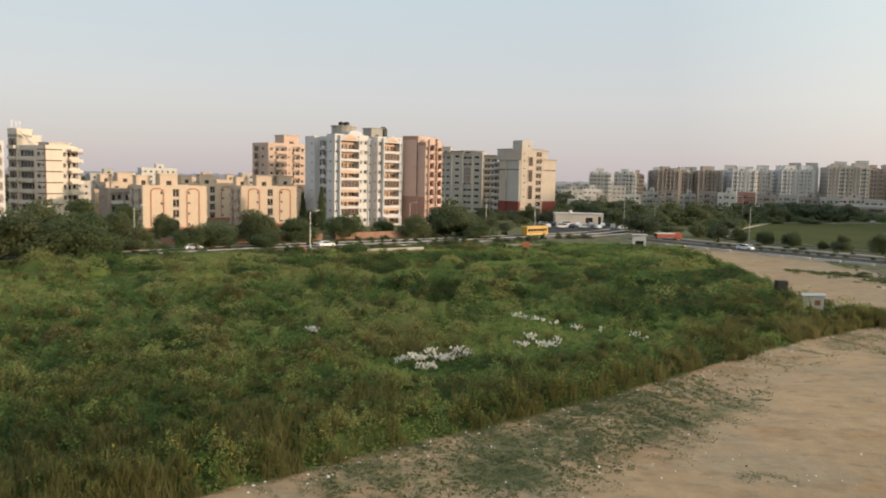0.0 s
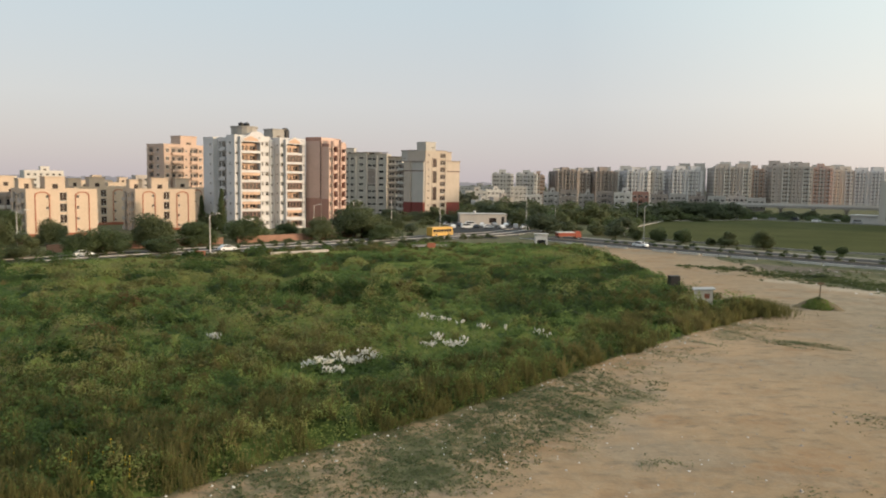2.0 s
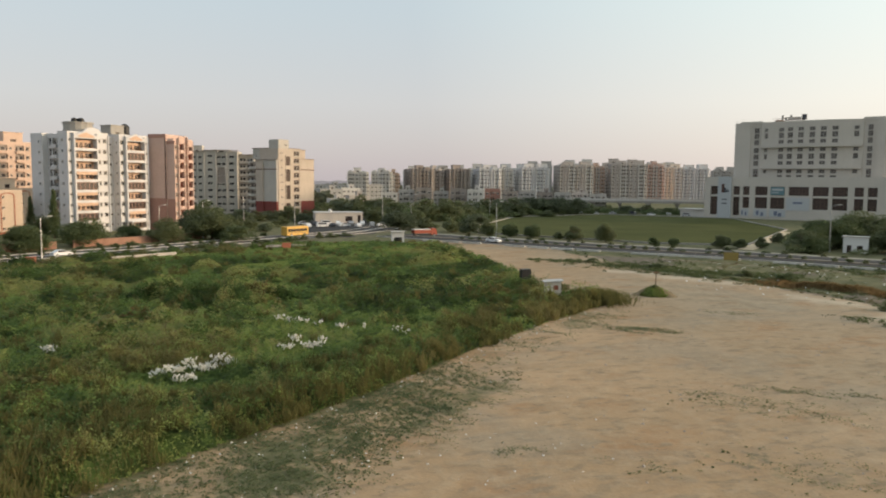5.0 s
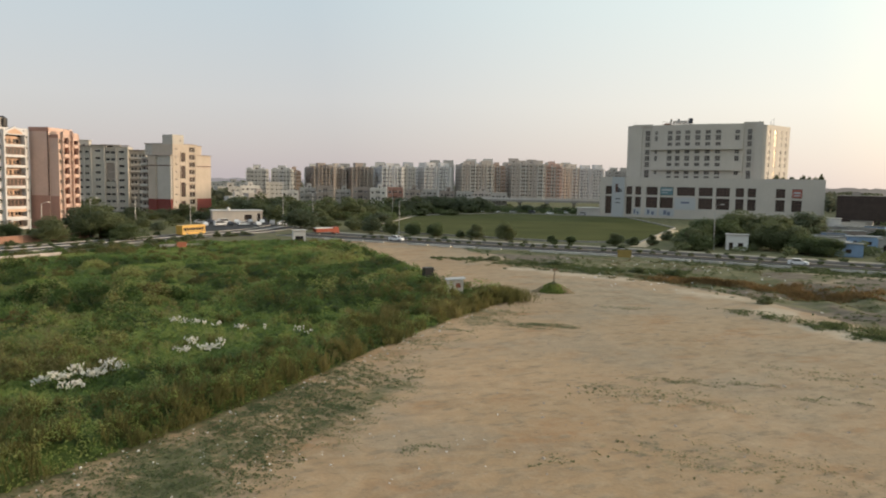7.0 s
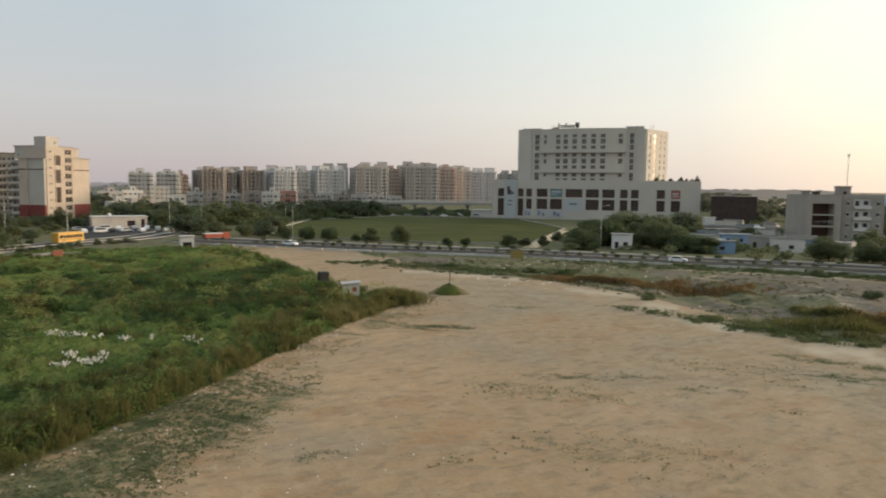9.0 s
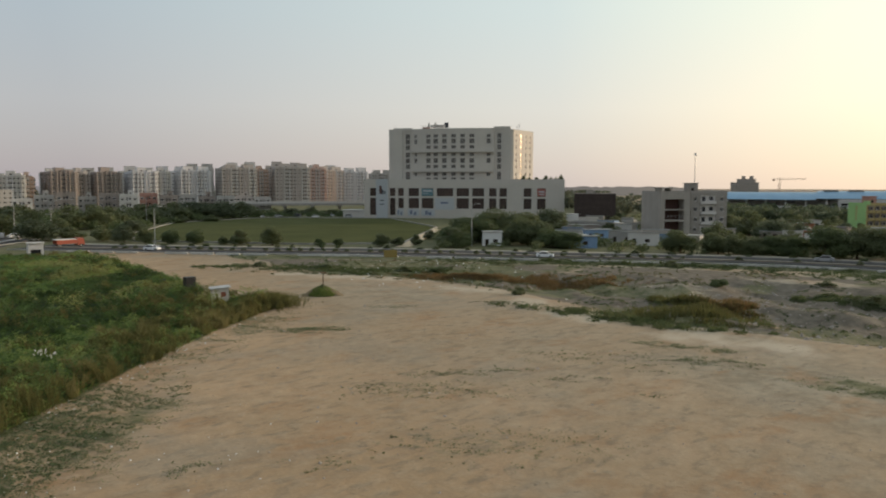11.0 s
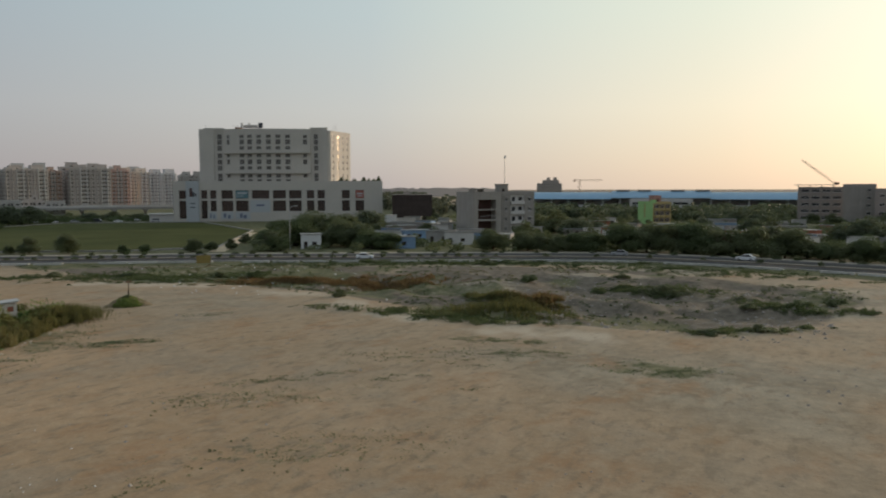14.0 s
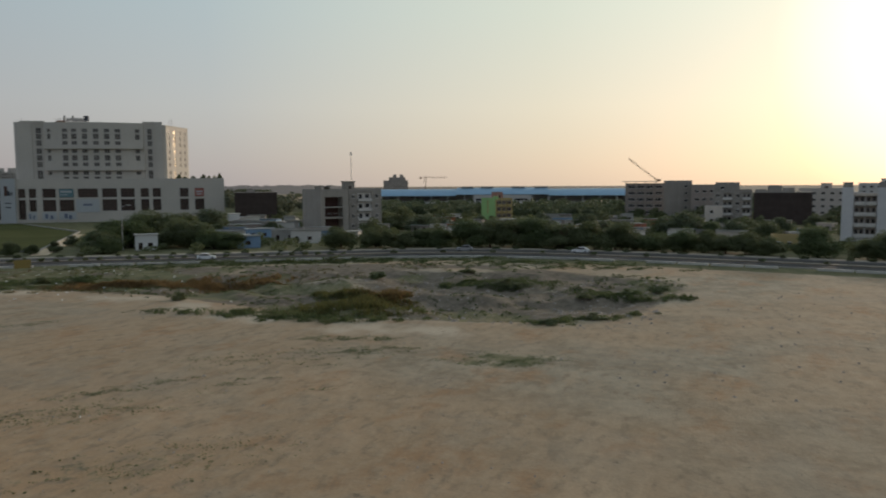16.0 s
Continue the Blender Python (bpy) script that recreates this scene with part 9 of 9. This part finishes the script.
for x, y, w, n in CLUMPS:
    az = x * 7 + y
    q = random.Random(int(az * 10) + 900)
    t = thing("plume_grass", "clump of tall grass with white seed plumes", "grass clump", pose(x, y, gz(x, y)), "white plume grass in the field")
    st, pl = Shape(), Shape()
    base = float(field_height(np.array([x]), np.array([y]))[0])
    for i in range(n):
        u, v = q.gauss(0, w * 0.42), q.gauss(0, w * 0.32)
        hh = min(max(base, 0.7), 1.2) + q.uniform(0.05, 0.5)
        lx, ly = q.uniform(-0.2, 0.2), q.uniform(-0.2, 0.2)
        st.tube((u, v, 0), (u + lx, v + ly, hh), 0.012, 0.008, 3, caps=False)
        pl.tube((u + lx * 0.6, v + ly * 0.6, hh - 0.12), (u + lx, v + ly, hh + 0.0), 0.03, 0.06, 5)
        pl.tube((u + lx, v + ly, hh), (u + lx * 1.6, v + ly * 1.6, hh + 0.14), 0.06, 0.015, 5)
    tagged(part("stalks", st, LEAF_OLIVE, t), kind="stuff")
    tagged(part("plumes", pl, PLUME, t), kind="stuff")
# yellow flowers in the near weeds
n = 34
x, y = np.random.default_rng(8).normal(-14.5, 2.0, n), np.random.default_rng(9).normal(41.5, 1.2, n)
s = Shape()
for u, v in zip(x, y):
    z = gz(u, v) + float(field_height(np.array([u]), np.array([v]))[0]) * 1.0 + 0.06
    s.tube((u, v, z - 0.5), (u, v, z), 0.008, 0.008, 3)
    s.tube((u, v, z), (u + 0.02, v, z + 0.04), 0.02, 0.05, 5)
solid("yellow_flowers", s, material("yellow_petals", (0.65, 0.45, 0.03), 0.1), "small yellow flowers among the near weeds", "flowers", kind="stuff")


# ---- stones and litter ----
def bits(name, label, x, y, size, mat, seed):
    r = np.random.default_rng(seed)
    s = Shape()
    for u, v, k in zip(x, y, size):
        z = gz(u, v)
        p = [(math.cos(a) * k * r.uniform(0.6, 1.2), math.sin(a) * k * r.uniform(0.6, 1.2)) for a in (0.3, 1.5, 2.6, 3.9, 5.2)]
        top = (u + k * r.uniform(-0.3, 0.3), v + k * r.uniform(-0.3, 0.3), z + k * r.uniform(0.4, 0.9))
        b = [(u + a, v + c, z - 0.02) for a, c in p]
        for i in range(5):
            s.poly([b[i], b[(i + 1) % 5], top])
    solid(name, s.weld(), mat, label, "litter" if mat is LITTER else "stones", kind="stuff")


r = np.random.default_rng(200)
fr = np.array(spline(FIELD_FRONT[1:], 0.5))
k = r.integers(0, len(fr), 150)
bits("litter", "scraps of pale litter along the weeds' edge", fr[k, 0] + r.normal(size=150) * 0.8 + 0.6, fr[k, 1] + r.normal(size=150) * 0.5 - 0.6, r.uniform(0.04, 0.16, 150), LITTER, 201)
n = 900
bits("stones", "dusty stones scattered over the sand", r.uniform(-2, 80, n), r.uniform(5, 95, n), r.uniform(0.03, 0.12, n) * np.where(r.random(n) < 0.08, 2.2, 1), STONE, 202)
n = 160
bits("litter", "scraps of pale litter on the sand and weeds", r.normal(8, 9, n), r.normal(45, 5, n), r.uniform(0.04, 0.12, n), LITTER, 203)
n = 900
bits("rubble", "rubble heaped in the shallow pit", r.uniform(86, 135, n), r.uniform(8, 60, n), r.uniform(0.08, 0.30, n) * np.where(r.random(n) < 0.1, 1.8, 1), STONE, 204)
n = 120
bits("litter", "scraps of pale litter on the rough verge", r.uniform(78, 118, n), 225 - 1.15 * r.uniform(78, 118, n) + r.normal(size=n) * 9, r.uniform(0.08, 0.3, n), LITTER, 205)
bits("rubble", "dark clods on the sand", r.uniform(60, 130, 150), r.uniform(-35, 10, 150), r.uniform(0.05, 0.25, 150), STONE, 206)
